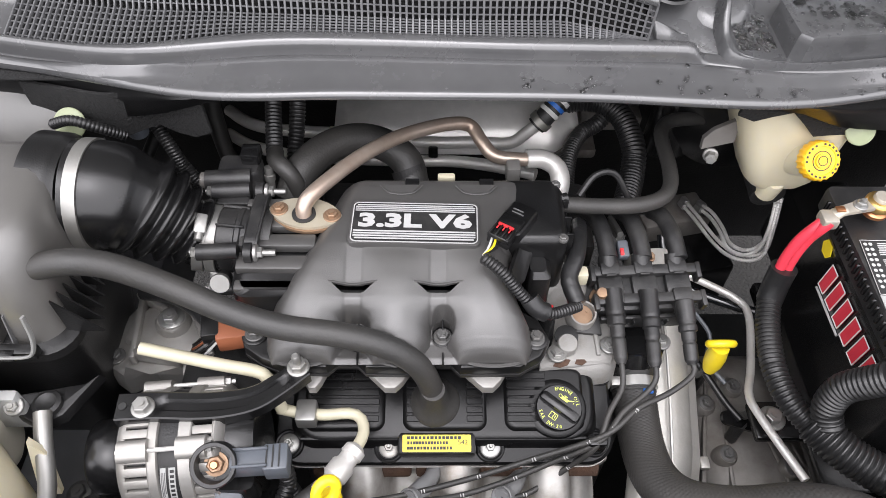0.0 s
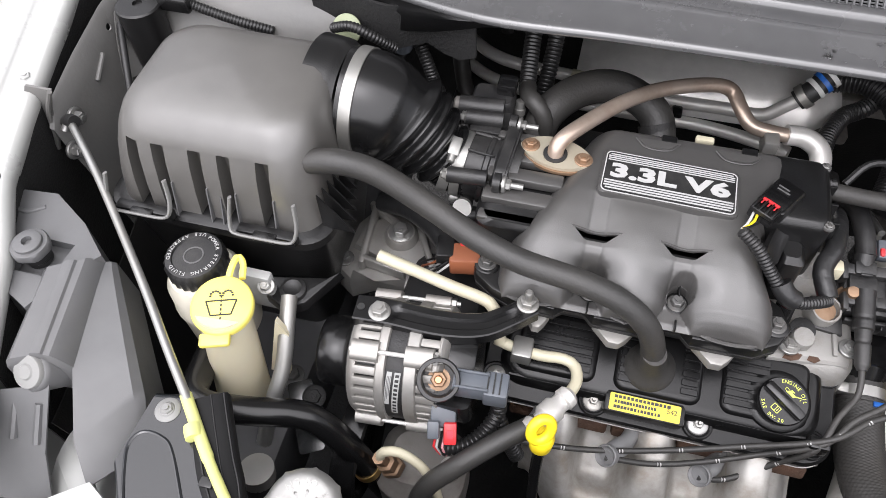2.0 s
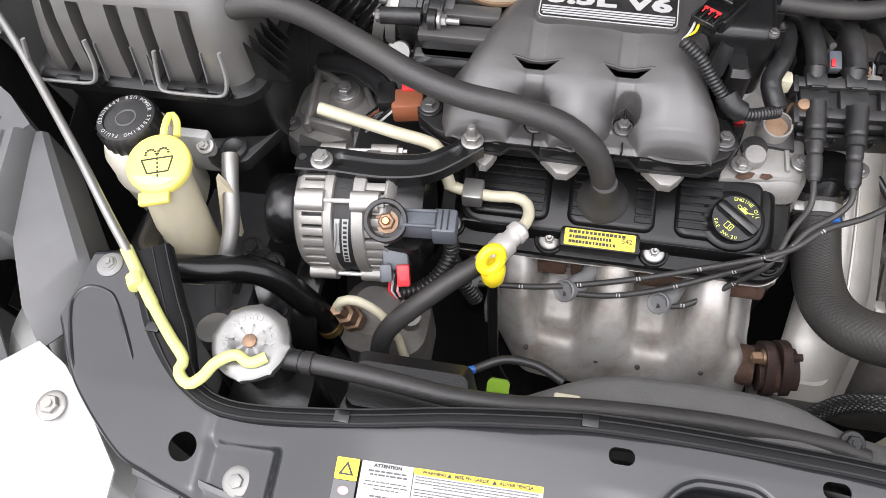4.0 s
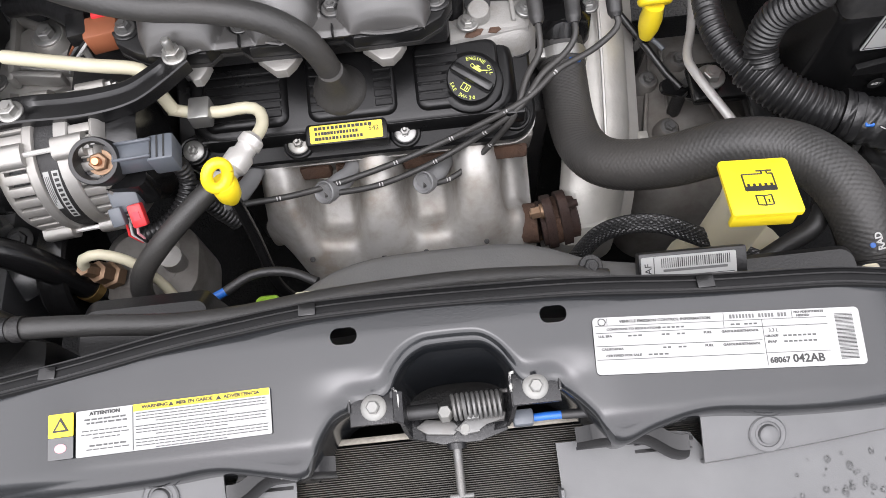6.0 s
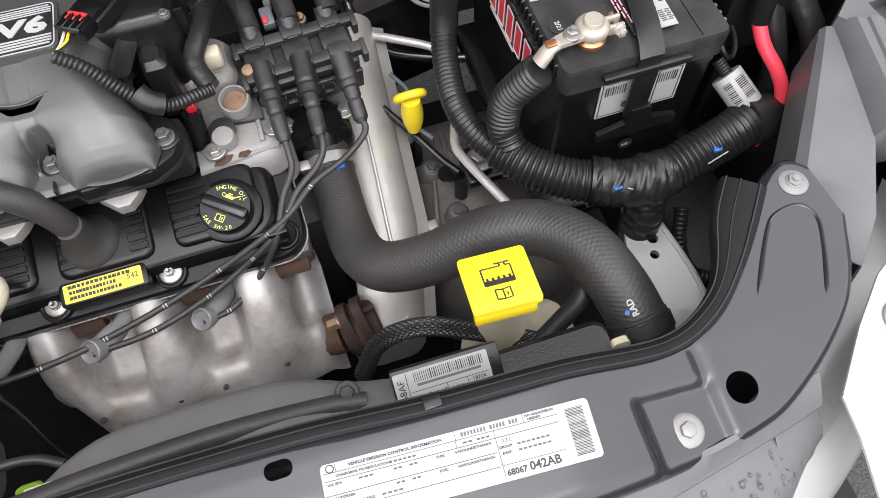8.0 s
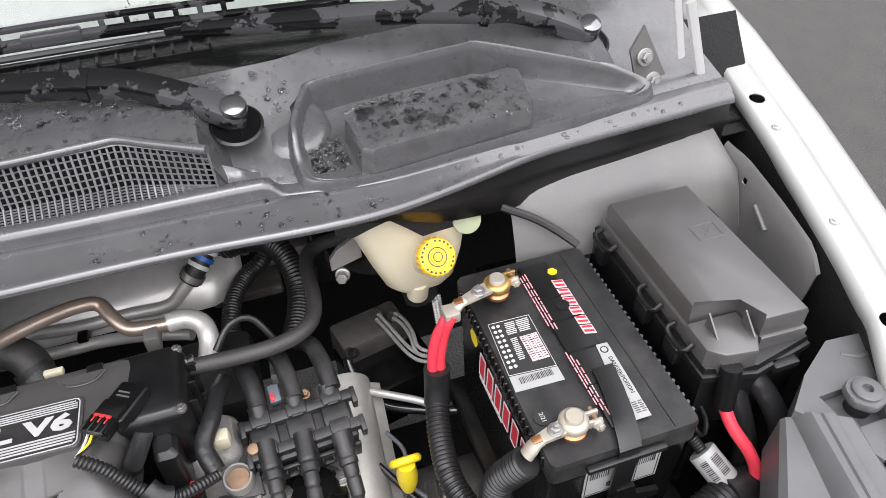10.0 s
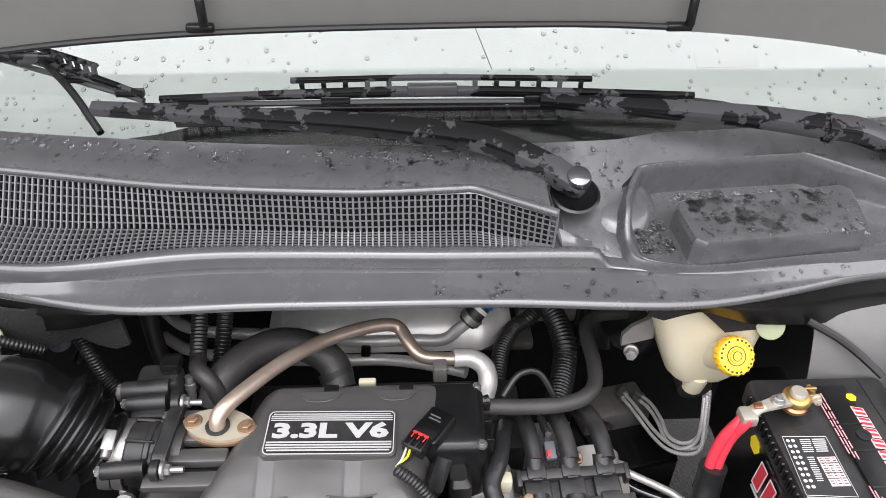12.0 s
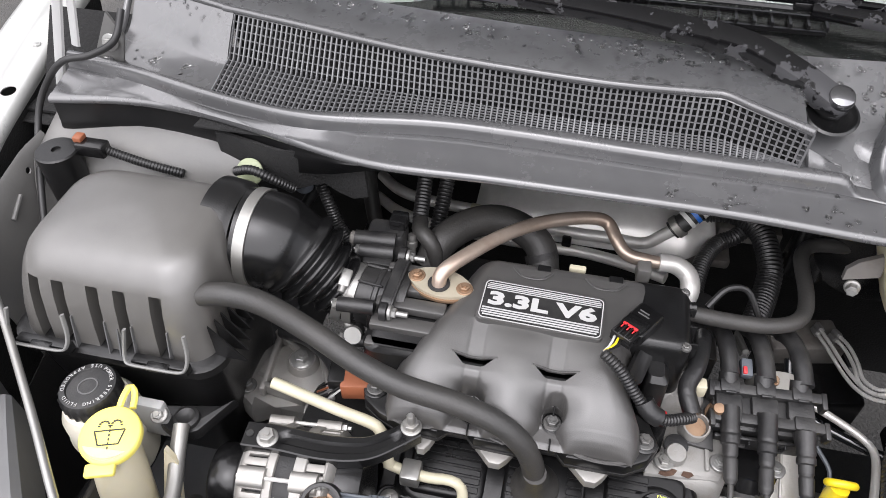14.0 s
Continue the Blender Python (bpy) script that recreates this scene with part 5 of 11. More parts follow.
for k, c in enumerate((LABEL_WHITE, YELLOW, BLACK)):
    part("wire", tube(B(), [Q @ Vector((-0.008 + 0.005 * k, -0.046, 0.004)), (-0.034 + 0.004 * k, 0.404, 0.876), (-0.040, 0.395, 0.876)], 0.0013, 6), c, sensor)

# valve cover
VC = frame_of((-0.077, 0.319, 0.692), (0.0, -0.27, 1))
cover = thing("valve_cover", "black moulded valve cover with ribbed panels and bolts", "valve cover", (-0.077, 0.317, 0.66))
rim = rrect(0, 0, 0.380, 0.128, 0.03, 8)
part("rim", loft(B(), [[(x, y, -0.014) for x, y in rim], [(x, y, 0.0) for x, y in rim], [(x * 0.985, y * 0.96, 0.003) for x, y in rim]], VC), COVERBLACK, cover)
part("dome", rbox(B(), [(0, 0.004, 0.346, 0.102, 0.03, 0.0), (0, 0.004, 0.338, 0.094, 0.03, 0.018), (0, 0.004, 0.330, 0.086, 0.028, 0.022), (0, 0.004, 0.322, 0.078, 0.024, 0.0232)], VC, 8), COVERBLACK, cover)
part("ridge", tube(B(), [VC @ Vector((x, y, 0.0200)) for x, y in rrect(0, 0.004, 0.328, 0.085, 0.026, 6)] + [VC @ Vector((0.164, 0.0205, 0.0200))], 0.0022, 8, 0.006, 0.7), COVERBLACK, cover)
for x, w, low in ((-0.1105, 0.090, -0.034), (0.0, 0.094, -0.034), (0.1105, 0.090, -0.034)):
    d = 0.040 - low
    y = (0.040 + low) / 2 + 0.002
    part("panel", rbox(B(), [(x, y, w, d, 0.012, 0.0215), (x, y, w - 0.002, d - 0.002, 0.012, 0.0245), (x, y, w - 0.006, d - 0.006, 0.011, 0.0272), (x, y, w - 0.011, d - 0.011, 0.009, 0.0282), (x, y, w - 0.016, d - 0.016, 0.007, 0.0284)], VC, 6), COVERBLACK, cover)
RIBS = (-0.0185, -0.0090, 0.0005, 0.0100, 0.0195, 0.0290)
for x, w in ((-0.1105, 0.076), (-0.0335, 0.018), (0.033, 0.018), (0.091, 0.044)):
    for y in RIBS:
        part("rib", rbox(B(), [(x, y, w, 0.0070, 0.0012, 0.0272), (x, y, w, 0.0070, 0.0012, 0.0296), (x, y, w - 0.0012, 0.0058, 0.0008, 0.0301)], VC, 2), COVERBLACK, cover)
part("cap_seat", lathe(B(), [(0.034, 0.0), (0.033, 0.004), (0.030, 0.006), (0.026, 0.0065)], VC @ Matrix.Translation((0.124, -0.006, 0.0235)), 36), COVERBLACK, cover)
for p in ((-0.250, 0.278, 0.684), (-0.139, 0.2735, 0.683), (-0.0265, 0.2735, 0.683), (0.09, 0.279, 0.684), (0.102, 0.357, 0.702), (-0.154, 0.363, 0.712), (-0.043, 0.355, 0.712), (-0.25, 0.36, 0.7)):
    up = Vector((0, -0.27, 1)).normalized()
    part("bolt_boss", lathe(B(), [(0.0165, -0.016), (0.0165, 0.002), (0.0155, 0.0045), (0.0140, 0.0052), (0.0125, 0.0045), (0.0120, 0.003), (0.0, 0.003)], frame_of(p, up), 32), COVERBLACK, cover)
    if p[1] < 0.30 and p[0] < 0.05 or p[0] > 0.1:
        part("bolt_flange", lathe(B(), [(0.0112, 0.003), (0.0112, 0.0046), (0.0095, 0.0058), (0.0, 0.0058)], frame_of(p, up), 28), STEEL, cover, "zinc bolt flange")
        part("cover_bolt", bolt(B(), Vector(p) + up * 0.0058, up, 0.0052, 0.0055, 1.05), STEEL, cover)
        part("stud", lathe(B(), [(0.0022, 0.0), (0.0022, 0.0095), (0.0016, 0.0105), (0, 0.0105)], frame_of(Vector(p) + up * 0.0058, up), 10), STEEL, cover)
    else:
        part("cover_bolt", bolt(B(), Vector(p) + up * 0.003, up, 0.0055, 0.008, 1.3), BOLT, cover)
LT = Matrix.Translation((0, -0.006, 0.0095))
part("label_pad", box(B(), (0, 0, 0), (0.086, 0.025, 0.030), 0.004, VC @ Matrix.Translation((-0.009, -0.0435, 0.009))), COVERBLACK, cover)
part("gasket_edge", prism(B(), [(x * 1.006, y * 1.012) for x, y in rim], -0.0165, -0.0142, VC), ALU, cover, "thin silver gasket edge")
tag = part("part_label", prism(B(), rrect(-0.009, -0.0385, 0.075, 0.0185, 0.0015), 0.0145, 0.0152, VC @ LT), LABEL_YELLOW, cover, "yellow part number label")
bm = B()
for k, (w, o) in enumerate(((0.06, 0), (0.045, -0.008), (0.05, -0.006))):
    y = -0.0325 - 0.0055 * k
    for j in range(14):
        bars(bm, VC @ LT @ Matrix.Translation((0, 0, 0.0153)), [(-0.04 + o * 0 + j * w / 14, y, w / 14 * random.uniform(0.5, 0.95), 0.0032)], 0.0002)
part("label_print", bm, INK, tag)
part("label_number", writing("542", 0.0075, VC @ LT @ Matrix.Translation((0.0195, -0.0375, 0.0153)), 0.0002), INK, tag)

# oil filler cap
OC = frame_of((0.047, 0.303, 0.714), (0.0, -0.27, 1)) @ Matrix.Scale(0.86, 4)
cap = thing("oil_filler_cap", "black oil filler cap with yellow print and grip bar", "oil cap", (0.047, 0.3, 0.716))
part("cap_body", lathe(B(), [(0.024, 0), (0.026, 0.004), (0.026, 0.014), (0.029, 0.016), (0.0295, 0.021), (0.028, 0.0235), (0.0, 0.0235)], OC, 40), SATIN, cap)
G = OC @ Matrix.Rotation(radians(-38), 4, "Z")
part("grip", box(B(), (0, 0, 0), (0.056, 0.013, 0.011), 0.004, G @ Matrix.Translation((0, 0, 0.027))), SATIN, cap)


def arc_text(text, radius, size, m, start, step, up=1):
    """Letters set round a circle, each as its own raised form, joined."""
    bm = B()
    for k, ch in enumerate(text):
        if ch == " ":
            continue
        a = radians(start - up * step * k)
        mm = m @ Matrix.Translation((radius * math.cos(a), radius * math.sin(a), 0)) @ Matrix.Rotation(a - up * math.pi / 2, 4, "Z")
        b2 = writing(ch, size, mm, 0.0002)
        me = bpy.data.meshes.new("letter")
        b2.to_mesh(me)
        b2.free()
        bm.from_mesh(me)
        bpy.data.meshes.remove(me)
    return bm


F = OC @ Matrix.Translation((0, 0, 0.0238)) @ Matrix.Rotation(radians(-38), 4, "Z")
part("cap_text", arc_text("ENGINE OIL", 0.0235, 0.0062, F, 135, 10), INK_YELLOW, cap, "yellow lettering")
part("cap_text", arc_text("SAE 5W-20", 0.0245, 0.0062, F, 228, 10, -1), INK_YELLOW, cap, "yellow lettering")
bm = B()
prism(bm, [(-0.0065, 0.0105), (0.0045, 0.0105), (0.0058, 0.0140), (-0.0035, 0.0150)], 0.0, 0.0003, F)
prism(bm, [(0.0045, 0.0120), (0.0115, 0.0170), (0.0108, 0.0178), (0.0048, 0.0140)], 0.0, 0.0003, F)
tube(bm, [F @ Vector(p) for p in ((-0.0045, 0.0142, 0.0002), (-0.0085, 0.0150, 0.0002), (-0.0090, 0.0120, 0.0002), (-0.0062, 0.0110, 0.0002))], 0.0004, 5, 0.001)
bars(bm, F, [(-0.0005, 0.0163, 0.0050, 0.0008), (-0.0005, 0.0155, 0.0012, 0.0014), (0.0118, 0.0145, 0.0010, 0.0016)], 0.0003)
bars(bm, F, [(-0.0048, -0.0135, 0.0008, 0.0080), (0.0048, -0.0135, 0.0008, 0.0080), (0, -0.0138, 0.0008, 0.0080), (-0.0024, -0.0175, 0.0042, 0.0008), (0.0024, -0.0175, 0.0042, 0.0008), (-0.0024, -0.0098, 0.0042, 0.0008), (0.0024, -0.0098, 0.0042, 0.0008), (0.0024, -0.0138, 0.0010, 0.0040)], 0.0003)
part("cap_symbols", bm, INK_YELLOW, cap, "yellow oil can and book symbols")

# breather hose from the air box to the valve cover
breather = thing("breather_hose", "thick dusty black rubber breather hose across the engine", "hose", (-0.2, 0.34, 0.85))
part("hose", tube(B(), [(-0.462, 0.352, 0.912), (-0.43, 0.353, 0.918), (-0.395, 0.356, 0.908), (-0.345, 0.352, 0.880), (-0.29, 0.338, 0.858), (-0.24, 0.327, 0.848), (-0.185, 0.322, 0.842), (-0.14, 0.318, 0.828), (-0.110, 0.313, 0.804), (-0.097, 0.310, 0.778), (-0.091, 0.309, 0.750), (-0.0895, 0.310, 0.732)], 0.0128, 20), HOSE, breather)
part("cuff", lathe(B(), [(0.0255, -0.006), (0.0285, -0.003), (0.0295, 0.002), (0.0285, 0.007), (0.0255, 0.011), (0.0225, 0.015), (0.0190, 0.020), (0.0165, 0.027), (0.0150, 0.034), (0.0138, 0.042), (0.0128, 0.048)], frame_of((-0.0885, 0.314, 0.7125), (-0.04, -0.18, 1)), 36), HOSE, breather, angle=70)

# exhaust manifold heat shield
shield = thing("manifold_heat_shield", "pressed aluminium heat shield over the exhaust manifold", "heat shield", (-0.05, 0.2, 0.55))
rows = []
for i in range(121):
    u = i / 120
    x = -0.207 + 0.318 * u
    col = max(math.exp(-(abs(x - c) / 0.0265) ** 4) for c in (-0.172, -0.063, 0.045))
    edge = ease(0, 0.05, u) * ease(1, 0.93, u)
    sag = 0.018 * abs(2 * u - 1) ** 2.5
    row = []
    for j in range(25):
        v = j / 24
        y = soft([(0, 0.285), (0.25, 0.262), (0.45, 0.237), (0.65, 0.205), (0.85, 0.178), (1, 0.170)], v, 0.12)
        z = soft([(0, 0.628), (0.25, 0.622), (0.45, 0.606), (0.65, 0.588), (0.85, 0.555), (1, 0.515)], v, 0.12)
        hollow = 1 - ease(0.50 - 0.10 * col, 0.72 - 0.10 * col, v)
        amt = 0.042 * col * (1 - ease(0.42, 0.98, v)) - 0.040 * (1 - col) * ease(0.0, 0.10, v) * hollow + 0.0012 * math.sin(u * 31 + 3 * math.sin(v * 9)) * math.sin(v * 11 + u * 7)
        low = 0.022 * (1 - edge)
        row.append((x, y - 0.2 * amt + sag + 0.055 * v * v * (1 - ease(0, 0.2, u)), z + amt - low))
    rows.append(row)
part("pressing", sheet(B(), rows, 0.0015), SHIELD, shield, angle=60)
for x, y, z in ((-0.15, 0.187, 0.576), (-0.068, 0.184, 0.573), (-0.02, 0.184, 0.571), (0.05, 0.187, 0.575)):
    part("rivet", lathe(B(), [(0.003, -0.002), (0.003, 0.001), (0.002, 0.0015), (0, 0.0015)], frame_of((x, y, z), (0, -0.6, 1)), 12), DARKMETAL, shield)
man = thing("exhaust_manifold", "rusty cast iron exhaust manifold under its shield", "manifold", (-0.05, 0.27, 0.6))
for x, w in ((-0.205, 0.05), (-0.135, 0.04), (-0.085, 0.05), (-0.01, 0.05), (0.085, 0.04)):
    part("port_flange", box(B(), (x, 0.283, 0.624), (w, 0.035, 0.018), 0.004, Matrix.Rotation(radians(-20), 4, "X")), RUST, man)
part("collector", tube(B(), [(-0.1, 0.22, 0.53), (0.05, 0.22, 0.54), (0.115, 0.215, 0.55)], 0.024), RUST, man)
m = frame_of((0.134, 0.213, 0.556), (1, 0.1, 0.12))
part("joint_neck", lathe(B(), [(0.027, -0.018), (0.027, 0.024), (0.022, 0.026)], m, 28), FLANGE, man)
eye = []
for k in range(40):
    a = 2 * math.pi * k / 40
    eye.append(((0.029 + 0.003 * math.cos(2 * a)) * math.cos(a), 0.046 * math.sin(a) * (1 - 0.10 * math.cos(2 * a))))
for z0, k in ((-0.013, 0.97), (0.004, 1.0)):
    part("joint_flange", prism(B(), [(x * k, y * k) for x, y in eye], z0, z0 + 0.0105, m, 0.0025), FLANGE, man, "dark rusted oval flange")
part("joint_ring", lathe(B(), [(0.0285, -0.003), (0.0285, 0.0045)], m, 28), RUST, man)
for dy in (-0.034, 0.034):
    part("flange_bolt", bolt(B(), m @ Vector((0, dy, -0.015)), (-1, -0.1, -0.12), 0.0072, 0.012, 1.25), RUSTBOLT, man)
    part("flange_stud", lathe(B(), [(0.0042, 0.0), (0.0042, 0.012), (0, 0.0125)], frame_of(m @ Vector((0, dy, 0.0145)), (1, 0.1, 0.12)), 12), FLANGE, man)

# tin cover of the crossover pipe
tin = thing("crossover_cover", "long dull tin heat cover beside the valve cover", "heat shield", (0.2, 0.36, 0.58))
rows = []
for k in range(40):
    v = k / 39
    y = 0.20 + 0.36 * v
    cx = lerp_table([(0, 0.170), (0.12, 0.182), (0.3, 0.195), (1, 0.216)], v)
    cz = lerp_table([(0, 0.535), (0.1, 0.562), (0.25, 0.585), (1, 0.655)], v)
    r = 0.036
    row = []
    for j in range(21):
        a = math.pi * (1.05 - 1.1 * j / 20)
        row.append((cx + r * math.cos(a) * 1.05, y, cz + r * math.sin(a) * 0.8))
    row.append((cx + 0.052, y, cz - 0.012))
    rows.append(row)
part("cover_skin", sheet(B(), rows, 0.0015), TIN, tin, angle=40)
part("end_cap", rbox(B(), [(0.165, 0.21, 0.09, 0.06, 0.028, 0.50), (0.165, 0.21, 0.085, 0.058, 0.028, 0.55), (0.165, 0.215, 0.06, 0.04, 0.018, 0.565)]), TIN, tin)
part("seam", tube(B(), [(cx_, y_, z_) for cx_, y_, z_ in ((0.195, 0.26, 0.613), (0.205, 0.38, 0.647), (0.214, 0.52, 0.678))], 0.002, 6), TIN, tin)
for y, z in ((0.30, 0.575), (0.42, 0.60)):
    part("clip_tab", box(B(), (0.252, y, z), (0.012, 0.016, 0.008), 0.002), TIN, tin)

# ignition coil pack with boots and leads
CP = Matrix.Translation((0.157, 0.437, 0.752)) @ Matrix.Rotation(radians(3), 4, "Z") @ Matrix.Rotation(radians(14), 4, "X")
coil = thing("ignition_coil", "black ignition coil pack with six towers", "ignition coil", (0.157, 0.437, 0.72))
def coil_box(name, c, size, bevel=0.002, material=None, parent=None):
    return part(name, box(B(), (0, 0, 0), size, bevel, CP @ Matrix.Translation(c)), material or COIL, parent or coil)


coil_box("body", (0, 0, -0.002), (0.116, 0.052, 0.030), 0.004)
for y in (0.0205, -0.0145):
    rail = coil_box("rail", (0.002, y, 0.018), (0.126, 0.0125, 0.012), 0.002)
    for x in (-0.04, 0.0, 0.04):
        coil_box("rail_pad", (x, y + 0.002, 0.0235), (0.022, 0.016, 0.006), 0.002, None, rail)
        coil_box("pad_notch", (x, y - 0.0065, 0.0255), (0.012, 0.003, 0.004), 0.0008, None, rail)
    for x in (-0.0605, 0.0645):
        coil_box("rail_end", (x, y - 0.003, 0.016), (0.006, 0.020, 0.018), 0.0015, None, rail)
for x in (-0.04, 0.0, 0.04):
    coil_box("segment", (x, 0.003, 0.0145), (0.030, 0.026, 0.010), 0.003)
    part("tower", tube(B(), [CP @ Vector((x, -0.012, 0.012)), CP @ Vector((x, -0.036, 0.020))], 0.0108, 18), COIL, coil)
    part("rear_tower", tube(B(), [CP @ Vector((x, 0.018, 0.012)), CP @ Vector((x, 0.040, 0.022))], 0.0108, 18), COIL, coil)
coil_box("front_skirt", (0.002, -0.031, -0.012), (0.112, 0.005, 0.034), 0.0015)
for x in (-0.021, 0.019):
    for dx in (-0.006, 0.006):
        coil_box("skirt_rib", (x + dx, -0.035, -0.004), (0.0018, 0.006, 0.014), 0.0005)
    coil_box("skirt_step", (x, -0.035, -0.011), (0.014, 0.006, 0.002), 0.0005)
# black disc on the skirt for the shade of a hole
part("skirt_hole_shade", lathe(B(), [(0.0042, 0), (0.0042, 0.001), (0, 0.001)], CP @ Matrix.Translation((0.024, -0.0335, -0.003)) @ Matrix.Rotation(radians(90), 4, "X"), 14), INK, coil)
part("mount_plate", prism(B(), [(-0.088, -0.045), (-0.055, -0.050), (-0.055, 0.036), (-0.080, 0.040), (-0.088, 0.028)], -0.004, 0.002, CP, 0.001), COIL, coil)
# uncut plate, the hole's shade is a flat black disc
part("plate_hole_shade", lathe(B(), [(0.005, 0), (0.005, 0.0006), (0, 0.0006)], CP @ Matrix.Translation((-0.074, 0.027, 0.002)), 16), INK, coil)
part("coil_bolt", bolt(B(), CP @ Vector((-0.071, -0.024, 0.003)), CP.to_3x3() @ Vector((0, 0, 1)), 0.0045, 0.008, 1.35), RUSTBOLT, coil)
part("coil_bolt", bolt(B(), CP @ Vector((0.014, 0.040, 0.012)), CP.to_3x3() @ Vector((0, 0, 1)), 0.0045, 0.008, 1.4), RUSTBOLT, coil)
plug = part("plug", box(B(), (0, 0, 0), (0.013, 0.022, 0.013), 0.002, CP @ Matrix.Translation((-0.018, 0.05, 0.014))), GREYPL, coil, "grey plug with a red lock")
part("lock_tab", box(B(), (0, 0, 0), (0.0045, 0.009, 0.004), 0.001, CP @ Matrix.Translation((-0.021, 0.045, 0.021))), RED, plug)
LEADS = [((0.117, 0.418, 0.772), (0.119, 0.357, 0.752), (0.118, 0.318, 0.735), [(-0.014, 0.230, 0.646)]),
         ((0.157, 0.414, 0.774), (0.155, 0.350, 0.756), (0.143, 0.312, 0.738), [(-0.117, 0.219, 0.668)]),
         ((0.196, 0.402, 0.774), (0.198, 0.353, 0.752), (0.172, 0.315, 0.735), [(-0.223, 0.207, 0.686)])]
for k, (a, b, c, end) in enumerate(LEADS):
    t = thing("spark_plug_lead", "black spark plug lead with thick rubber boots", "ignition lead", a, "spark plug leads")
    a, b, c = Vector(a), Vector(b), Vector(c)
    b = a + (b - a) * 1.22
    boot = tube(B(), [a + (a - b) * 0.1, a.lerp(b, 0.3), a.lerp(b, 0.7), b], lambda s, f: (0.0104 if f < 0.5 else 0.0092 - 0.0016 * f) - 0.0011 * (abs(f - 0.36) < 0.02 or abs(f - 0.66) < 0.02) - 0.0025 * ease(0.93, 1, f), 16, 0.0015)
    part("coil_boot", boot, COIL, t)
    j = Vector((0.086 + 0.004 * k, 0.262 + 0.004 * k, 0.712 + 0.005 * k))
    e = Vector(end[0])
    mids = [j + (e - j) * f + Vector((0, 0.006 - 0.012 * f, -0.026 * math.sin(math.pi * f) - 0.012 * (1 - f))) for f in (0.25, 0.5, 0.75)]
    pts = [b.lerp(a, 0.1), b + (b - a) * 0.15, c, c.lerp(j, 0.5) + Vector((0, 0.004, 0.004)), j] + mids + [e]
    part("lead", tube(B(), pts, 0.0033, 10, 0.006), HOSE, t)
    line, _ = smooth_line(pts, 0.03)
    marks = B()
    for q in range(3, len(line) - 1):
        if q % 2:
            d = (line[q + 1] - line[q]).normalized()
            tube(marks, [line[q] + Vector((0, -0.0008, 0.0012)), line[q] + d * 0.0016 + Vector((0.0003, -0.0008, 0.0012))], 0.0024, 6, 0.0008)
            tube(marks, [line[q] + d * 0.0032 + Vector((0, -0.0008, 0.0012)), line[q] + d * 0.0042 + Vector((0, -0.0008, 0.0012))], 0.0023, 6, 0.0008)
    tagged(part("print_marks", marks, BADGE, t, "white printed marks"), kind="stuff")
    boot = tube(B(), [e + Vector((0.0, 0.0, 0.0)), e + Vector((0.008, 0.010, -0.006)), e + Vector((0.024, 0.032, -0.018)), e + Vector((0.034, 0.062, -0.028))], lambda s, f: 0.0112 - 0.0022 * ease(0.35, 0.6, f), 16, 0.004)
    part("plug_boot", boot, BOOT, t, "grey spark plug boot")
    part("boot_collar", lathe(B(), [(0.009, -0.008), (0.0112, -0.008), (0.0122, -0.002), (0.0122, 0.004), (0.0112, 0.0052), (0.0104, 0.0045), (0.0085, -0.002), (0.0035, -0.003)], frame_of(e + Vector((0.002, 0.002, 0.002)), (-0.45, -0.45, 0.75)), 24), BOOT, t)
t = thing("lead_clip", "black plastic clip holding the leads", "clip", (0.088, 0.266, 0.70))
part("clip_body", box(B(), (0.088, 0.268, 0.708), (0.02, 0.014, 0.02), 0.003), SATIN, t)
for k, x in enumerate((0.117, 0.158, 0.2)):
    pts = [(x, 0.465, 0.782), (x - 0.004, 0.50, 0.79), (x - 0.012, 0.54, 0.78), (x - 0.03, 0.60, 0.72)]
    hose("rear_plug_lead", pts, lambda s, f: 0.0105 if f < 0.6 else 0.006, COIL, "thick black rear plug boot behind the coil", "ignition lead", 14, "rear plug leads")
bm = B()
for z in (0.0, 0.008):
    tube(bm, [(0.14, 0.56, 0.74 + z), (0.14, 0.51, 0.765 + z)], 0.004, 8)
single("coil_wire", bm, STEEL, "short silver sleeve behind the coil", "wire")

# dipstick loop in front of the cover
dip = thing("oil_dipstick", "yellow ring handle on a black dipstick tube", "dipstick", (-0.19, 0.18, 0.6))
part("ring_handle", tube(B(), [(-0.190 + 0.009 * math.cos(a), 0.186 + 0.004 * math.cos(a) + 0.007 * math.sin(a), 0.785 + 0.009 * math.sin(a)) for a in [2 * math.pi * k / 12 for k in range(13)]], 0.0055, 10, 0.003), YELLOW, dip)
part("stopper", lathe(B(), [(0.006, -0.03), (0.011, -0.02), (0.0125, -0.004), (0.0105, 0.0), (0, 0.001)], frame_of((-0.188, 0.184, 0.776), (0, 0.1, 1)), 20), YELLOW, dip)
part("tube", tube(B(), [(-0.188, 0.186, 0.75), (-0.187, 0.175, 0.68), (-0.182, 0.15, 0.61), (-0.165, 0.14, 0.56)], 0.006, 12), SATIN, dip)
dip2 = thing("transmission_dipstick", "yellow loop handle on a black tube", "dipstick", (0.262, 0.4, 0.5))
part("loop_handle", tube(B(), [(0.262 + 0.015 * math.cos(a), 0.402 - 0.004 * math.sin(a), 0.694 + 0.007 * math.sin(a)) for a in [2 * math.pi * k / 12 for k in range(13)]], 0.005, 10, 0.003), YELLOW, dip2)
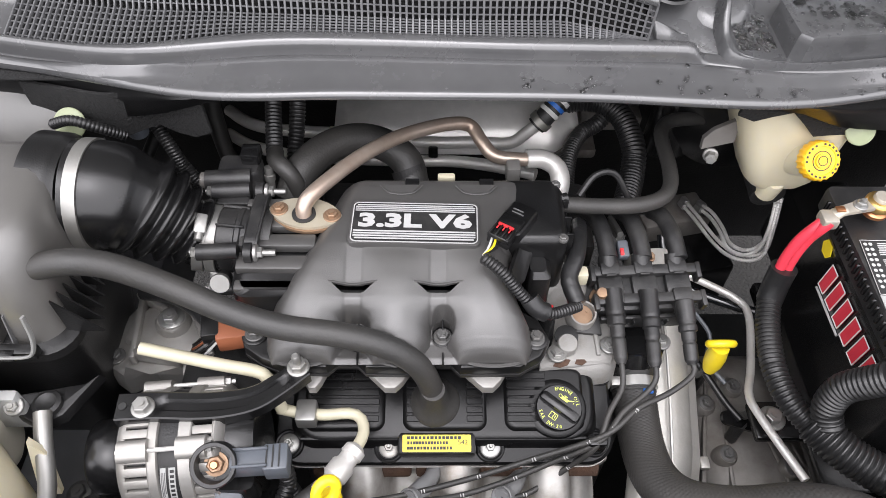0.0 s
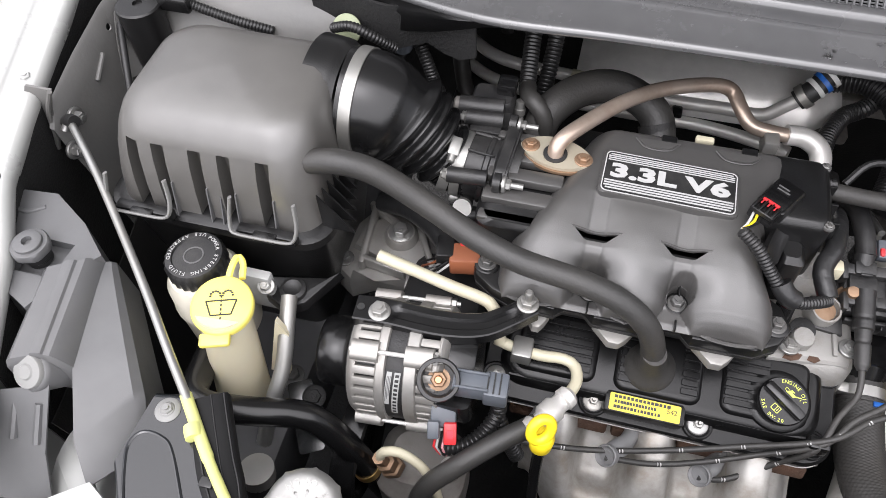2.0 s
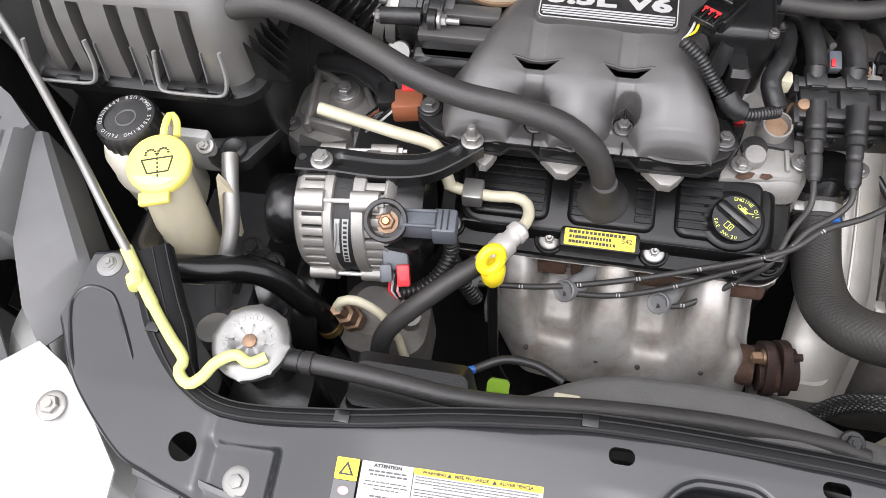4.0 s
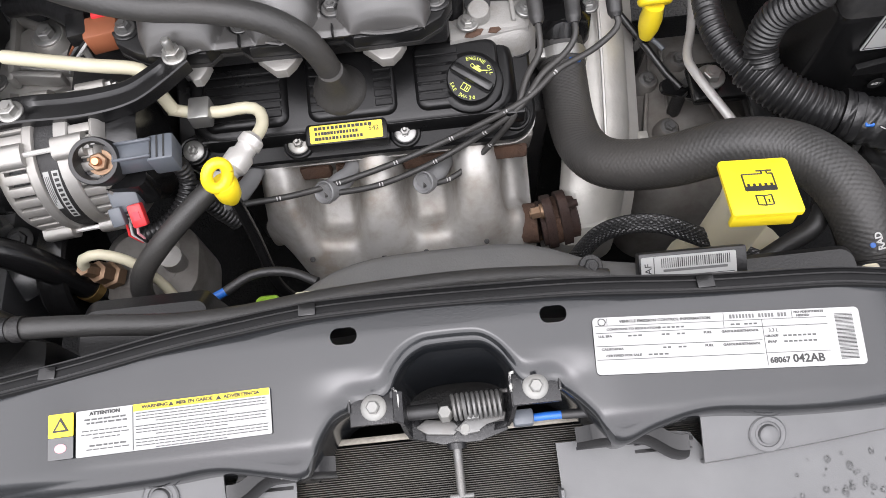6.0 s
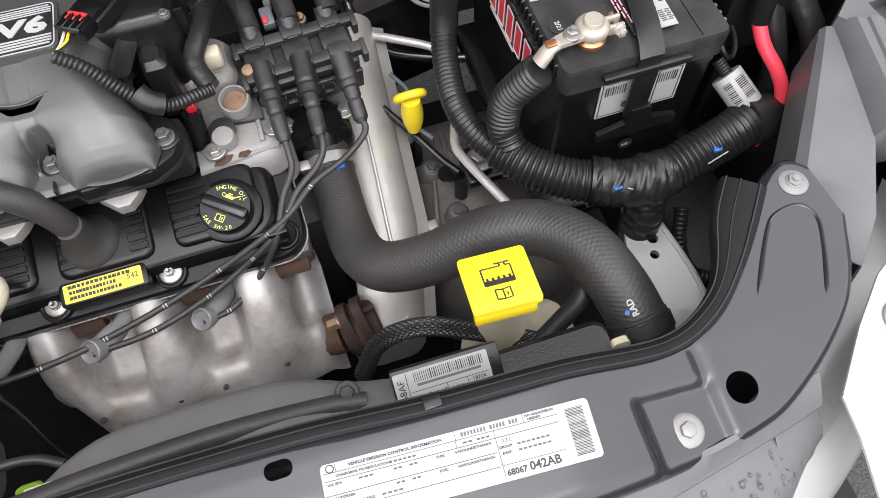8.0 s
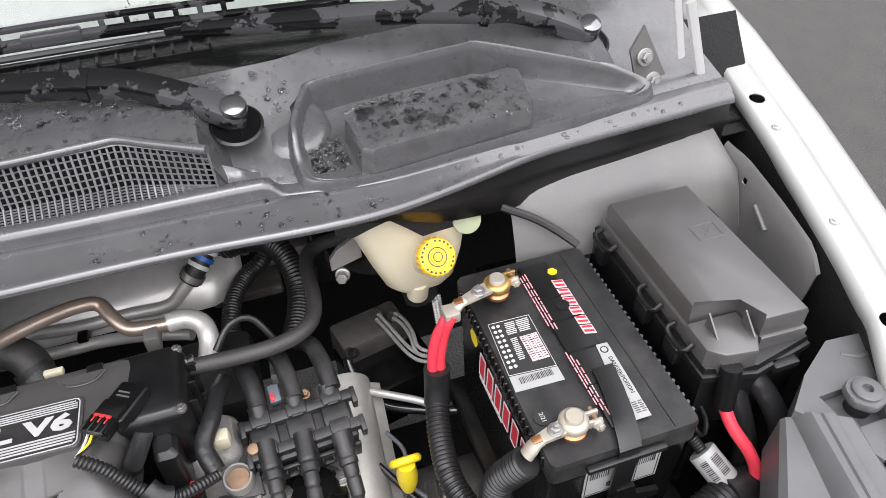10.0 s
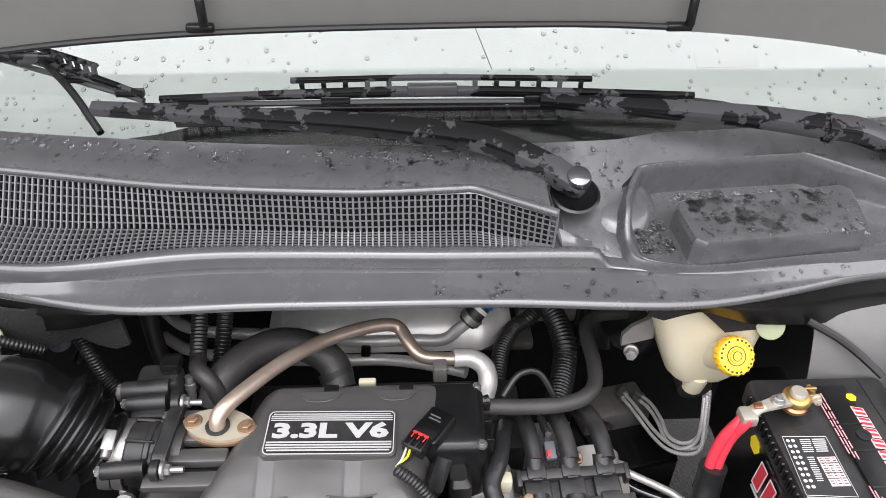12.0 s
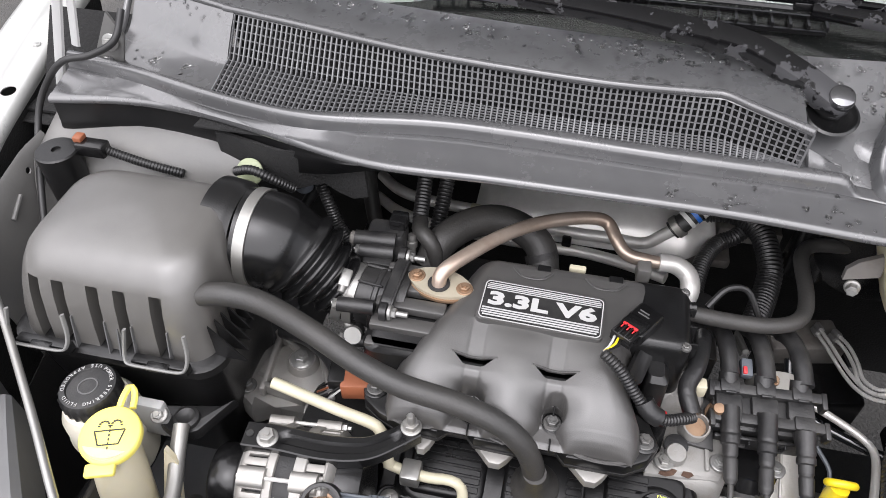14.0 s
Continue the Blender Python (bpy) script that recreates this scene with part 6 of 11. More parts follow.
part("stopper", lathe(B(), [(0.008, -0.05), (0.012, -0.035), (0.013, -0.02), (0.011, 0.0), (0, 0.001)], frame_of((0.262, 0.400, 0.69), (0, 0.05, 1)), 20), YELLOW, dip2)
part("tube", tube(B(), [(0.262, 0.402, 0.65), (0.265, 0.415, 0.55), (0.26, 0.42, 0.45)], 0.0085, 12), SATIN, dip2)

# water outlet and upper radiator hose
out = thing("water_outlet", "black cast water outlet with bolts", "water outlet", (0.155, 0.4, 0.68))
part("housing", rbox(B(), [(0.155, 0.402, 0.075, 0.05, 0.02, 0.66), (0.155, 0.402, 0.07, 0.048, 0.02, 0.695), (0.155, 0.40, 0.05, 0.04, 0.018, 0.705)]), SATIN, out)
part("neck", tube(B(), [(0.155, 0.40, 0.69), (0.155, 0.385, 0.672), (0.155, 0.368, 0.65)], 0.024, 20), SATIN, out)
for x in (0.125, 0.187):
    part("outlet_bolt", bolt(B(), (x, 0.402, 0.70), r=0.007), STEEL, out)
rad = thing("upper_radiator_hose", "large ribbed black radiator hose with spring clamps", "radiator hose", (0.27, 0.2, 0.7))
HP = [(0.155, 0.385, 0.668), (0.155, 0.345, 0.655), (0.155, 0.29, 0.65), (0.161, 0.245, 0.66), (0.182, 0.212, 0.68), (0.225, 0.192, 0.71), (0.275, 0.182, 0.745), (0.32, 0.166, 0.757), (0.348, 0.132, 0.763), (0.362, 0.09, 0.758), (0.370, 0.05, 0.742), (0.372, 0.03, 0.73)]


def knit(s, a):
    return 0.00026 * math.cos(2 * math.pi * s / 0.0044) * math.cos(20 * a)


part("hose", woven(B(), HP, 0.0256, knit, 120, 0.00075), HOSE, rad, angle=80)
for at, ax in (((0.155, 0.365, 0.660), (0, 0.9, 0.25)), ((0.3688, 0.054, 0.744), (-0.12, 1, 0.5))):
    m = frame_of(at, ax)
    bm = B()
    lathe(bm, [(0.0262, -0.006), (0.0285, -0.006), (0.0285, 0.006), (0.0262, 0.006)], m, 32)
    box(bm, (0, 0, 0), (0.012, 0.014, 0.012), 0.002, m @ Matrix.Translation((0.026, 0.015, 0)))
    box(bm, (0, 0, 0), (0.012, 0.014, 0.004), 0.001, m @ Matrix.Translation((0.036, 0.01, 0)))
    part("spring_clamp", bm, STEEL if at[0] < 0.2 else DARKMETAL, rad)
    for z in (-0.0095, 0.0095):
        part("hose_ridge", lathe(B(), [(0.0255, -0.002), (0.0268, -0.0012), (0.0268, 0.0012), (0.0255, 0.002)], m @ Matrix.Translation((0, 0, z)), 40), HOSE, rad)
Mh = Matrix(((-0.18, -0.947, -0.25, 0.3589), (0.91, -0.067, -0.40, 0.0630), (0.365, -0.30, 0.88, 0.7746), (0, 0, 0, 1)))
part("hose_print", writing("RAD", 0.0075, Mh, 0.0012, bold=0.0002), LABEL_WHITE, rad, "white lettering")
part("paint_dot", lathe(B(), [(0.0022, 0), (0.0022, 0.0024), (0, 0.0024)], Mh @ Matrix.Translation((-0.002, 0.006, -0.001)), 10), BLUE, rad)
part("paint_mark", box(B(), (0.165, 0.345, 0.681), (0.012, 0.006, 0.004), 0.001), BLUE, rad, "blue paint mark")

# egr pipe with its flange plate
egr = thing("egr_pipe", "heat-tinted bent steel pipe bolted to the plenum", "pipe", (-0.1, 0.55, 0.85))
EP = [(-0.231, 0.462, 0.858), (-0.229, 0.470, 0.872), (-0.213, 0.492, 0.876), (-0.175, 0.548, 0.866), (-0.135, 0.597, 0.851), (-0.09, 0.632, 0.838), (-0.057, 0.650, 0.828), (-0.040, 0.652, 0.82), (-0.028, 0.634, 0.812), (-0.012, 0.618, 0.802), (0.015, 0.616, 0.798), (0.036, 0.618, 0.795)]
part("pipe", tube(B(), EP, 0.0088, 20, 0.004), EGR, egr)
part("elbow", tube(B(), [(0.03, 0.618, 0.796), (0.052, 0.62, 0.794), (0.070, 0.610, 0.788), (0.074, 0.592, 0.778), (0.068, 0.578, 0.76)], 0.0125, 20, 0.004), PIPE, egr)
part("saddle", box(B(), (0.012, 0.603, 0.792), (0.018, 0.026, 0.024), 0.003), ALU, egr)
bm = B()
a, b = Vector((-0.26, 0.472)), Vector((-0.199, 0.462))
c = (a + b) / 2
d = (b - a).normalized()
n = Vector((-d.y, d.x))
outline = []
for ang in range(0, 360, 12):
    q = Vector((math.cos(radians(ang)), math.sin(radians(ang))))
    r = 0.010 + 0.012 * abs(q.y) ** 0.8
    p = c + d * (q.x * 0.041) + n * (q.y * r * 0.98)
    outline.append((p.x, p.y))
prism(bm, outline, 0.8565, 0.8605, bevel=0.0008)
plate = part("flange_plate", bm, GASKET, egr, "pale diamond-shaped flange plate")
part("rust_gasket", prism(B(), [(c.x + (x - c.x) * 0.97, c.y - 0.003 + (y - c.y) * 0.97) for x, y in outline], 0.8525, 0.8562), RUSTBOLT, plate)
# black ring on the plate paints the shaded gap round the pipe
part("collar", lathe(B(), [(0.013, 0), (0.013, 0.002), (0.0095, 0.0025)], Matrix.Translation((-0.231, 0.464, 0.8605)), 24), INK, plate, "black ring as the shade of the opening round the pipe")
for p in (a.lerp(b, 0.02), a.lerp(b, 0.98)):
    part("flange_bolt", bolt(B(), (p.x, p.y, 0.8605), r=0.0062, h=0.006), RUSTBOLT, plate)

# throttle body
tb = thing("throttle_unit", "black throttle unit with bolts and motor housing", "throttle", (-0.31, 0.46, 0.82))
m = frame_of((-0.288, 0.456, 0.822), (-1, 0.05, 0.1))
part("barrel", lathe(B(), [(0.041, -0.02), (0.041, 0.004), (0.037, 0.007), (0.0365, 0.012), (0.038, 0.0135), (0.038, 0.018), (0.0362, 0.0195), (0.035, 0.040), (0.0335, 0.055), (0.030, 0.06)], m, 40), COIL, tb)
part("mount_flange", rbox(B(), [(0, 0, 0.088, 0.088, 0.018, -0.008), (0, 0, 0.088, 0.088, 0.018, 0.003), (0, 0, 0.084, 0.084, 0.017, 0.005)], m), COIL, tb)
part("gasket", rbox(B(), [(0, 0, 0.090, 0.090, 0.018, -0.0105), (0, 0, 0.090, 0.090, 0.018, -0.0085)], m), INK, tb)
part("gear_case", rbox(B(), [(-0.318, 0.518, 0.058, 0.050, 0.012, 0.80), (-0.318, 0.518, 0.058, 0.050, 0.012, 0.836), (-0.318, 0.518, 0.052, 0.044, 0.011, 0.842), (-0.318, 0.518, 0.040, 0.032, 0.010, 0.8435)]), COIL, tb)
part("case_lid", rbox(B(), [(-0.316, 0.547, 0.05, 0.034, 0.008, 0.81), (-0.316, 0.547, 0.05, 0.034, 0.008, 0.850), (-0.316, 0.547, 0.044, 0.028, 0.006, 0.855)]), COIL, tb)
part("lid_plug", box(B(), (-0.302, 0.556, 0.862), (0.022, 0.022, 0.016), 0.003), SATIN, tb)
part("motor", tube(B(), [(-0.352, 0.528, 0.846), (-0.300, 0.531, 0.847)], 0.0125, 20), COIL, tb)
part("motor_end", lathe(B(), [(0.0105, 0), (0.0105, 0.005), (0.008, 0.007), (0, 0.007)], frame_of((-0.352, 0.528, 0.846), (-1, -0.05, 0)), 20), ALU_DULL, tb)
for y, z in ((0.414, 0.856), (0.502, 0.856), (0.416, 0.79)):
    part("spacer", tube(B(), [(-0.338, y, z), (-0.296, y + 0.003, z)], 0.0088, 16), COIL, tb)
    part("spacer_web", box(B(), (-0.314, y + (0.008 if y < 0.45 else -0.008), z - 0.006), (0.036, 0.016, 0.006), 0.002), COIL, tb)
    part("bolt_head", bolt(B(), (-0.338, y, z), (-1, 0, 0.1), 0.006, 0.006, 1.25), STEEL, tb)
    part("stud_nut", bolt(B(), (-0.276, y, z), (1, 0, 0.05), 0.0062, 0.007, 1.5), STEEL, tb)
    part("stud", tube(B(), [(-0.280, y, z), (-0.256, y, z)], 0.0035, 10), STEEL, tb)
    part("flange_ear", rbox(B(), [(0, 0, 0.020, 0.020, 0.008, -0.004), (0, 0, 0.020, 0.020, 0.008, 0.004)], frame_of((-0.284, y, z), (1, 0, 0))), COIL, tb)
for a in (20, 75, 130, 185):
    part("barrel_rib", box(B(), (0, 0, 0), (0.004, 0.003, 0.030), 0.001, m @ Matrix.Rotation(radians(a), 4, "Z") @ Matrix.Translation((0.0375, 0, 0.024)), 1), COIL, tb)
part("side_nipple", tube(B(), [(-0.318, 0.416, 0.812), (-0.318, 0.400, 0.822)], 0.008, 14), COIL, tb)
part("nipple_ring", lathe(B(), [(0.0085, -0.003), (0.0105, -0.003), (0.0105, 0.003), (0.0085, 0.003)], frame_of((-0.318, 0.399, 0.823), (0, -0.8, 0.5)), 20), STEEL, tb)

# connector beside the plenum
con = thing("brown_connector", "brown wiring connector with a red lock", "connector", (-0.305, 0.355, 0.775))
m = Matrix.Translation((-0.305, 0.358, 0.786)) @ Matrix.Rotation(radians(10), 4, "Z")
part("shell", box(B(), (0, 0, 0), (0.034, 0.026, 0.026), 0.003, m), BROWN, con)
part("lock", box(B(), (0, 0, 0), (0.016, 0.02, 0.008), 0.002, m @ Matrix.Translation((0.002, 0.018, 0.012))), RED, con)
part("cap", box(B(), (0, 0, 0), (0.02, 0.03, 0.02), 0.003, m @ Matrix.Translation((-0.022, 0.008, 0.004))), BLACK, con)
for k in range(5):
    part("wire", tube(B(), [m @ Vector((-0.016, -0.01 + 0.005 * k, 0.004)), m @ Vector((-0.034, -0.02 + 0.006 * k, -0.006)), m @ Vector((-0.05, -0.01 + 0.006 * k, -0.03))], 0.0014, 6), (PAPER, BLACK, INK_GREY, BROWN, BLACK)[k], con)
# injector with a red tab on the right of the plenum
inj = thing("injector_plug", "black injector plug with a red tab", "connector", (0.038, 0.385, 0.74))
part("plug", tube(B(), [(0.038, 0.377, 0.728), (0.038, 0.385, 0.745), (0.039, 0.395, 0.766)], 0.010, 14), SATIN, inj)
part("tab", box(B(), (0.041, 0.398, 0.772), (0.01, 0.01, 0.012), 0.002), RED, inj)
loom("injector_loom", [(-0.040, 0.391, 0.878), (-0.02, 0.383, 0.864), (0.0, 0.372, 0.842), (0.018, 0.364, 0.825), (0.035, 0.365, 0.815), (0.055, 0.375, 0.808), (0.068, 0.385, 0.80)], 0.0066, "split black wiring loom over the plenum", 0.004, 0.0012)
hose("taped_branch", [(0.068, 0.388, 0.80), (0.06, 0.415, 0.81), (0.07, 0.44, 0.815), (0.078, 0.475, 0.81), (0.085, 0.51, 0.79)], 0.010, TAPE, "black taped wiring branch", "wiring", 14)
hose("taped_branch", [(0.01, 0.371, 0.834), (0.018, 0.364, 0.826), (0.028, 0.363, 0.82)], 0.0105, TAPE, "black taped wiring joint", "wiring", 14)
single("cream_clip", box(B(), (0.072, 0.43, 0.795), (0.026, 0.016, 0.02), 0.004), BEIGE, "cream plastic clip under the wiring", "clip")
bm = B()
lathe(bm, [(0.013, 0), (0.013, 0.025), (0.010, 0.027), (0.006, 0.045), (0, 0.046)], frame_of((0.108, 0.432, 0.735), (-0.1, -0.3, 1)), 20)
single("coolant_sensor", bm, RUSTBOLT, "brass coolant sensor in the manifold", "sensor")

# ---- air intake side ----
air = thing("air_box", "large grained black air filter box with ribbed front", "air filter", (-0.56, 0.4, 0.6))
cx, cy, w, d = -0.565, 0.402, 0.232, 0.185
slots = B()
SLOTS = (-0.641, -0.612, -0.572, -0.541, -0.500)
for x in SLOTS:
    box(slots, (x, cy - d / 2 - 0.004, 0.880), (0.0140, 0.068, 0.088), 0.0015)
part("lid", cut(rbox(B(), [(cx, cy, w, d, 0.03, 0.842), (cx, cy + 0.002, w - 0.005, d - 0.006, 0.034, 0.875), (cx + 0.001, cy + 0.005, w - 0.011, d - 0.014, 0.038, 0.905), (cx + 0.002, cy + 0.008, w - 0.019, d - 0.023, 0.040, 0.926), (cx + 0.003, cy + 0.010, w - 0.028, d - 0.033, 0.041, 0.939), (cx + 0.004, cy + 0.012, w - 0.040, d - 0.045, 0.040, 0.9475), (cx + 0.005, cy + 0.013, w - 0.054, d - 0.059, 0.038, 0.9525), (cx + 0.006, cy + 0.014, w - 0.074, d - 0.078, 0.032, 0.9555), (cx + 0.006, cy + 0.015, w - 0.12, d - 0.11, 0.022, 0.9575)], n=9), slots), AIRBOX, air, angle=60)
part("rim", rbox(B(), [(cx, cy, w + 0.012, d + 0.012, 0.03, 0.826), (cx, cy, w + 0.022, d + 0.022, 0.032, 0.83), (cx, cy, w + 0.022, d + 0.022, 0.032, 0.841), (cx, cy, w + 0.008, d + 0.01, 0.03, 0.844)], n=6), BLACK, air)
part("tray", rbox(B(), [(cx, cy, w - 0.06, d - 0.04, 0.03, 0.60), (cx, cy, w - 0.01, d - 0.01, 0.03, 0.76), (cx, cy, w + 0.004, d + 0.004, 0.03, 0.828)], n=6), BLACK, air)
RIBX = Matrix(((0, 0, 1, 0), (1, 0, 0, 0), (0, 1, 0, 0), (0, 0, 0, 1)))
for x in (-0.603, -0.564, -0.551, -0.5325, -0.4915):
    top = 0.884 if x != -0.551 else 0.876
    part("rib", prism(B(), [(0.3030, 0.843), (0.3130, 0.843), (0.3185, top), (0.3140, top)], -0.0007, 0.0007, Matrix.Translation((x, 0, 0)) @ RIBX), BUCKET, air)
for x in (-0.636, -0.498):
    y = cy - d / 2 - 0.014
    bm = B()
    tube(bm, [(x - 0.0335, y + 0.009, 0.893), (x - 0.0365, y + 0.002, 0.872), (x - 0.0355, y - 0.005, 0.859), (x - 0.029, y - 0.008, 0.856), (x, y - 0.008, 0.8555), (x + 0.027, y - 0.008, 0.857), (x + 0.0345, y - 0.005, 0.862), (x + 0.0365, y + 0.002, 0.876), (x + 0.0350, y + 0.009, 0.899)], 0.0017, 8, 0.003, 1.8)
    clasp = part("clasp", bm, GREYWHITE, air, "pale wire-edged clasp")
    part("clasp_tab", box(B(), (x, y - 0.004, 0.853), (0.026, 0.010, 0.008), 0.002), SATIN, clasp)
    part("clasp_web", box(B(), (x, y + 0.002, 0.850), (0.064, 0.012, 0.012), 0.002), BLACK, clasp)
for k in range(5):
    part("side_fin", prism(B(), [(0, 0), (0.035 - 0.004 * k, 0), (0, 0.05 - 0.005 * k)], -0.001, 0.001, Matrix.Translation((cx + w / 2, cy - 0.075 + 0.014 * k, 0.842)) @ Matrix.Rotation(radians(90), 4, "X")), BLACK, air)
m = frame_of((-0.462, 0.46, 0.895), (1, -0.05, 0.0))
part("outlet", lathe(B(), [(0.066, -0.03), (0.064, -0.004), (0.061, 0.0), (0.058, 0.006), (0.054, 0.006)], m, 36), BLACK, air)
for k in range(5):
    part("outlet_fin", box(B(), (-0.458, 0.455 + 0.016 * k, 0.918 - 0.004 * k), (0.03, 0.002, 0.03), 0.0006, Matrix.Rotation(radians(18), 4, "Z"), 1), BLACK, air)

duct = thing("intake_bellows", "glossy black rubber intake duct with folds", "intake duct", (-0.40, 0.46, 0.87))
C1, C2 = Vector((-0.446, 0.459, 0.895)), Vector((-0.345, 0.458, 0.829))
MIDP = C1.lerp(C2, 0.42) + Vector((0.008, 0.004, 0.006))
part("duct", tube(B(), [C1 + Vector((-0.014, 0, 0.002)), C1 + Vector((0.012, 0.001, -0.001)), C1.lerp(MIDP, 0.6) + Vector((0.002, 0.001, 0.002)), MIDP], lambda s, f: 0.0575 - 0.008 * ease(0.5, 1.0, f), 40, 0.002), SATIN, duct)
ax = (C2 - MIDP).normalized()
span = (C2 - MIDP).length + 0.008
prof = []
for k in range(73):
    f = k / 72
    prof.append((0.053 - 0.017 * ease(0.15, 1.0, f) + 0.0046 * math.cos(2 * math.pi * 4 * f + math.pi) * ease(1.05, 0.9, f), f * span))
part("bellows", lathe(B(), prof, frame_of(MIDP - ax * 0.012, ax), 44), SATIN, duct, angle=60)
part("outlet_cuff", tube(B(), [C2 - ax * 0.008, C2 + Vector((0.006, 0, -0.002)), C2 + Vector((0.022, 0, -0.004))], 0.0355, 32), SATIN, duct)


def worm_clamp(at, axis, r, w, parent, spin):
    m = frame_of(at, axis, spin)
    c = part("clamp", lathe(B(), [(r, -w / 2), (r + 0.0014, -w / 2), (r + 0.0014, w / 2), (r, w / 2)], m, 48), STEEL, parent, "steel worm drive clamp")
    bm = B()
    box(bm, (0, 0, 0), (0.009, 0.022, w * 1.05), 0.002, m @ Matrix.Translation((r + 0.005, 0, 0)))
    lathe(bm, [(0.0045, 0), (0.0045, 0.008), (0.003, 0.009), (0, 0.009)], m @ Matrix.Translation((r + 0.005, 0.01, 0)) @ Matrix.Rotation(radians(-90), 4, "X"), 14)
    part("clamp_screw", bm, STEEL, c)
    bm = B()
    for k in range(14):
        box(bm, (0, 0, 0), (0.0016, 0.0012, w * 0.6), 0, m @ Matrix.Rotation(radians(12 + 3.2 * k), 4, "Z") @ Matrix.Translation((r + 0.0012, 0, 0)))
    # slots drawn as black bars on the band, shade as colour
    part("clamp_slot_shade", bm, INK, c, "black bars as the shade in stamped slots")


worm_clamp(C2 + Vector((0.013, 0, -0.003)), (1, -0.05, -0.12), 0.0365, 0.011, duct, 246)
worm_clamp(C1 + Vector((0.002, 0, 0)), (1, -0.02, -0.05), 0.0585, 0.013, duct, 246)
worm_clamp(C2 + Vector((-0.002, 0, 0)), (1, 0.02, -0.25), 0.037, 0.012, duct, 110)

# alternator on its black strut
alt = thing("alternator", "silver alternator with cooling slots and dark centre band", "alternator", (-0.345, 0.228, 0.66))
A = frame_of((-0.343, 0.2495, 0.735), (1, 0.06, 0.05)) @ Matrix.Diagonal((1.05, 1.05, 1.17, 1))
part("core", lathe(B(), [(0.02, -0.046), (0.0535, -0.044), (0.0535, 0.040), (0.02, 0.043)], A, 40), INK, alt, "dark windings inside the housing")
part("front_face", lathe(B(), [(0.0, -0.0475), (0.03, -0.0475), (0.046, -0.046), (0.056, -0.0425), (0.0605, -0.037), (0.0605, -0.0345), (0.053, -0.034), (0.053, -0.040)], A, 48), ALU, alt)
part("front_housing", lathe(B(), [(0.054, -0.0165), (0.0612, -0.0165), (0.0625, -0.0150), (0.0622, -0.0085), (0.0605, -0.0075)], A, 48), ALU, alt)
part("stator", lathe(B(), [(0.0585, -0.010), (0.0592, -0.008), (0.0592, 0.0095), (0.0585, 0.012)], A, 48), DARKMETAL, alt)
part("rear_housing", lathe(B(), [(0.0605, 0.0085), (0.0625, 0.0095), (0.0622, 0.0190), (0.0610, 0.0200), (0.054, 0.0205)], A, 48), ALU, alt)
part("rear_face", lathe(B(), [(0.053, 0.036), (0.0595, 0.036), (0.0605, 0.0385), (0.057, 0.042), (0.046, 0.045), (0.0, 0.046)], A, 48), ALU, alt)
part("rear_cover", lathe(B(), [(0.049, 0.042), (0.049, 0.062), (0.045, 0.067), (0.02, 0.068), (0, 0.068)], A, 36), SATIN, alt, "black plastic rear cover")
front_fin = part("fin", box(B(), (0, 0, 0), (0.0064, 0.0086, 0.0215), 0.0016, A @ Matrix.Translation((0.0578, 0, -0.0262))), ALU, alt)
rear_fin = part("fin", box(B(), (0, 0, 0), (0.0064, 0.0086, 0.0175), 0.0016, A @ Matrix.Translation((0.0575, 0, 0.0285))), ALU, alt)
for fin in (front_fin, rear_fin):
    for k in range(1, 33):
        more = fin.copy()
        scene.collection.objects.link(more)
        more.matrix_basis = A @ Matrix.Rotation(2 * math.pi * k / 33, 4, "Z") @ A.inverted()
for a in (23, 113, 203, 293):
    R_ = A @ Matrix.Rotation(radians(a), 4, "Z")
    for z in (-0.026, 0.0215):
        part("bolt_lug", rbox(B(), [(0.0615, 0, 0.016, 0.020, 0.006, z - 0.012), (0.0615, 0, 0.016, 0.020, 0.006, z + 0.012)], R_), ALU, alt)
    part("through_bolt", tube(B(), [R_ @ Vector((0.0635, 0, -0.04)), R_ @ Vector((0.0635, 0, 0.034))], 0.0024, 8), PIPE, alt)
    part("through_nut", lathe(B(), [(0.0055, 0.032), (0.0055, 0.038), (0.003, 0.0385), (0.003, 0.042), (0, 0.042)], R_ @ Matrix.Translation((0.0635, 0, 0)), 6), STEEL, alt)


def band_patch(x0, x1, a0, a1, r):
    """Patch of the round stator band; angles are measured from the front upwards."""
    c = A.translation
    return sheet(B(), [[(c.x + x, c.y + 0.06 * x - r * math.cos(radians(a)), c.z + 0.05 * x + r * math.sin(radians(a))) for x in (x0, x1)] for a in [a0 + (a1 - a0) * k / 8 for k in range(9)]][::-1], 0.0004)


spec = part("spec_label", band_patch(-0.0075, 0.0085, -2, 52, 0.0628), INK, alt, "black and white rating label")
part("label_field", band_patch(-0.0065, -0.0012, 16, 51, 0.0632), PAPER, spec, "white printed field")
part("label_field", band_patch(0.0015, 0.0078, 3, 51, 0.0632), PAPER, spec, "white printed field")
for k in range(10):
    part("label_mark", band_patch(0.0028, 0.0066, 5 + 4.6 * k, 5 + 4.6 * k + 2.6, 0.0634), INK, spec)
for k in range(3):
    part("label_mark", band_patch(-0.0056 + 0.0015 * k, -0.0049 + 0.0015 * k, 20 + 3 * k, 47, 0.0634), INK_GREY, spec)
pul = part("pulley", lathe(B(), [(0.01, -0.078), (0.034, -0.078), (0.0365, -0.075), (0.0365, -0.053), (0.034, -0.050), (0.01, -0.050)], A, 36), SATIN, alt, "black grooved pulley")
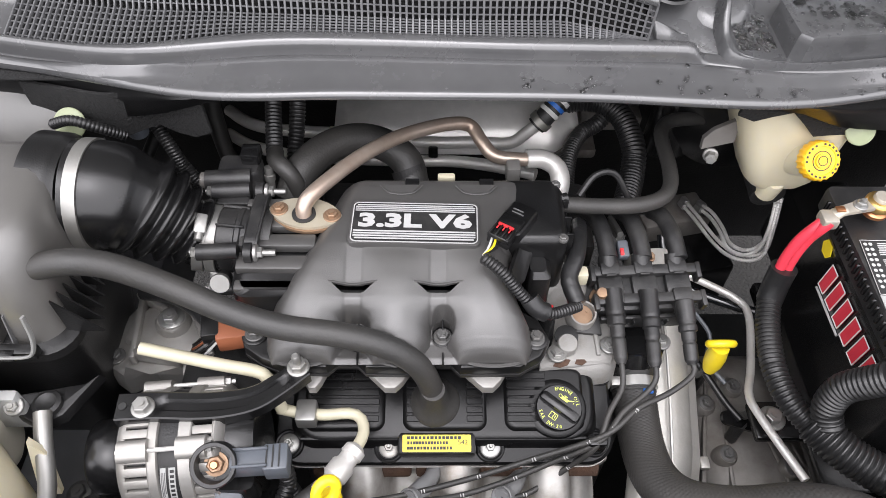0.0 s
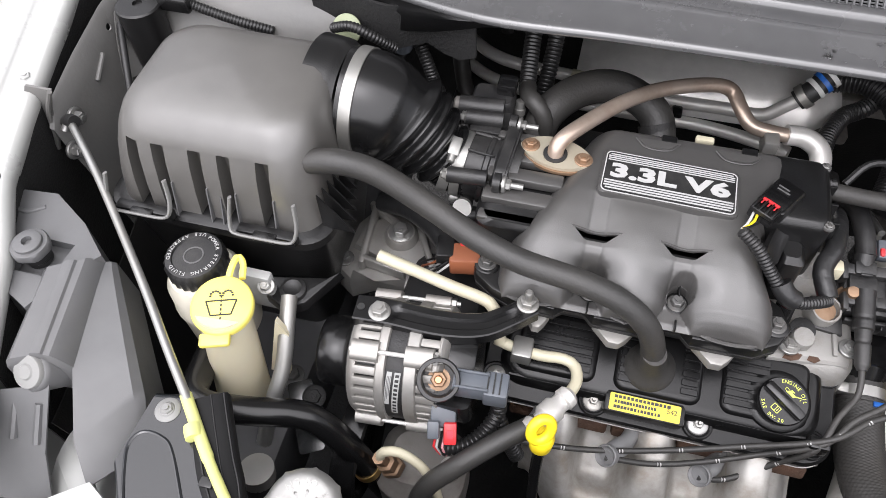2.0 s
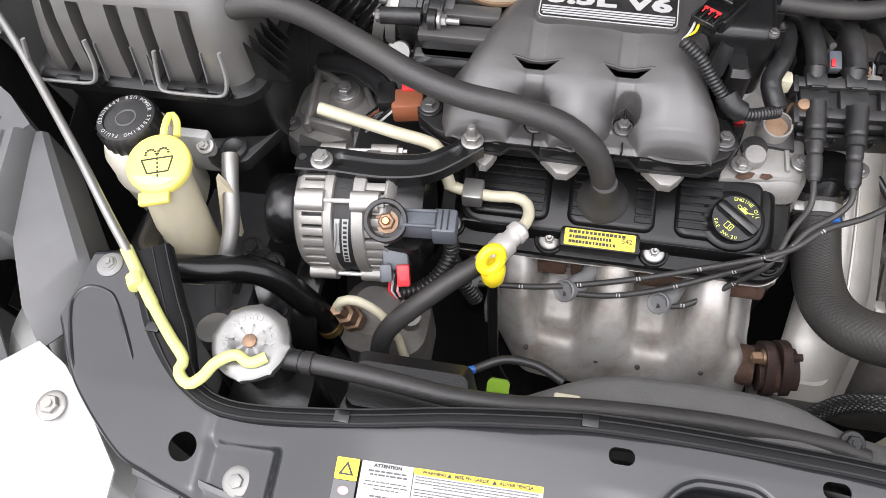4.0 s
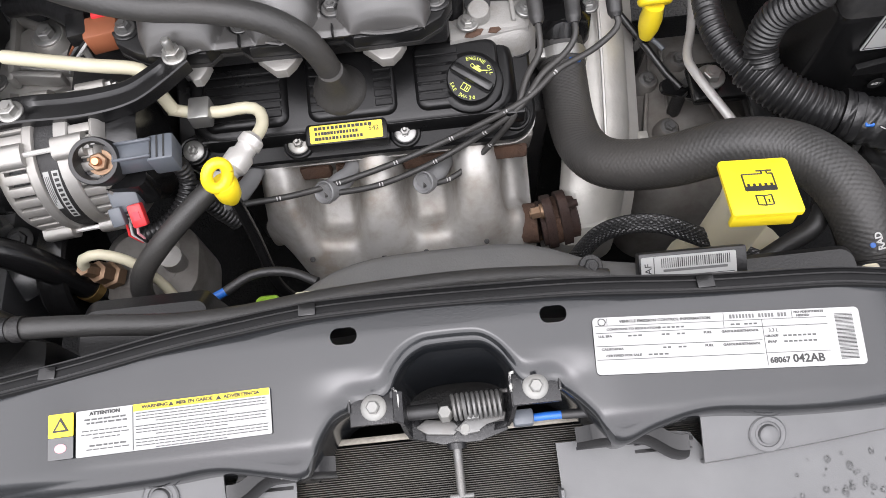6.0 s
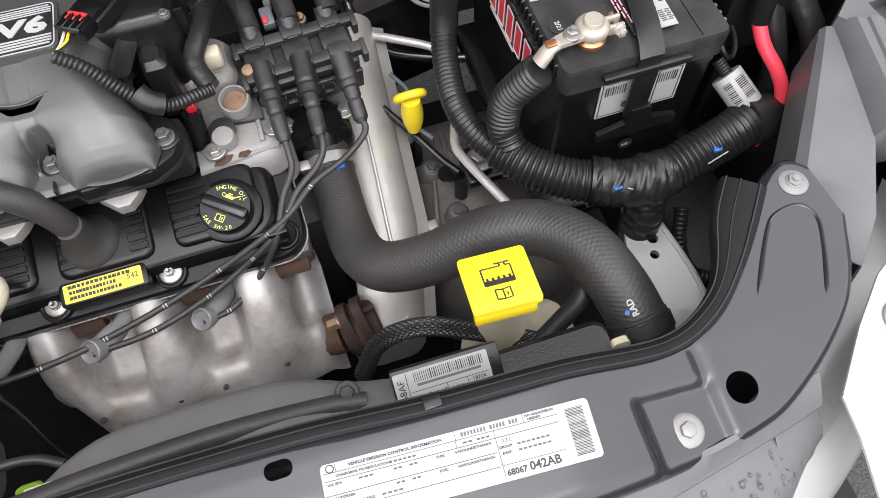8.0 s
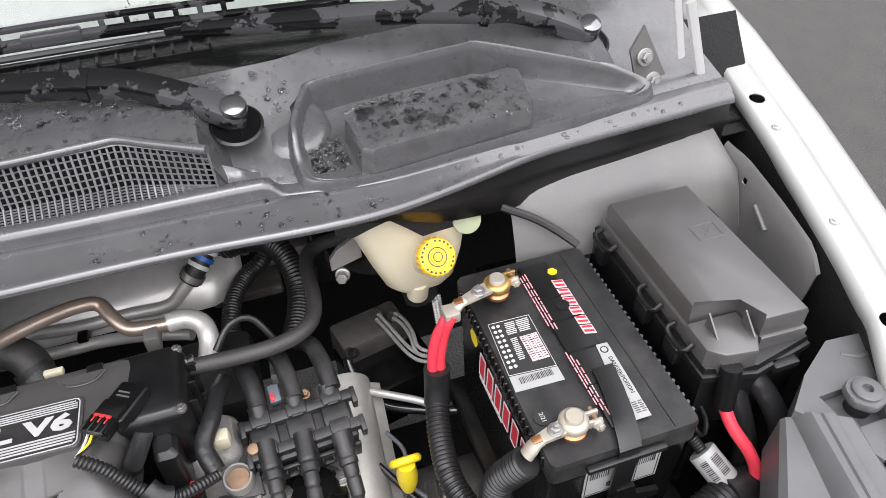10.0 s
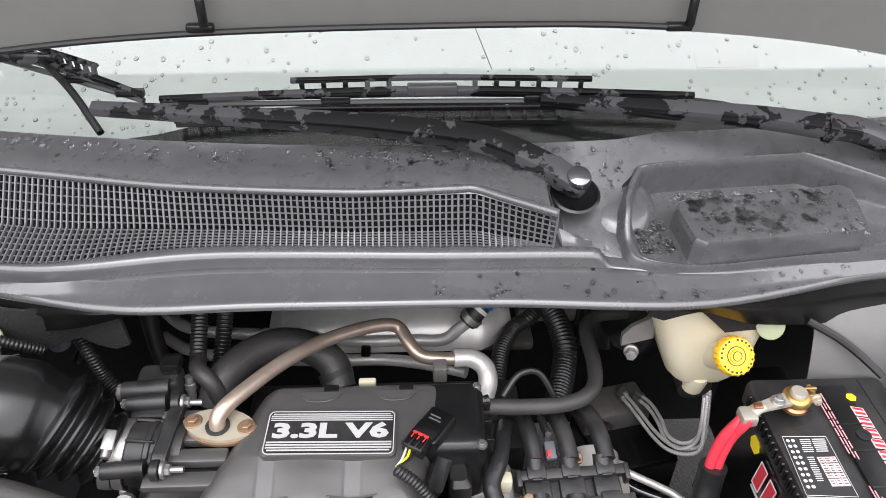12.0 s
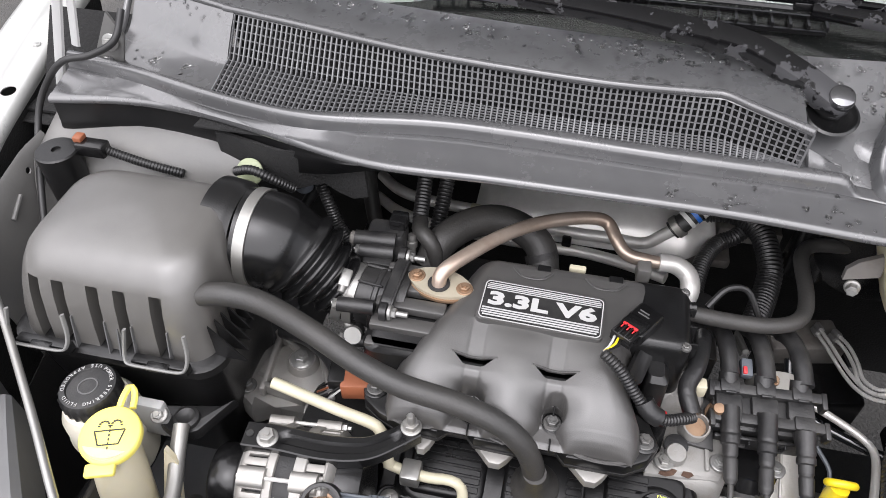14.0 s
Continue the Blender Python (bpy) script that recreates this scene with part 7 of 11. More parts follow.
part("pulley_nut", lathe(B(), [(0.011, -0.084), (0.011, -0.078)], A, 6), STEEL, pul)
SC = frame_of((-0.296, 0.209, 0.793), (0.12, -0.45, 0.9))
part("stud_cup", lathe(B(), [(0.0215, -0.045), (0.0215, 0.006), (0.0205, 0.008), (0.0172, 0.008), (0.0155, -0.012), (0, -0.012)], SC, 32), RUBBER, alt)
part("stud_washer", lathe(B(), [(0.0115, -0.013), (0.0115, -0.010), (0.0, -0.0095)], SC, 24), RUSTBOLT, alt)
part("stud_nut", lathe(B(), [(0.0085, -0.011), (0.0085, -0.004), (0.0072, -0.003), (0, -0.003)], SC, 6), RUSTBOLT, alt)
part("stud", lathe(B(), [(0.0042, -0.012), (0.0042, 0.003), (0.0032, 0.004), (0, 0.004)], SC, 14), COPPER, alt, "copper terminal stud")
m = Matrix.Translation((-0.262, 0.215, 0.784)) @ Matrix.Rotation(radians(4), 4, "Z")
sp = part("side_plug", box(B(), (-0.003, 0, 0), (0.036, 0.021, 0.022), 0.003, m), GREYPL, alt, "blue-grey terminal plug")
part("plug_collar", box(B(), (0, 0, 0), (0.024, 0.027, 0.026), 0.003, m @ Matrix.Translation((0.022, 0.001, -0.003))), GREYPL, sp)
for y in (-0.0085, 0.0085):
    part("plug_rail", box(B(), (0, 0, 0), (0.034, 0.003, 0.004), 0.001, m @ Matrix.Translation((-0.002, y, 0.012)), 1), GREYPL, sp)
for x in (0.014, 0.020, 0.026):
    # black bars on the collar paint the shade of its grooves
    part("plug_groove_shade", box(B(), (0, 0, 0), (0.0014, 0.022, 0.002), 0, m @ Matrix.Translation((x, 0.001, 0.0098)), 1), INK, sp)
m = Matrix.Translation((-0.288, 0.190, 0.748)) @ Matrix.Rotation(radians(12), 4, "Z") @ Matrix.Rotation(radians(35), 4, "X")
field = part("field_plug", box(B(), (0, 0.004, 0), (0.026, 0.024, 0.018), 0.003, m), GREYPL, alt, "grey plug with a red lock")
part("plug_nose", box(B(), (-0.006, -0.014, 0), (0.012, 0.018, 0.014), 0.002, m), GREYPL, field)
part("plug_seat", rbox(B(), [(-0.284, 0.205, 0.046, 0.022, 0.008, 0.735), (-0.284, 0.205, 0.042, 0.02, 0.008, 0.766)]), SATIN, field, "black plug seat")
part("lock_tab", box(B(), (0, 0, 0), (0.013, 0.022, 0.012), 0.002, m @ Matrix.Translation((0.008, -0.014, 0.006))), RED, field)
part("lock_slot", box(B(), (0, 0, 0), (0.006, 0.008, 0.002), 0, m @ Matrix.Translation((0.008, -0.014, 0.012)), 1), LABEL_RED, field)
for k in range(4):
    part("field_wire", tube(B(), [m @ Vector((-0.006 + 0.003 * k, -0.014, 0)), m @ Vector((-0.008 + 0.003 * k, -0.026, -0.002)), (-0.292 + 0.003 * k, 0.166, 0.728), (-0.285 + 0.002 * k, 0.165, 0.712)], 0.0013, 6), (RED, LABEL_WHITE, BLACK, PINK)[k], field)

loom("alternator_loom", [(-0.285, 0.170, 0.715), (-0.262, 0.178, 0.718), (-0.245, 0.196, 0.722), (-0.236, 0.215, 0.735), (-0.238, 0.222, 0.755)], 0.0085, "black loom from the alternator plugs", 0.005, 0.0014)
loom("alternator_loom", [(-0.238, 0.215, 0.73), (-0.225, 0.205, 0.70), (-0.21, 0.20, 0.665)], 0.009, "black loom below the alternator plugs", 0.005, 0.0014)

strut = thing("alternator_strut", "glossy black pressed strut with a long groove", "bracket", (-0.31, 0.28, 0.80))
line = [Vector(p) for p in ((-0.397, 0.262, 0.806), (-0.36, 0.264, 0.806), (-0.31, 0.264, 0.805), (-0.27, 0.272, 0.803), (-0.245, 0.288, 0.803), (-0.222, 0.308, 0.803))]
fine, _ = smooth_line(line, 0.006)
rows = []
for i, c in enumerate(fine):
    dd = (fine[min(i + 1, len(fine) - 1)] - fine[max(i - 1, 0)]).normalized()
    side = Vector((-dd.y, dd.x, 0)).normalized()
    f = i / (len(fine) - 1)
    hw = 0.0145 - 0.003 * ease(0.5, 1, f)
    g = 0.004 * ease(0.18, 0.25, f) * ease(0.92, 0.85, f)
    rows.append([tuple(c + side * (hw * q) + Vector((0, 0, h))) for q, h in ((1, -0.014), (1, 0), (0.9, 0.0012), (0.45, 0.0012), (0.25, 0.0012 - g), (-0.25, 0.0012 - g), (-0.45, 0.0012), (-0.9, 0.0012), (-1, 0), (-1, -0.014))])
part("channel", sheet(B(), [r[::-1] for r in rows], 0.002), SATIN, strut)
for p in ((-0.371, 0.261, 0.8075), (-0.227, 0.307, 0.8045)):
    part("strut_bolt", bolt(B(), p, r=0.0085, h=0.009, flange=1.35), STEEL, strut)
part("strut_stud", lathe(B(), [(0.0045, 0), (0.0045, 0.012), (0.003, 0.014), (0, 0.014)], Matrix.Translation((-0.227, 0.307, 0.813)), 14), STEEL, strut)
# hole shown by a black disc that paints its shade
part("strut_hole_shade", lathe(B(), [(0.004, 0), (0.004, 0.0012), (0, 0.0012)], Matrix.Translation((-0.391, 0.262, 0.8073)), 14), INK, strut)

# beige jacketed pressure line with its hose
line = thing("power_steering_line", "beige jacketed metal line joined to a black hose", "pipe", (-0.2, 0.27, 0.75))
part("upper_tube", tube(B(), [(-0.396, 0.335, 0.795), (-0.35, 0.327, 0.790), (-0.31, 0.320, 0.786), (-0.275, 0.314, 0.784), (-0.262, 0.308, 0.780), (-0.256, 0.297, 0.765), (-0.25, 0.290, 0.745)], 0.0068, 14), BEIGE, line)
part("lower_tube", tube(B(), [(-0.255, 0.292, 0.744), (-0.235, 0.290, 0.738), (-0.205, 0.288, 0.736), (-0.182, 0.290, 0.736), (-0.168, 0.285, 0.736), (-0.163, 0.270, 0.738), (-0.166, 0.254, 0.742), (-0.176, 0.236, 0.746)], 0.0062, 14), BEIGE, line)
part("clip", box(B(), (-0.225, 0.289, 0.737), (0.022, 0.026, 0.02), 0.003), STEEL, line)
m = frame_of((-0.184, 0.222, 0.748), (0.5, 0.7, 0.06))
part("crimp", lathe(B(), [(0.009, -0.032), (0.0125, -0.030), (0.0125, -0.022), (0.0095, -0.018), (0.0095, -0.012), (0.013, -0.008), (0.013, 0.006), (0.010, 0.010), (0.010, 0.016), (0.012, 0.018), (0.0115, 0.026), (0.007, 0.03)], m, 24), PIPE, line, "crimped silver ferrule")
part("hose", tube(B(), [(-0.195, 0.207, 0.747), (-0.225, 0.185, 0.74), (-0.262, 0.155, 0.725), (-0.29, 0.135, 0.70), (-0.302, 0.125, 0.66), (-0.305, 0.12, 0.60)], 0.0105, 16), HOSE, line)

# power steering pump area and lower pipes
pump = thing("power_steering_pump", "dull cast pump body with fittings below the alternator", "pump", (-0.32, 0.17, 0.6))
part("body", rbox(B(), [(-0.31, 0.175, 0.10, 0.09, 0.03, 0.56), (-0.31, 0.175, 0.10, 0.09, 0.03, 0.635), (-0.31, 0.175, 0.07, 0.06, 0.02, 0.65)]), ALU_DULL, pump)
part("pulley", lathe(B(), [(0.02, -0.015), (0.058, -0.015), (0.06, -0.012), (0.06, 0.012), (0.055, 0.014), (0.05, 0.004), (0.02, 0.002), (0, 0.002)], frame_of((-0.385, 0.175, 0.64), (1, 0, 0)), 40), SATIN, pump)
part("fitting", lathe(B(), [(0.014, 0), (0.014, 0.012), (0.011, 0.014), (0.011, 0.03), (0.007, 0.032), (0.007, 0.05)], frame_of((-0.338, 0.158, 0.655), (-0.2, -0.2, 1)), 6), RUSTBOLT, pump)
part("boss", tube(B(), [(-0.28, 0.17, 0.64), (-0.275, 0.165, 0.675)], 0.012, 14), ALU, pump)
part("feed_tube", tube(B(), [(-0.346, 0.15, 0.70), (-0.343, 0.152, 0.714), (-0.325, 0.155, 0.716), (-0.30, 0.15, 0.70), (-0.285, 0.14, 0.67), (-0.278, 0.13, 0.64)], 0.0052, 12), BEIGE, pump)
hose("bent_pipe", [(-0.255, 0.09, 0.66), (-0.245, 0.092, 0.70), (-0.225, 0.09, 0.705), (-0.20, 0.082, 0.68), (-0.19, 0.08, 0.65)], 0.0075, STEEL, "bent silver pipe end behind the fan shroud", "pipe")
single("low_bracket", box(B(), (-0.27, 0.085, 0.66), (0.06, 0.05, 0.03), 0.006), GREYPL, "grey plug housing low in the bay", "connector")
single("red_latch", box(B(), (-0.257, 0.082, 0.682), (0.022, 0.012, 0.01), 0.002), RED, "small red connector latch", "latch")
single("green_lug", prism(B(), rrect(0, 0, 0.022, 0.018, 0.005), -0.003, 0.003, frame_of((-0.170, 0.095, 0.69), (0, -0.6, 1))), GREEN, "small green plastic lug low down", "lug")
hose("blue_wire", [(-0.245, 0.068, 0.745), (-0.215, 0.078, 0.752), (-0.19, 0.088, 0.755)], 0.004, BLUE, "blue sleeved fan wire", "wire", 10)
hose("fan_wire", [(-0.19, 0.088, 0.755), (-0.165, 0.10, 0.758), (-0.135, 0.10, 0.755), (-0.11, 0.088, 0.755)], 0.0042, RUBBER, "black fan wire behind the shroud", "wire", 10)

# engine mount bracket casting
br = thing("mount_bracket", "dusty cast aluminium mount bracket with a green bolt", "bracket", (-0.41, 0.41, 0.7))
part("casting", prism(B(), [(-0.478, 0.37), (-0.448, 0.35), (-0.418, 0.368), (-0.38, 0.352), (-0.348, 0.372), (-0.338, 0.405), (-0.352, 0.445), (-0.40, 0.472), (-0.455, 0.458), (-0.482, 0.41)], 0.665, 0.705, bevel=0.012), ALU, br)
part("upper_web", prism(B(), [(-0.455, 0.395), (-0.418, 0.382), (-0.375, 0.375), (-0.36, 0.40), (-0.375, 0.44), (-0.42, 0.452), (-0.452, 0.43)], 0.70, 0.716, bevel=0.006), ALU, br)
part("boss", lathe(B(), [(0.022, -0.01), (0.020, 0.012), (0.017, 0.016), (0, 0.016)], Matrix.Translation((-0.40, 0.417, 0.712)), 24), ALU, br)
part("bracket_bolt", bolt(B(), (-0.40, 0.417, 0.728), r=0.0095, h=0.009), STEEL, br)
for x, y, rot, ln in ((-0.44, 0.41, 5, 0.09), (-0.362, 0.40, 30, 0.07), (-0.41, 0.37, 80, 0.06), (-0.43, 0.445, 60, 0.05)):
    part("rib", box(B(), (x, y, 0.716), (0.008, ln, 0.018), 0.003, Matrix.Rotation(radians(rot), 4, "Z")), ALU, br)
for x, y in ((-0.462, 0.378), (-0.352, 0.378)):
    part("ear_bolt", bolt(B(), (x, y, 0.706), r=0.007, h=0.007), BOLT, br)
hose("engine_loom", [(-0.43, 0.44, 0.75), (-0.39, 0.425, 0.765), (-0.355, 0.40, 0.775), (-0.33, 0.375, 0.78), (-0.31, 0.365, 0.78)], 0.011, TAPE, "black taped loom over the mount", "wiring")

# reservoirs
ps = thing("steering_reservoir", "white power steering fluid bottle with a knurled black cap", "fluid reservoir", (-0.565, 0.262, 0.7))
M0 = frame_of((-0.562, 0.258, 0.72), (-0.03, 0.02, 1))
part("bottle", lathe(B(), [(0.03, -0.02), (0.040, 0.0), (0.041, 0.045), (0.0425, 0.05), (0.0425, 0.056), (0.041, 0.06), (0.040, 0.085), (0.034, 0.098), (0.026, 0.102)], M0, 36), BOTTLE, ps)
capm = M0 @ Matrix.Translation((0, 0, 0.10))
pc = part("cap", lathe(B(), [(0.0295, 0.0), (0.031, 0.003), (0.031, 0.020), (0.029, 0.0235), (0.023, 0.0245), (0.022, 0.0225), (0, 0.0225)], capm, 72, lambda a, z: 0.0011 * math.cos(24 * a) if z < 0.022 else 0), COIL, ps, "knurled black cap with raised lettering")
part("cap_text", arc_text("POWER STEERING FLUID", 0.0245, 0.0058, capm @ Matrix.Translation((0, 0, 0.0246)), 195, 10.5), BADGE, pc)
part("cap_text", arc_text("USE APPROVED", 0.0255, 0.0058, capm @ Matrix.Translation((0, 0, 0.0246)), 212, 10.5, -1), BADGE, pc)
part("cap_symbol", tube(B(), [capm @ Vector((0.010 * math.cos(a), 0.010 * math.sin(a), 0.0228)) for a in [2 * math.pi * k / 14 for k in range(15)]], 0.0009, 6, 0.003), INK_GREY, pc)
part("bracket", box(B(), (-0.508, 0.268, 0.79), (0.035, 0.012, 0.06), 0.003), PAPER, ps, "white mounting tab")
part("bracket_bolt", bolt(B(), (-0.495, 0.262, 0.808), (0, -0.4, 1), 0.006), STEEL, ps)

ws = thing("washer_filler", "cream washer filler neck with a yellow flip cap", "washer reservoir", (-0.515, 0.2, 0.7))
W1, W0 = Vector((-0.514, 0.214, 0.838)), Vector((-0.5165, 0.188, 0.695))
up = (W1 - W0).normalized()
part("neck", lathe(B(), [(0.029, -0.01), (0.0295, 0.0), (0.0265, 0.10), (0.025, 0.128), (0.027, 0.13), (0.027, 0.145), (0, 0.145)], frame_of(W0, up), 36), CREAM, ws)
wm = frame_of(W1, (0.05, -0.15, 1))
wc = part("cap", lathe(B(), [(0.027, -0.006), (0.0305, -0.005), (0.031, 0.002), (0.030, 0.004), (0.0285, 0.0048), (0, 0.0048)], wm, 48), YELLOW_SOFT, ws, "bright yellow cap with washer symbol")
part("lift_tab", box(B(), (0, 0, 0), (0.030, 0.014, 0.008), 0.003, wm @ Matrix.Translation((-0.006, -0.034, -0.002))), YELLOW_SOFT, wc)
part("hinge", tube(B(), [wm @ Vector(p) for p in ((0.004, 0.028, 0.0), (0.008, 0.040, 0.004), (0.013, 0.052, 0.002), (0.018, 0.044, 0.0), (0.018, 0.028, 0.0))], 0.0035, 8, 0.004), YELLOW_SOFT, wc)
sym = B()
for ln in ([(-0.015, 0.004), (0.015, 0.004), (0.010, -0.011), (-0.010, -0.011), (-0.015, 0.004)],):
    for a, b in zip(ln, ln[1:]):
        tube(sym, [wm @ Vector((*a, 0.005)), wm @ Vector((*b, 0.005))], 0.0008, 6, 0.006)
for k in range(7):
    a = math.pi * k / 6
    bars(sym, wm @ Matrix.Translation((0, 0, 0.0052)), [(-0.006 + 0.005 * math.cos(a), 0.009 + 0.005 * math.sin(a), 0.0022, 0.0016), (0.006 + 0.005 * math.cos(a), 0.009 + 0.005 * math.sin(a), 0.0022, 0.0016)])
for k in range(6):
    bars(sym, wm @ Matrix.Translation((0, 0, 0.0052)), [(0, 0.008 - 0.0045 * k, 0.0014, 0.0026)])
part("cap_symbol", sym, INK, wc, "black washer symbol")
part("stay", prism(B(), [(0, 0), (0.022, 0.0), (0.03, 0.07), (0.018, 0.09)], -0.003, 0.003, Matrix.Translation((-0.488, 0.212, 0.72)) @ Matrix.Rotation(radians(80), 4, "X")), CREAM, ws)

hose("heater_pipe", [(-0.47, 0.26, 0.80), (-0.465, 0.235, 0.79), (-0.462, 0.20, 0.76), (-0.468, 0.165, 0.73), (-0.475, 0.14, 0.69)], 0.0085, STEEL, "grey metal pipe behind the washer neck", "pipe")
t = thing("steering_hose", "smooth black return hose with a copper band", "hose", (-0.45, 0.15, 0.75))
part("hose", tube(B(), [(-0.553, 0.22, 0.74), (-0.543, 0.175, 0.76), (-0.532, 0.145, 0.775), (-0.51, 0.134, 0.780), (-0.47, 0.143, 0.768), (-0.42, 0.158, 0.748), (-0.385, 0.155, 0.70), (-0.366, 0.153, 0.64), (-0.352, 0.154, 0.58)], 0.0145, 20), SATIN, t)
part("band", lathe(B(), [(0.0146, -0.005), (0.0158, -0.005), (0.0158, 0.005), (0.0146, 0.005)], frame_of((-0.368, 0.153, 0.645), (-0.25, 0, 1)), 28), BRASS, t)
t = thing("lower_hose", "black hose and clamp under the reservoir", "hose", (-0.5, 0.08, 0.7))
part("hose", tube(B(), [(-0.46, 0.10, 0.72), (-0.455, 0.085, 0.66), (-0.45, 0.07, 0.58)], 0.016, 16), RUBBER, t)
part("clamp", lathe(B(), [(0.0165, -0.008), (0.018, -0.008), (0.018, 0.008), (0.0165, 0.008)], frame_of((-0.46, 0.10, 0.715), (0, 0.2, 1)), 24), STEEL, t)
t = thing("rail_bracket", "grey slotted bracket bolted to the rail", "bracket", (-0.47, 0.17, 0.62))
part("plate", prism(B(), rrect(0, 0, 0.03, 0.085, 0.004), -0.002, 0.002, frame_of((-0.462, 0.2, 0.625), (0.1, -0.3, 1), 10)), PAINT, t)
part("bracket_bolt", bolt(B(), (-0.458, 0.222, 0.635), (0.1, -0.3, 1), 0.009), DARKMETAL, t)

# radiator neck and cap
rc = thing("filler_lid", "embossed silver radiator cap with a copper rivet", "radiator cap", (-0.366, 0.05, 0.83))
R = frame_of((-0.366, 0.050, 0.842), (0, -0.06, 1))
part("cap", lathe(B(), [(0.030, -0.006), (0.032, 0.0), (0.032, 0.006), (0.029, 0.009), (0.024, 0.0105), (0.014, 0.0095), (0.012, 0.008), (0, 0.008)], R, 72, lambda a, z: 0.0016 * max(0, math.cos(8 * a)) ** 6 if z < 0.0085 else 0), CAPTIN, rc)
part("rivet", lathe(B(), [(0.0058, 0.008), (0.0058, 0.0092), (0.005, 0.0098), (0, 0.0098)], R, 20), RUSTBOLT, rc)
part("embossed_text", arc_text("DO NOT OPEN HOT", 0.0205, 0.0085, R @ Matrix.Translation((0, 0, 0.0103)), 300, 20, -1), STEEL, rc)
neck = thing("radiator_neck", "dark radiator filler neck and tank end", "radiator", (-0.37, 0.03, 0.7))
part("neck", lathe(B(), [(0.024, -0.06), (0.024, -0.008), (0.028, -0.006), (0.028, 0.0)], R, 28), BLACK, neck)
part("tank_end", box(B(), (-0.36, 0.03, 0.70), (0.08, 0.05, 0.18), 0.015), BLACK, neck)
t = thing("overflow_hose", "thin dusty black overflow hose along the shroud", "hose", (-0.2, 0.03, 0.84))
part("hose", tube(B(), [(-0.335, 0.044, 0.835), (-0.30, 0.043, 0.835), (-0.25, 0.039, 0.836), (-0.20, 0.034, 0.837), (-0.15, 0.035, 0.836), (-0.1, 0.043, 0.828), (-0.04, 0.050, 0.818), (0.03, 0.055, 0.806), (0.10, 0.056, 0.79), (0.13, 0.052, 0.785)], 0.0082, 14), HOSE, t)
part("spring_clip", lathe(B(), [(0.0086, -0.004), (0.0098, -0.004), (0.0098, 0.004), (0.0086, 0.004)], frame_of((-0.318, 0.0435, 0.835), (1, 0, 0)), 18), DARKMETAL, t)
part("hose_cuff", tube(B(), [(-0.338, 0.0445, 0.835), (-0.325, 0.044, 0.835)], 0.0092, 14), RUBBER, t)

# prop rod, resting in its keeper
rod = thing("hood_prop_rod", "steel hood prop rod with a yellow sleeve end", "prop rod", (-0.5, 0.1, 0.86))
part("rod", tube(B(), [(-0.772, 0.372, 0.862), (-0.768, 0.380, 0.870), (-0.757, 0.372, 0.871), (-0.689, 0.310, 0.870), (-0.589, 0.210, 0.866), (-0.53, 0.147, 0.860), (-0.495, 0.110, 0.854)], 0.0045, 10), STEEL, rod)
part("sleeve", tube(B(), [(-0.500, 0.115, 0.853), (-0.459, 0.070, 0.853), (-0.429, 0.041, 0.858), (-0.411, 0.024, 0.858), (-0.411, 0.013, 0.858), (-0.400, 0.005, 0.858), (-0.391, 0.012, 0.858), (-0.384, 0.025, 0.858), (-0.370, 0.034, 0.858), (-0.357, 0.029, 0.858), (-0.345, 0.036, 0.858)], lambda s, f: 0.0055 if f < 0.3 else 0.0047, 12, 0.004), PROP, rod, "pale yellow plastic sleeve")
part("collar", lathe(B(), [(0.0075, -0.006), (0.008, 0), (0.0075, 0.006)], frame_of((-0.478, 0.085, 0.854), (0.55, -0.8, 0)), 14), PROP, rod)
t = thing("prop_bracket", "grey painted bracket with a rolled edge and rubber grommet", "bracket", (-0.79, 0.38, 0.84))
part("plate", prism(B(), [(-0.806, 0.8185), (-0.860, 0.8135), (-0.800, 0.915), (-0.768, 0.915), (-0.785, 0.88), (-0.793, 0.85)][::-1], -0.002, 0.001, Matrix.Translation((0, 0.382, 0)) @ Matrix.Rotation(radians(90), 4, "X")), APRON, t)
part("rolled_edge", tube(B(), [(-0.768, 0.379, 0.915), (-0.786, 0.378, 0.882), (-0.794, 0.377, 0.850), (-0.806, 0.379, 0.8185)], 0.0028, 8), APRON, t)
part("grommet", tube(B(), [(-0.776, 0.384, 0.862), (-0.765, 0.380, 0.872), (-0.757, 0.377, 0.874)], 0.0075, 14), RUBBER, t)
for p in ((-0.7955, 0.4448, 0.8189), (-0.8136, 0.4236, 0.7718)):
    t = thing("apron_stud", "pale plastic stud nut on the inner panel", "nut", p, "apron studs")
    p = Vector(p)
    part("washer", lathe(B(), [(0.012, -0.030), (0.012, -0.006), (0.0105, -0.004), (0, -0.004)], frame_of(p, (1, 0, 0.1)), 20), GREYWHITE, t)
    part("nut", bolt(B(), p + Vector((-0.004, 0, 0)), (1, 0, 0.1), 0.0085, 0.012, 1.1), GREYWHITE, t)
t = thing("airbox_sensor", "black sensor can and plug behind the air box", "sensor", (-0.745, 0.53, 0.83))
part("body", lathe(B(), [(0.025, -0.09), (0.026, 0), (0.027, 0.03), (0.025, 0.032), (0.006, 0.032), (0.006, 0.029), (0, 0.029)], Matrix.Translation((-0.742, 0.531, 0.890)), 28), BLACK, t)
part("plug", box(B(), (-0.699, 0.545, 0.921), (0.040, 0.02, 0.018), 0.003), SATIN, t)
part("lock", box(B(), (-0.716, 0.548, 0.932), (0.012, 0.014, 0.008), 0.002), BROWN, t)
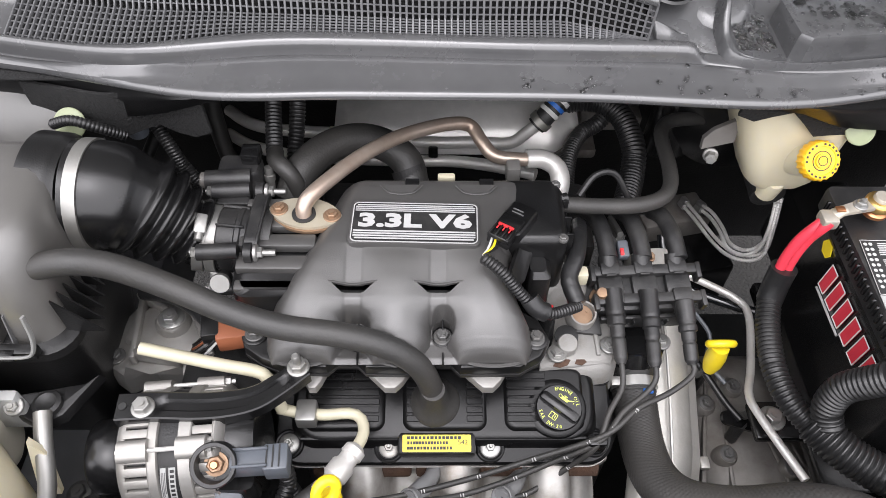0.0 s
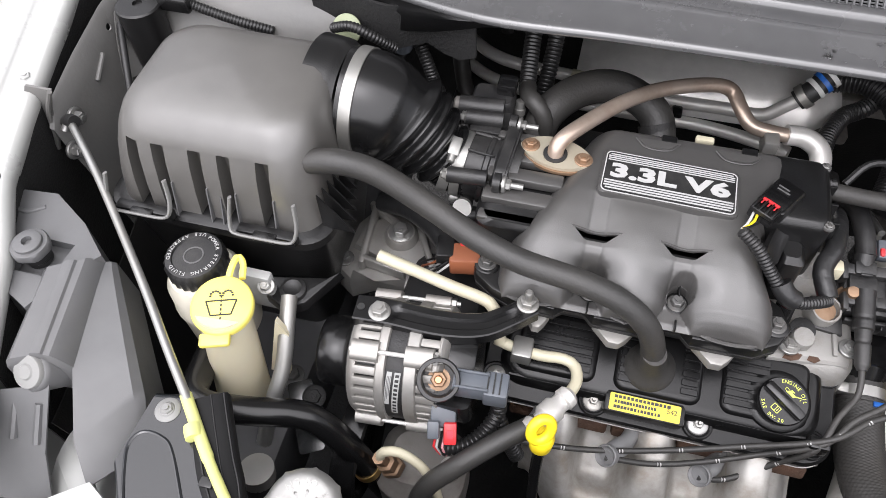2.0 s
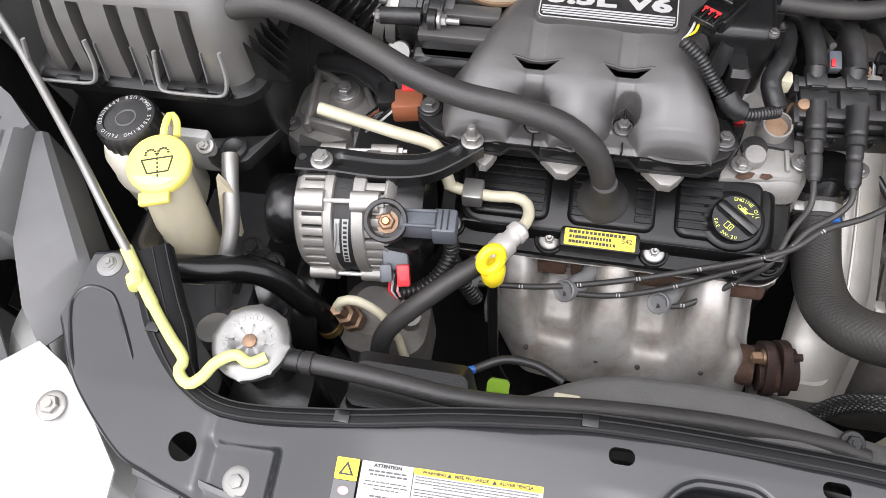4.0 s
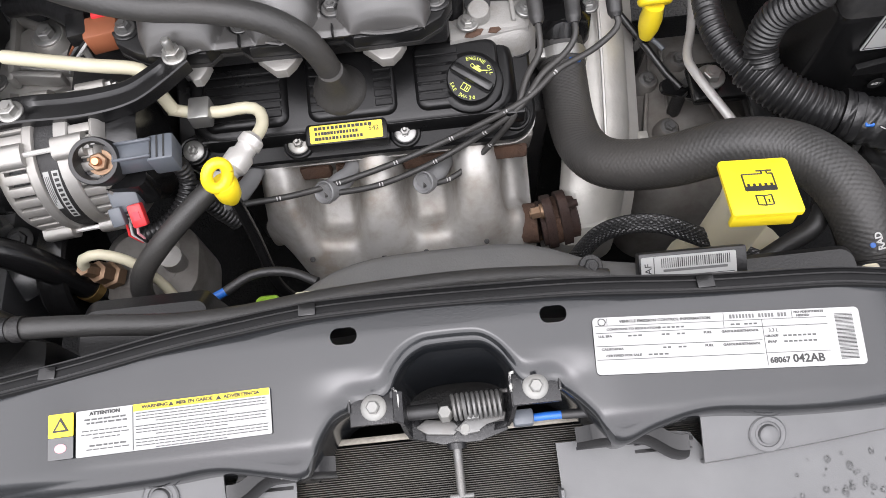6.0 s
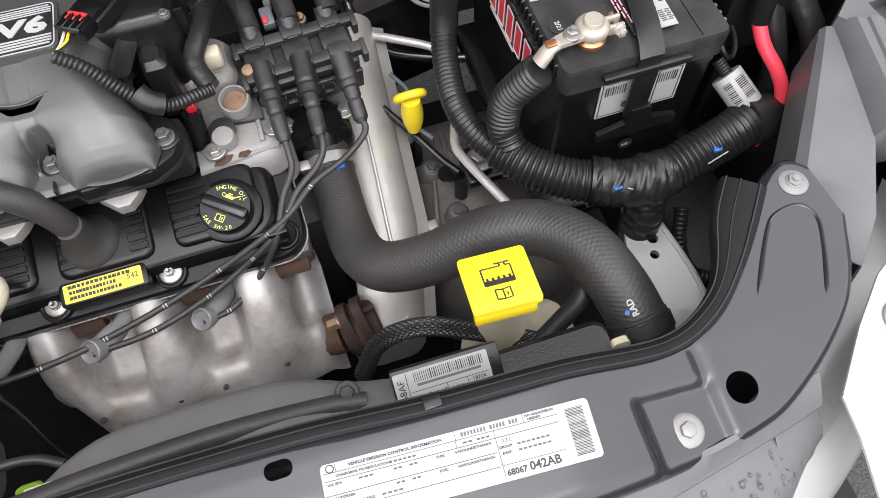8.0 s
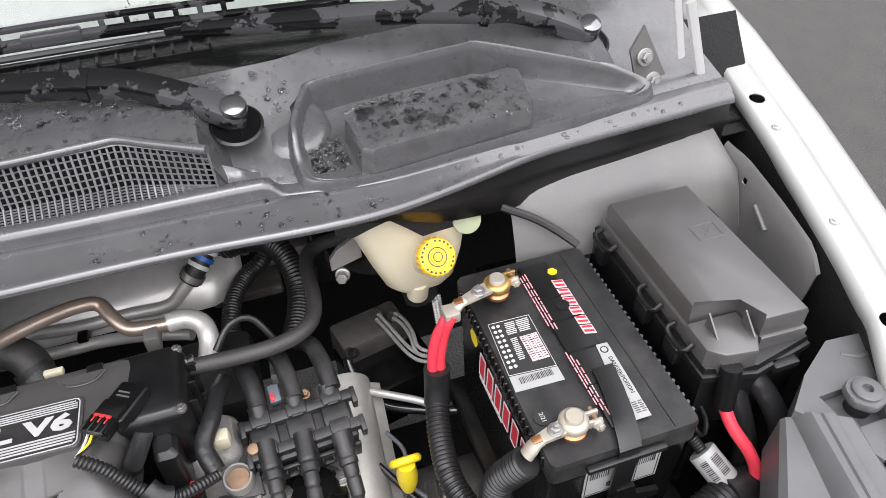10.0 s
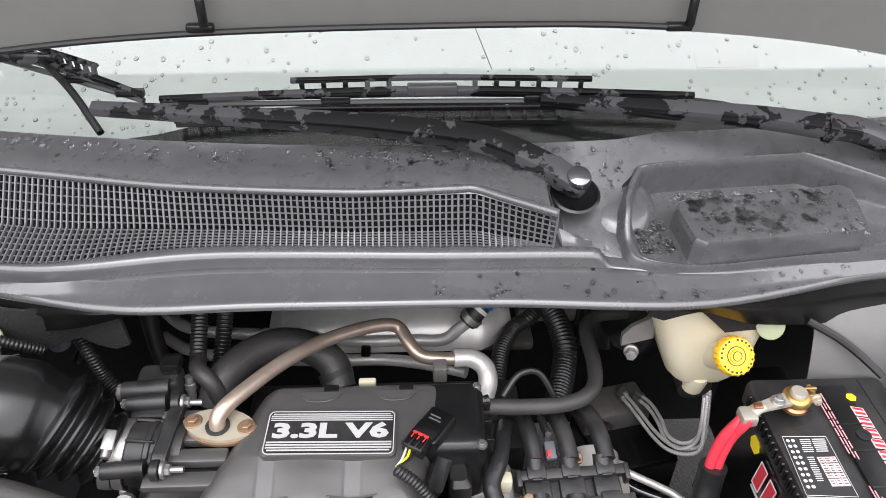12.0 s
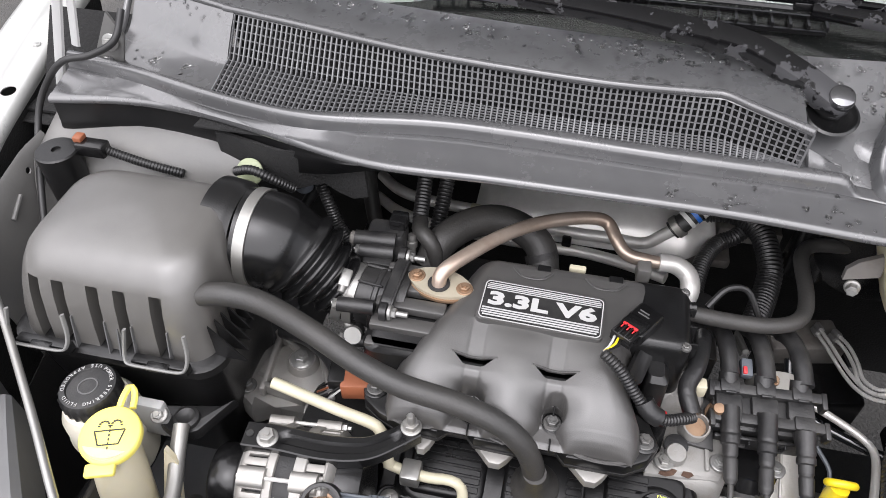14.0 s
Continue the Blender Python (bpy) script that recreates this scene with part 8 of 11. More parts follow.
loom("apron_loom", [(-0.687, 0.546, 0.922), (-0.670, 0.547, 0.915), (-0.626, 0.546, 0.905), (-0.583, 0.549, 0.895)], 0.006, "thin black loom over the side panel", 0.004, 0.001)
bk = thing("lower_tray_bracket", "black plastic bracket with a rubber bush", "bracket", (-0.47, 0.27, 0.75))
part("plate", prism(B(), [(-0.52, 0.285), (-0.44, 0.292), (-0.43, 0.31), (-0.455, 0.262), (-0.475, 0.25), (-0.5, 0.262)][::-1], 0.775, 0.79, bevel=0.004), BLACK, bk)
part("bush", lathe(B(), [(0.014, 0), (0.014, 0.008), (0.010, 0.010), (0.006, 0.007), (0, 0.007)], Matrix.Translation((-0.472, 0.272, 0.788)), 24), RUBBER, bk)

# ---- battery side ----
bat = thing("battery", "black car battery with worn red and white labels", "battery", (0.451, 0.39, 0.645))
part("case", rbox(B(), [(0.451, 0.392, 0.150, 0.255, 0.008, 0.645), (0.451, 0.392, 0.154, 0.262, 0.008, 0.80), (0.451, 0.392, 0.156, 0.264, 0.008, 0.803), (0.451, 0.392, 0.156, 0.264, 0.008, 0.813)], n=3), SATIN, bat)
lid = part("lid", rbox(B(), [(0.451, 0.392, 0.160, 0.270, 0.008, 0.8135), (0.451, 0.392, 0.161, 0.271, 0.008, 0.838), (0.451, 0.392, 0.158, 0.268, 0.007, 0.842)], n=3), COIL, bat)
part("seam", box(B(), (0.504, 0.392, 0.8425), (0.0016, 0.262, 0.001), 0), INK, lid)
part("raised_strip", box(B(), (0.4625, 0.395, 0.8435), (0.038, 0.235, 0.005), 0.0015), BLACK, lid)
for y in (0.33, 0.375, 0.42, 0.455):
    part("strip_joint", box(B(), (0.4625, y, 0.8462), (0.037, 0.002, 0.0012), 0), SATIN, lid)
part("vent_plug", lathe(B(), [(0.008, 0), (0.008, 0.0015), (0.004, 0.0015), (0.004, 0.001), (0, 0.001)], Matrix.Translation((0.468, 0.44, 0.846)), 20), BLACK, lid)
for k in range(26):
    for x in (0.3710, 0.5315):
        # right-hand ribs painted grey as if catching light, left-hand ones black
        part("rib", box(B(), (x, 0.275 + 0.0092 * k, 0.831), (0.007, 0.0042, 0.016), 0.001, None, 1), GREYPL if x > 0.5 else SATIN, lid)
Z = 0.8426
lb = part("info_label", prism(B(), [(0.380, 0.443), (0.374, 0.37), (0.427, 0.366), (0.427, 0.441)], Z, Z + 0.0006), INK, bat, "black label with white symbols")
LB = [(0.3795, 0.4435), (0.3745, 0.3705), (0.4265, 0.3665), (0.4275, 0.4420)]
bm = B()
for a, b in zip(LB, LB[1:] + LB[:1]):
    tube(bm, [(*a, Z + 0.0007), (*b, Z + 0.0007)], 0.00035, 4, 0.03)
part("label_border", bm, LABEL_WHITE, lb)
bm = B()
for j in range(2):
    for k in range(9):
        lathe(bm, [(0.0021, 0), (0.0021, 0.0003), (0, 0.0003)], Matrix.Translation((0.3835 - 0.0004 * k + 0.0056 * j, 0.4375 - 0.0072 * k, Z + 0.0007)), 10)
tagged(part("symbol_print", bm, LABEL_WHITE, lb), kind="stuff")
bm = B()
rng_bat = random.Random(5)
for k in range(7):
    for x0, x1 in ((0.3965, 0.4085), (0.4100, 0.4250)):
        bars(bm, Matrix.Translation((0, 0, Z + 0.0008)), [((x0 + x1) / 2 - 0.0004 * k, 0.4385 - 0.0026 * k, (x1 - x0) * rng_bat.uniform(0.8, 1), 0.0012)], 0.0002)
for k in range(12):
    bars(bm, Matrix.Translation((0, 0, Z + 0.0008)), [(0.3985 - 0.0002 * k, 0.4155 - 0.0026 * k, 0.0085 * rng_bat.uniform(0.75, 1), 0.0011)], 0.0002)
tagged(part("small_print", bm, LABEL_WHITE, lb), kind="stuff")
bm = B()
for j in range(3):
    for k, h in enumerate((0.007, 0.011, 0.006, 0.009)):
        y = 0.4155 - (0.0, 0.0080, 0.0200, 0.0270)[k] - h / 2
        bars(bm, Matrix.Translation((0, 0, Z + 0.0008)), [(0.4085 + 0.0068 * j, y, 0.0062, h)], 0.0002)
tagged(part("label_panel", bm, PINKPALE, lb), kind="stuff")
bm = B()
for j in range(3):
    for k in range(11):
        bars(bm, Matrix.Translation((0, 0, Z + 0.0011)), [(0.4085 + 0.0068 * j, 0.4135 - 0.0031 * k, 0.0042 * rng_bat.uniform(0.5, 1), 0.0009)], 0.0002)
tagged(part("panel_print", bm, INK, lb), kind="stuff")
bm = B()
prism(bm, [(0.374, 0.369), (0.373, 0.349), (0.427, 0.347), (0.427, 0.365)], Z, Z + 0.0007)
bc = part("barcode_label", bm, PAPER, bat, "pinkish white barcode label")
bm = B()
for k in range(22):
    bars(bm, Matrix.Translation((0.383 + 0.0017 * k, 0.3605, Z + 0.0009)), [(0, 0, random.choice((0.0005, 0.0009)), 0.008)], 0.0002)
part("label_bars", bm, INK, bc)
bm = B()
prism(bm, [(0.476, 0.375), (0.489, 0.374), (0.486, 0.277), (0.463, 0.277), (0.47, 0.33)], 0.8462, 0.8468)
dl = part("danger_label", bm, PAPER, bat, "white danger label")
part("label_text", writing("DANGER/POISON", 0.0062, Matrix.Translation((0.4822, 0.331, 0.847)) @ Matrix.Rotation(radians(-90), 4, "Z"), 0.0002), INK, dl)
bm = B()
bars(bm, Matrix.Translation((0, 0, 0.847)), [(0.4835 - 0.0012 * (k % 2), 0.296 - 0.0024 * k, 0.0042, 0.0011) for k in range(6)] + [(0.4765, 0.296 - 0.0024 * k, 0.0050, 0.0011) for k in range(6)])
for x, y in ((0.4760, 0.3395), (0.4745, 0.3265), (0.4730, 0.3130), (0.4715, 0.3010)):
    tube(bm, [(x + 0.0038 * math.cos(a), y + 0.0038 * math.sin(a), 0.847) for a in [math.pi / 2 * k for k in range(5)]], 0.0005, 4, 0.01)
    bars(bm, Matrix.Translation((0, 0, 0.847)), [(x, y, 0.0018, 0.0022)])
part("label_print", bm, INK_GREY, dl)
part("warning_ring", tube(B(), [(0.4815 + 0.004 * math.cos(a), 0.366 + 0.004 * math.sin(a), 0.847) for a in [2 * math.pi * k / 12 for k in range(13)]], 0.0006, 5, 0.002), INK, dl)
# worn red letters, drawn as plain strokes
bm = B()
for k in range(6):
    y = 0.480 - 0.0148 * k
    prism(bm, [(0.4725, y), (0.4725, y - 0.0128), (0.4855, y - 0.0158), (0.4855, y - 0.003)], 0.846, 0.8466)
part("logo_strokes", bm, PINKPALE, bat, "pale outline of the slanted strokes")
bm = B()
for k in range(6):
    y = 0.480 - 0.0148 * k
    for a, b in ((0.0016, 0.0046), (0.0076, 0.0108)):
        prism(bm, [(0.4738, y - a), (0.4738, y - b), (0.4843, y - b - 0.0026), (0.4843, y - a - 0.0026)], 0.8467, 0.8470)
part("logo_core", bm, LABEL_RED, bat, "red slanted strokes")
part("logo_spot", lathe(B(), [(0.006, 0), (0.006, 0.0006), (0, 0.0006)], Matrix.Translation((0.48, 0.493, 0.8462)), 6), YELLOW, bat, "small yellow emblem")
bm = B()
for x, y0, y1 in ((0.4405, 0.492, 0.41), (0.444, 0.494, 0.405), (0.4475, 0.494, 0.402), (0.4415, 0.372, 0.30), (0.4445, 0.366, 0.292), (0.448, 0.36, 0.286)):
    n = 7
    for k in range(n):
        y = y0 + (y1 - y0) * k / n
        bars(bm, Matrix.Translation((x, y, 0.8464)), [(0, 0, 0.0013, abs(y1 - y0) / n * rng_bat.uniform(0.7, 0.98))], 0.0003)
tagged(part("fine_print", bm, PINK, bat, "worn pink fine print"), kind="stuff")
d = part("date_dot", lathe(B(), [(0.009, 0), (0.009, 0.0008), (0, 0.0008)], Matrix.Translation((0.386, 0.312, Z)), 24), INK, bat)
part("date_text", writing("2/21", 0.0065, Matrix.Translation((0.386, 0.312, Z + 0.001)) @ Matrix.Rotation(radians(-90), 4, "Z"), 0.0002), LABEL_WHITE, d)
SD = Matrix.Translation((0.3733, 0.385, 0.775)) @ Matrix(((0, 0, -1, 0), (-1, 0, 0, 0), (0, 1, 0, 0), (0, 0, 0, 1)))
bm = B()
for k in range(6):
    prism(bm, [(-0.065 + 0.024 * k, -0.02), (-0.048 + 0.024 * k, -0.02), (-0.045 + 0.024 * k, 0.018), (-0.062 + 0.024 * k, 0.018)], 0.0, 0.0008, SD)
part("side_logo", bm, LABEL_RED, bat, "row of large red strokes")
bm = B()
for k in range(6):
    o = -0.065 + 0.024 * k
    for a, b in (((0.0, -0.021), (0.003, 0.019)), ((0.003, 0.019), (0.019, 0.019)), ((0.019, 0.019), (0.016, -0.021)), ((0.016, -0.021), (0.0, -0.021))):
        tube(bm, [SD @ Vector((o + a[0], a[1], 0.0008)), SD @ Vector((o + b[0], b[1], 0.0008))], 0.0008, 4, 0.02)
bars(bm, SD, [(-0.03, -0.028, 0.07, 0.002)], 0.001)
part("side_logo_shine", bm, LABEL_WHITE, bat, "white strokes within the red ones")
part("side_emblem", lathe(B(), [(0.012, 0), (0.012, 0.0008), (0, 0.0008)], SD @ Matrix.Translation((-0.085, 0.02, 0)), 6), YELLOW, bat, "yellow six-sided emblem")
FR = Matrix.Translation((0.451, 0.2605, 0.787)) @ Matrix.Rotation(radians(90), 4, "X")
for x, w in ((-0.022, 0.036), (0.03, 0.028)):
    l = part("front_label", prism(B(), rrect(x, 0, w, 0.05, 0.001), 0, 0.0012, FR), PAPER, bat, "white label with a barcode")
    bm = B()
    for k in range(9):
        bars(bm, FR @ Matrix.Translation((0, 0, 0.0014)), [(x - 0.012 + 0.0024 * k, 0.012, random.choice((0.0007, 0.0013)), 0.012)], 0.0002)
    ring = [FR @ Vector((px, py, 0.0012)) for px, py in rrect(x, 0, w - 0.005, 0.045, 0.001, 1)]
    tube(bm, ring + ring[:1], 0.0006, 4, 0.006)
    part("label_bars", bm, INK, l)
part("label_number", writing("8", 0.012, FR @ Matrix.Translation((-0.012, -0.012, 0.0014)), 0.0002), INK, bat)
dot = part("date_dot", lathe(B(), [(0.008, 0), (0.008, 0.0008), (0, 0.0008)], FR @ Matrix.Translation((0.005, -0.085, 0)), 24), INK, bat)
part("date_text", writing("2/21", 0.0055, FR @ Matrix.Translation((0.005, -0.085, 0.001)), 0.0002), LABEL_WHITE, dot)

hold = thing("battery_strap", "black plastic hold-down strap with a clip bar", "strap", (0.45, 0.28, 0.84))
rows = []
for x, y, z in ((0.468, 0.345, 0.8480), (0.464, 0.315, 0.8485), (0.458, 0.285, 0.8490), (0.452, 0.262, 0.8480), (0.450, 0.2535, 0.842), (0.449, 0.2525, 0.825), (0.4485, 0.253, 0.80), (0.448, 0.2535, 0.765)):
    rows.append([(x - 0.0115, y, z), (x, y - 0.0005, z + 0.0012), (x + 0.0115, y, z)])
part("band", sheet(B(), [r[::-1] for r in rows], 0.002), BLACK, hold)
part("clip_bar", box(B(), (0.448, 0.2515, 0.829), (0.085, 0.008, 0.007), 0.002), BLACK, hold)
part("foot", prism(B(), [(-0.042, -0.006), (0.042, -0.006), (0.042, 0.004), (0.014, 0.012), (0.01, 0.03), (-0.01, 0.03), (-0.014, 0.012), (-0.042, 0.004)], -0.003, 0.003, Matrix.Translation((0.455, 0.2525, 0.742)) @ Matrix.Rotation(radians(90), 4, "X")), BLACK, hold)


def terminal(post, lug, mat_, label):
    """Clamp round a battery post with its lug arm and nut."""
    t = thing("battery_terminal", label, "battery terminal", post, "battery terminals")
    p, l = Vector(post), Vector(lug)
    part("post", lathe(B(), [(0.0105, -0.014), (0.0092, 0.009), (0.0082, 0.0102), (0, 0.0102)], Matrix.Translation(p), 24), LEAD, t)
    part("base", lathe(B(), [(0.0145, -0.015), (0.0145, -0.011), (0.0115, -0.0085)], Matrix.Translation(p), 28), COPPER, t)
    part("ring", lathe(B(), [(0.0094, -0.005), (0.0148, -0.005), (0.0154, -0.003), (0.0154, 0.0015), (0.0142, 0.0035), (0.0125, 0.0050), (0.0094, 0.0056)], Matrix.Translation(p), 28), mat_, t)
    d = Vector((0.019, -0.003, 0)) if post[1] < 0.35 else Vector((0.018, 0.004, 0))
    for o in (-0.0052, 0.0052):
        part("ear", box(B(), p + d + Vector((0, o, -0.0005)), (0.015, 0.0042, 0.011), 0.0015), mat_, t)
    part("ear_bolt", bolt(B(), p + d + Vector((0.002, -0.0075, 0)), (0.1, -1, 0), 0.005, 0.006, 1.2), LEAD, t)
    part("ear_screw", tube(B(), [p + d + Vector((0.002, -0.007, 0)), p + d + Vector((0.002, 0.012, 0))], 0.0028, 10), RUSTBOLT, t)
    dv = (l - p)
    ang = math.atan2(dv.y, dv.x)
    mm = Matrix.Translation(p + dv * 0.52 + Vector((0, 0, 0.001))) @ Matrix.Rotation(ang, 4, "Z")
    n = dv.length
    part("arm", prism(B(), [(-0.36 * n, -0.0085), (-0.10 * n, -0.0078), (0.26 * n, -0.0062), (0.42 * n, -0.0055), (0.42 * n, 0.0055), (0.26 * n, 0.0062), (-0.10 * n, 0.0078), (-0.36 * n, 0.0085)], -0.0022, 0.0022, mm, 0.0010), LEAD, t)
    part("nut", bolt(B(), p + dv * 0.50 + Vector((0, 0, 0.0034)), (0, 0, 1), 0.0056, 0.006, 1.45), STEEL, t)
    part("nut_stud", lathe(B(), [(0.0028, 0), (0.0028, 0.009), (0, 0.0095)], Matrix.Translation(p + dv * 0.50 + Vector((0, 0, 0.0034))), 10), STEEL, t)
    part("lug", tube(B(), [p + dv * 0.86 + Vector((0, 0, 0.001)), l, l + (dv * 0.25) + Vector((0, 0, -0.012))], lambda s, f: 0.0068 + 0.0012 * ease(0.2, 0.6, f), 14, 0.003, 0.7), LEAD, t)
    part("lug_rust", box(B(), l + Vector((0, 0, 0.0055)), (0.010, 0.008, 0.002), 0.0008), COPPER, t)


terminal((0.408, 0.291, 0.855), (0.366, 0.283, 0.852), LEAD, "corroded lead clamp on the battery post")
terminal((0.403, 0.477, 0.868), (0.352, 0.462, 0.868), BRASS, "brass clamp on the battery post")

t = thing("positive_cable", "two thick red battery cables in black tape", "battery cable", (0.325, 0.46, 0.8))
for dx in (0.0, 0.009):
    part("cable", tube(B(), [(0.344 - dx * 0.3, 0.461 - dx, 0.864), (0.334 + dx * 0.2, 0.456 - dx * 0.6, 0.855), (0.322 + dx, 0.455, 0.83), (0.316 + dx, 0.452, 0.80), (0.315 + dx, 0.448, 0.77)], 0.0062, 14), RED_CABLE, t)
part("lug_collar", box(B(), (0.341, 0.457, 0.862), (0.018, 0.02, 0.014), 0.003), LEAD, t)
part("tape_wrap", tube(B(), [(0.320, 0.450, 0.785), (0.318, 0.445, 0.76), (0.314, 0.435, 0.74)], 0.0155, 16), TAPE, t)
loom("positive_loom", [(0.314, 0.437, 0.742), (0.305, 0.40, 0.732), (0.299, 0.35, 0.728), (0.306, 0.31, 0.724), (0.325, 0.275, 0.722)], 0.0145, "thick black loom hanging beside the battery", 0.0055, 0.002)
loom("negative_loom", [(0.356, 0.279, 0.832), (0.345, 0.285, 0.812), (0.333, 0.292, 0.785), (0.328, 0.287, 0.755), (0.332, 0.272, 0.735)], 0.0165, "thick black loom from the negative post", 0.0055, 0.002)
trunk = thing("main_loom", "thick taped black main loom curving round the battery", "cable loom", (0.43, 0.21, 0.71))
part("loom_section", corrugated(B(), [(0.322, 0.282, 0.726), (0.345, 0.252, 0.724), (0.375, 0.228, 0.722), (0.402, 0.216, 0.72)], 0.0215, 0.0058, 0.0022, 24), LOOM, trunk)


def wrinkle(s, a):
    return 0.0007 * math.sin(s * 620 + 2.2 * math.sin(2 * a + 1)) + 0.0006 * math.sin(5 * a + s * 260) + 0.0004 * math.sin(9 * a - s * 900) + 0.0035 * math.exp(-((s - 0.056) / 0.016) ** 2)


part("taped_section", woven(B(), [(0.398, 0.218, 0.72), (0.425, 0.207, 0.718), (0.45, 0.203, 0.718), (0.475, 0.204, 0.72)], 0.0232, wrinkle, 56, 0.0014), TAPE, trunk)
for s0, x, y in ((0, 0.409, 0.2135), (1, 0.466, 0.2035)):
    part("tape_end", lathe(B(), [(0.0232, -0.0045), (0.0246, -0.004), (0.0249, 0.003), (0.0240, 0.0045)], frame_of((x, y, 0.7195), (1, -0.42 + 0.45 * s0, 0.03)), 32), TAPE, trunk)
part("cable_tie", lathe(B(), [(0.0238, -0.002), (0.0252, -0.002), (0.0252, 0.002), (0.0238, 0.002)], frame_of((0.398, 0.2185, 0.72), (1, -0.45, 0)), 32), BLACK, trunk)
part("tie_head", box(B(), (0.394, 0.2055, 0.7005), (0.010, 0.007, 0.006), 0.001), GREYPL, trunk)
for p, q in (((0.4205, 0.1905, 0.7365), (0.4255, 0.1885, 0.7345)), ((0.4405, 0.184, 0.733), (0.4385, 0.1835, 0.7275)), ((0.4600, 0.1835, 0.7330), (0.4625, 0.1815, 0.7270)), ((0.5010, 0.1870, 0.7440), (0.5220, 0.1905, 0.7500))):
    part("tape_scrap", tube(B(), [p, q], 0.0006, 5, 0.02), BADGE, trunk, "pale frayed tape edge")
part("loom_section", corrugated(B(), [(0.472, 0.204, 0.722), (0.505, 0.208, 0.732), (0.535, 0.212, 0.742), (0.56, 0.219, 0.745)], 0.0225, 0.0058, 0.0022, 24), LOOM, trunk)
part("end_cuff", tube(B(), [(0.556, 0.218, 0.745), (0.58, 0.222, 0.74), (0.60, 0.23, 0.72), (0.605, 0.24, 0.68)], 0.024, 20), RUBBER, trunk)
part("down_branch", woven(B(), [(0.452, 0.203, 0.71), (0.45, 0.19, 0.68), (0.442, 0.18, 0.63), (0.435, 0.18, 0.58)], 0.020, lambda s, a: 0.0009 * math.sin(s * 500 + 2 * math.sin(a)) + 0.0006 * math.sin(4 * a + s * 200), 44, 0.002), TAPE, trunk)
for p in ((0.413, 0.196, 0.734), (0.513, 0.196, 0.751)):
    part("paint_spot", box(B(), p, (0.009, 0.007, 0.004), 0.0015), BLUE, trunk, "blue paint spot")

# fuse box
fb = thing("fuse_box", "black fuse box with a stepped lid and side clips", "fuse box", (0.615, 0.41, 0.75))
body = [(0.556, 0.535), (0.678, 0.535), (0.682, 0.30), (0.61, 0.285), (0.556, 0.298)]
part("base", prism(B(), body[::-1], 0.77, 0.862, bevel=0.004), BLACK, fb)
part("base_lip", prism(B(), [(0.617 + (x - 0.617) * 1.05, 0.415 + (y - 0.415) * 1.03) for x, y in body][::-1], 0.845, 0.853, bevel=0.002), BLACK, fb)
top = [(0.562, 0.523), (0.668, 0.523), (0.671, 0.304), (0.620, 0.306), (0.617, 0.342), (0.562, 0.345)]
part("lid", prism(B(), top[::-1], 0.864, 0.905, bevel=0.005), FUSE, fb)
part("lid_skirt", prism(B(), [(0.617 + (x - 0.617) * 1.07, 0.414 + (y - 0.414) * 1.035) for x, y in top][::-1], 0.860, 0.878, bevel=0.002), FUSE, fb)
part("step", prism(B(), [(0.557, 0.343), (0.557, 0.305), (0.572, 0.292), (0.606, 0.287), (0.618, 0.305), (0.616, 0.341)], 0.855, 0.884, bevel=0.004), FUSE, fb)
for x, y in ((0.575, 0.334), (0.612, 0.325)):
    part("gusset", prism(B(), [(0, 0), (0.022, 0), (0, 0.018)], -0.001, 0.001, Matrix.Translation((x, y, 0.884)) @ Matrix.Rotation(radians(-90), 4, "Z") @ Matrix.Rotation(radians(90), 4, "X")), FUSE, fb)
bm = B()
ringp = [(0.625, 0.452), (0.655, 0.452), (0.655, 0.428), (0.625, 0.428), (0.625, 0.452)]
for a, b in zip(ringp, ringp[1:]):
    tube(bm, [(*a, 0.905), (*b, 0.905)], 0.0007, 6, 0.01)
for a, b in (((0.634, 0.433), (0.648, 0.447)), ((0.64, 0.446), (0.646, 0.434))):
    tube(bm, [(*a, 0.905), (*b, 0.905)], 0.0007, 6, 0.01)
part("lid_mark", bm, FUSE, fb, "raised fuse symbol")
for y in (0.50, 0.40, 0.34):
    part("side_clip", tube(B(), [(0.556, y + 0.016, 0.872), (0.547, y + 0.016, 0.866), (0.546, y, 0.863), (0.547, y - 0.016, 0.866), (0.556, y - 0.016, 0.872)], 0.003, 8, 0.004), BLACK, fb)
    part("clip_block", box(B(), (0.549, y, 0.85), (0.016, 0.024, 0.026), 0.003), SATIN, fb)
for y in (0.49, 0.39):
    part("hinge_lug", box(B(), (0.684, y, 0.872), (0.014, 0.026, 0.018), 0.003), BLACK, fb)
part("front_plate", box(B(), (0.645, 0.286, 0.848), (0.03, 0.012, 0.01), 0.002), BLACK, fb)
part("post_cover", tube(B(), [(0.578, 0.288, 0.87), (0.577, 0.283, 0.845), (0.575, 0.278, 0.82)], 0.011, 16), SATIN, fb)
part("drip_tray", box(B(), (0.62, 0.40, 0.70), (0.10, 0.2, 0.15), 0.01), SATIN, fb)
hose("fuse_cable", [(0.574, 0.277, 0.822), (0.578, 0.26, 0.803), (0.588, 0.24, 0.785), (0.594, 0.226, 0.762), (0.586, 0.216, 0.735), (0.572, 0.210, 0.715)], 0.0068, RED_CABLE, "single thick red cable below the fuse box", "battery cable")
hose("wiring_branch", [(0.62, 0.30, 0.83), (0.635, 0.27, 0.80), (0.64, 0.25, 0.77), (0.63, 0.235, 0.735), (0.61, 0.23, 0.71)], 0.0125, TAPE, "taped black wiring below the fuse box", "wiring", 14)
